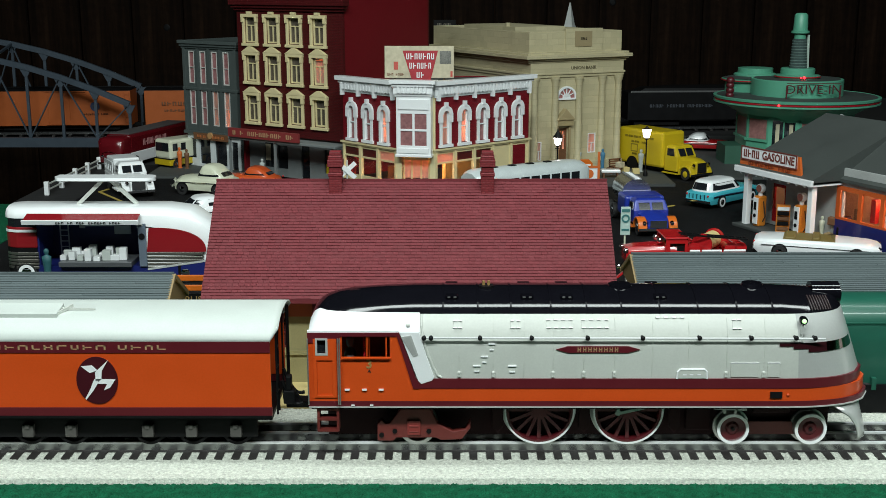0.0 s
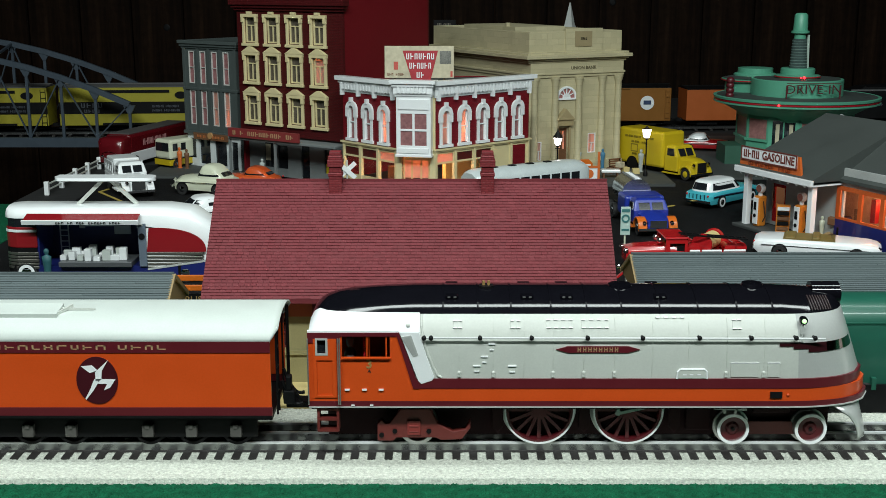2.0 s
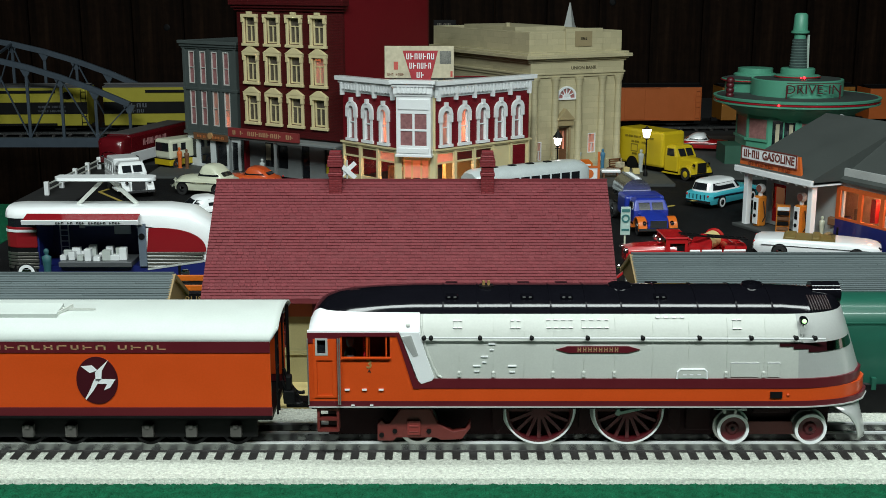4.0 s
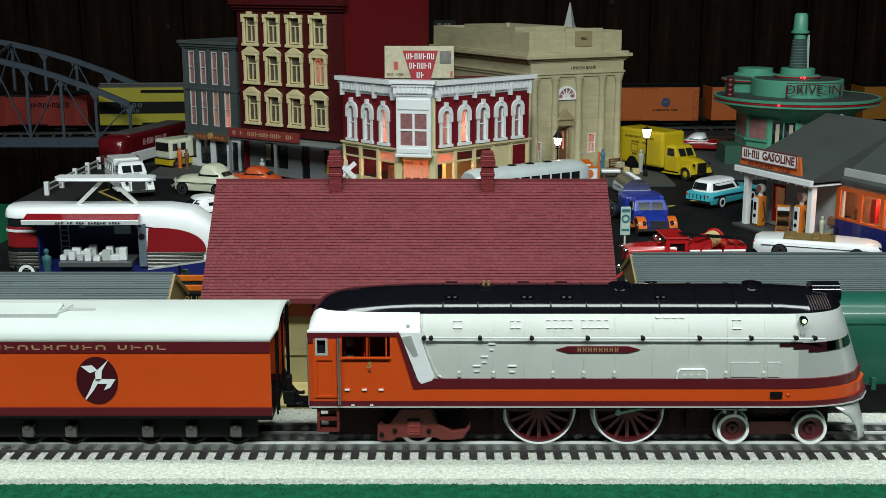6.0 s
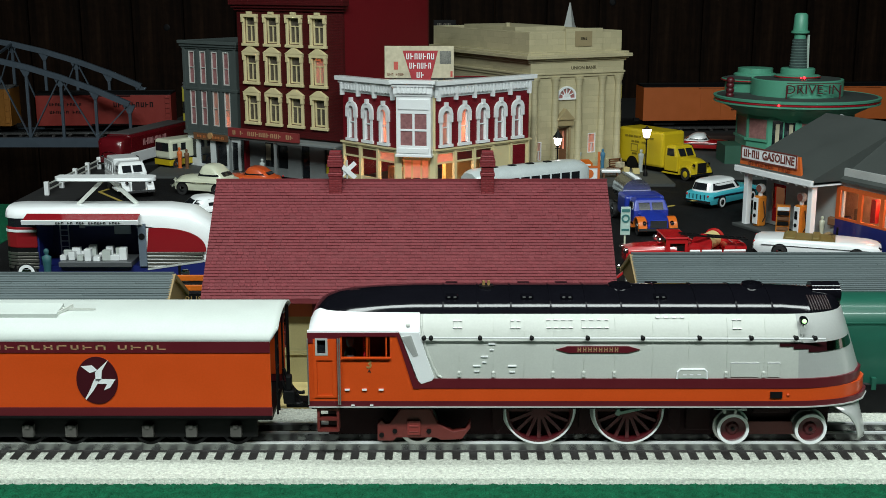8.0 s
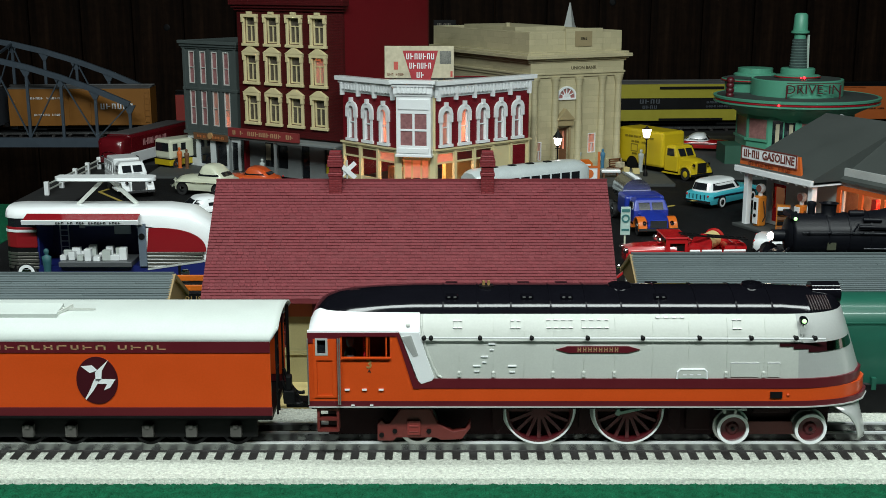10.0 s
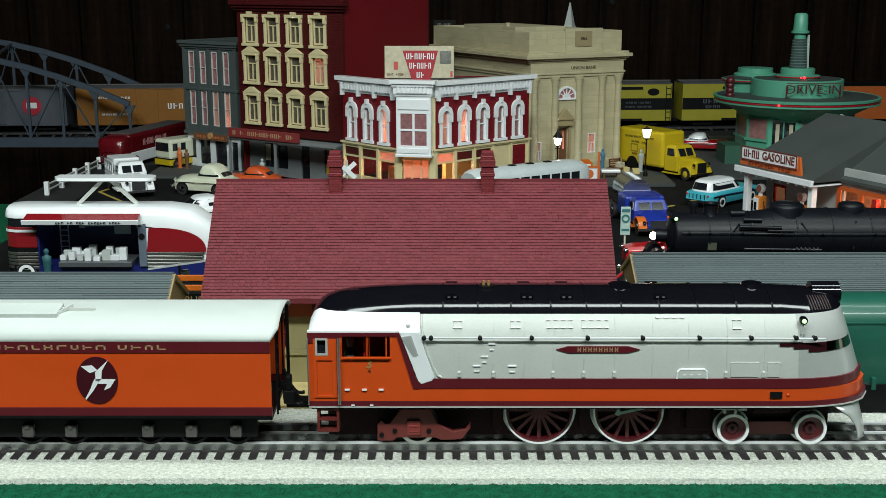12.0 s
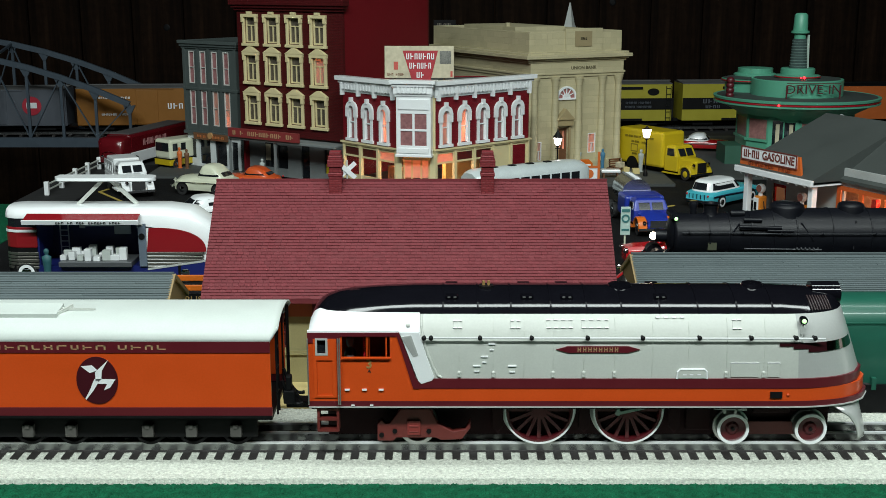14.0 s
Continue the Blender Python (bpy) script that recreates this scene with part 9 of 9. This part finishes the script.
for s in (-1, 1):
    run = (0.006, 0.058, 0.09, 0.33)
    bm = B()
    for xa, xb in zip(run, run[1:]):
        cy(bm, (xa, s * (rad(xa) + 0.002), ZB + 0.006), (xb, s * (rad(xb) + 0.002), ZB + 0.006), 0.0006, n=8)
    part("handrail", bm, GREYIRON, eng, "thin dark grey handrail")
    for x in (0.012, 0.03, 0.058, 0.09, 0.125, 0.17, 0.22, 0.27):
        part("stanchion", ball(B(), (x, s * (rad(x) + 0.0012), ZB + 0.006), 0.0016, 8), SOOT, eng)
    for xa, xb, dz, dr, r in ((0.055, 0.09, 0.011, 0.0004, 0.0016), (0.06, 0.075, 0.016, -0.006, 0.0022), (0.06, 0.125, -0.008, 0.001, 0.0008), (0.078, 0.1, 0.0085, 0.002, 0.0012)):
        part("pipe", cy(B(), (xa, s * (rad(xa) + dr), ZB + dz), (xb, s * (rad(xb) + dr), ZB + dz), r, n=8), GREYIRON if dz < 0 else SOOT, eng, "boiler side pipe", smooth=50)
    for xa, za, xb, zb2 in ((0.05, 0.006, 0.046, -0.013), (0.056, 0.013, 0.05, 0.006), (0.09, 0.0085, 0.094, -0.014), (0.155, 0.016, 0.153, -0.008), (0.108, 0.0145, 0.118, 0.0)):
        ya, yb2 = (s * max(math.sqrt(rad(x) ** 2 - z ** 2), 0.004) + s * 0.001 for x, z in ((xa, za), (xb, zb2)))
        part("pipe", bar(B(), (xa, ya, ZB + za), (xb, yb2, ZB + zb2), 0.001), SOOT, eng)
    part("air_tank", cy(B(), (0.066, s * 0.026, 0.053), (0.115, s * 0.026, 0.053), 0.0042, n=14), SOOT, eng, "round air tank under the boiler", smooth=40)
    for k in range(6):
        part("valve", ball(B(), (0.104 + k * 0.0036, s * (rad(0.11) + 0.0006), ZB - 0.007), 0.0011, 6), GREYIRON, eng)
part("builder_plate", bx(B(), 0.029, 0.0365, -0.0192, -0.0165, ZB - 0.0095, ZB - 0.003), mat("tarnished_brass", (0.06, 0.065, 0.04), 0.5), eng, "dull builder plate")
part("number_board", bx(B(), -0.002, 0.004, -0.012, 0.012, ZB + 0.0165, ZB + 0.0205), SOOT, eng)
part("class_lamp", ball(B(), (0.002, -0.0125, ZB + 0.0165), 0.0016, 10), GREENGLOW, eng, "small pale green class lamp", smooth=60)
part("running_board", bx(bx(B(), -0.01, 0.34, -0.031, -0.022, 0.0455, 0.047), -0.01, 0.34, 0.022, 0.031, 0.0455, 0.047), SOOT, eng)
part("pilot_deck", bx(B(), -0.03, 0.0, -0.028, 0.028, 0.036, 0.04), SOOT, eng)
part("pilot", loft(B(), [[(-0.03, -0.026, 0.036), (-0.03, 0.026, 0.036), (-0.025, 0.026, 0.036), (-0.025, -0.026, 0.036)], [(-0.042, -0.02, 0.012), (-0.042, 0.02, 0.012), (-0.028, 0.02, 0.012), (-0.028, -0.02, 0.012)]]), SOOT, eng)
bm = B()
for y in (-0.012, 0.012):
    cy(bm, (-0.012, y - 0.005, 0.05), (-0.012, y + 0.005, 0.05), 0.0075, n=14)
bar(bm, (-0.004, -0.02, 0.06), (-0.028, -0.024, 0.04), 0.0015)
bar(bm, (-0.004, 0.02, 0.06), (-0.028, 0.024, 0.04), 0.0015)
part("air_pump", bm, SOOT, eng, "black air pumps", smooth=40)
part("headlight", cy(cy(B(), (-0.014, 0, 0.0665), (-0.001, 0, 0.0665), 0.0055, n=16), (-0.001, 0, 0.0665), (0.0, 0, 0.0665), 0.004, n=16), SOOT, eng, "headlight casing", smooth=40)
part("headlight_lens", ball(B(), (-0.015, -0.0012, 0.0665), 0.0034, 12), HEADGLOW, eng, "glowing headlight lens", smooth=60)
part("cab", bx(B(), 0.34, 0.385, -0.031, 0.031, 0.04, 0.102), SOOT, eng, bevel=0.001)
part("engine_frame", bx(B(), -0.02, 0.38, -0.014, 0.014, 0.014, 0.046), SOOT, eng)
for x, r in ((0.0, 0.009), (0.03, 0.009), (0.085, 0.0185), (0.128, 0.0185), (0.171, 0.0185), (0.214, 0.0185), (0.28, 0.011), (0.315, 0.011)):
    for s in (-1, 1):
        wheel(eng, x, s * 0.0165, r, SOOT, SOOT, solid=r < 0.012)
bm = bx(B(), 0.03, 0.058, -0.031, -0.016, 0.024, 0.042)
bx(bm, 0.03, 0.058, 0.016, 0.031, 0.024, 0.042)
part("cylinder", bm, SOOT, eng, bevel=0.003)


def motions():
    """The far train rolls to the right, slows, picks up and stops; the black locomotive comes in and stops with it."""
    left = [(0, 1.6155), (0.3, 1.5458), (0.6, 1.476), (0.9, 1.4085), (1.5, 1.28), (1.8, 1.2179), (2.1, 1.1612), (2.4, 1.1046), (2.7, 1.0501), (3.0, 0.9989), (3.2, 0.963), (5.3, 0.6176), (5.6, 0.5839), (5.9, 0.5458), (6.2, 0.5142), (6.5, 0.4869), (6.8, 0.4608), (7.1, 0.4401), (7.5, 0.4118), (7.7, 0.3998), (8.0, 0.3802), (8.2, 0.3682), (10.3, 0.0686), (10.5, 0.0338), (10.8, 0.0044), (11.0, 0.0), (14.0, 0.0)]
    for c, x in cars:
        walk(c, [(t, car_at(x - d)) for t, d in left])
    near = [(t, d) for t, d in left if t <= 8.2] + [(10.3, 0.0595), (10.4, 0.045), (10.5, 0.0292), (10.6, 0.0135), (10.7, 0.0043), (10.8, 0.0008), (11.0, 0.0), (14.0, 0.0)]
    walk(eng, [(t, pose(0.199 + d * 0.97, NEAR_Y, 0)) for t, d in near])


motions()
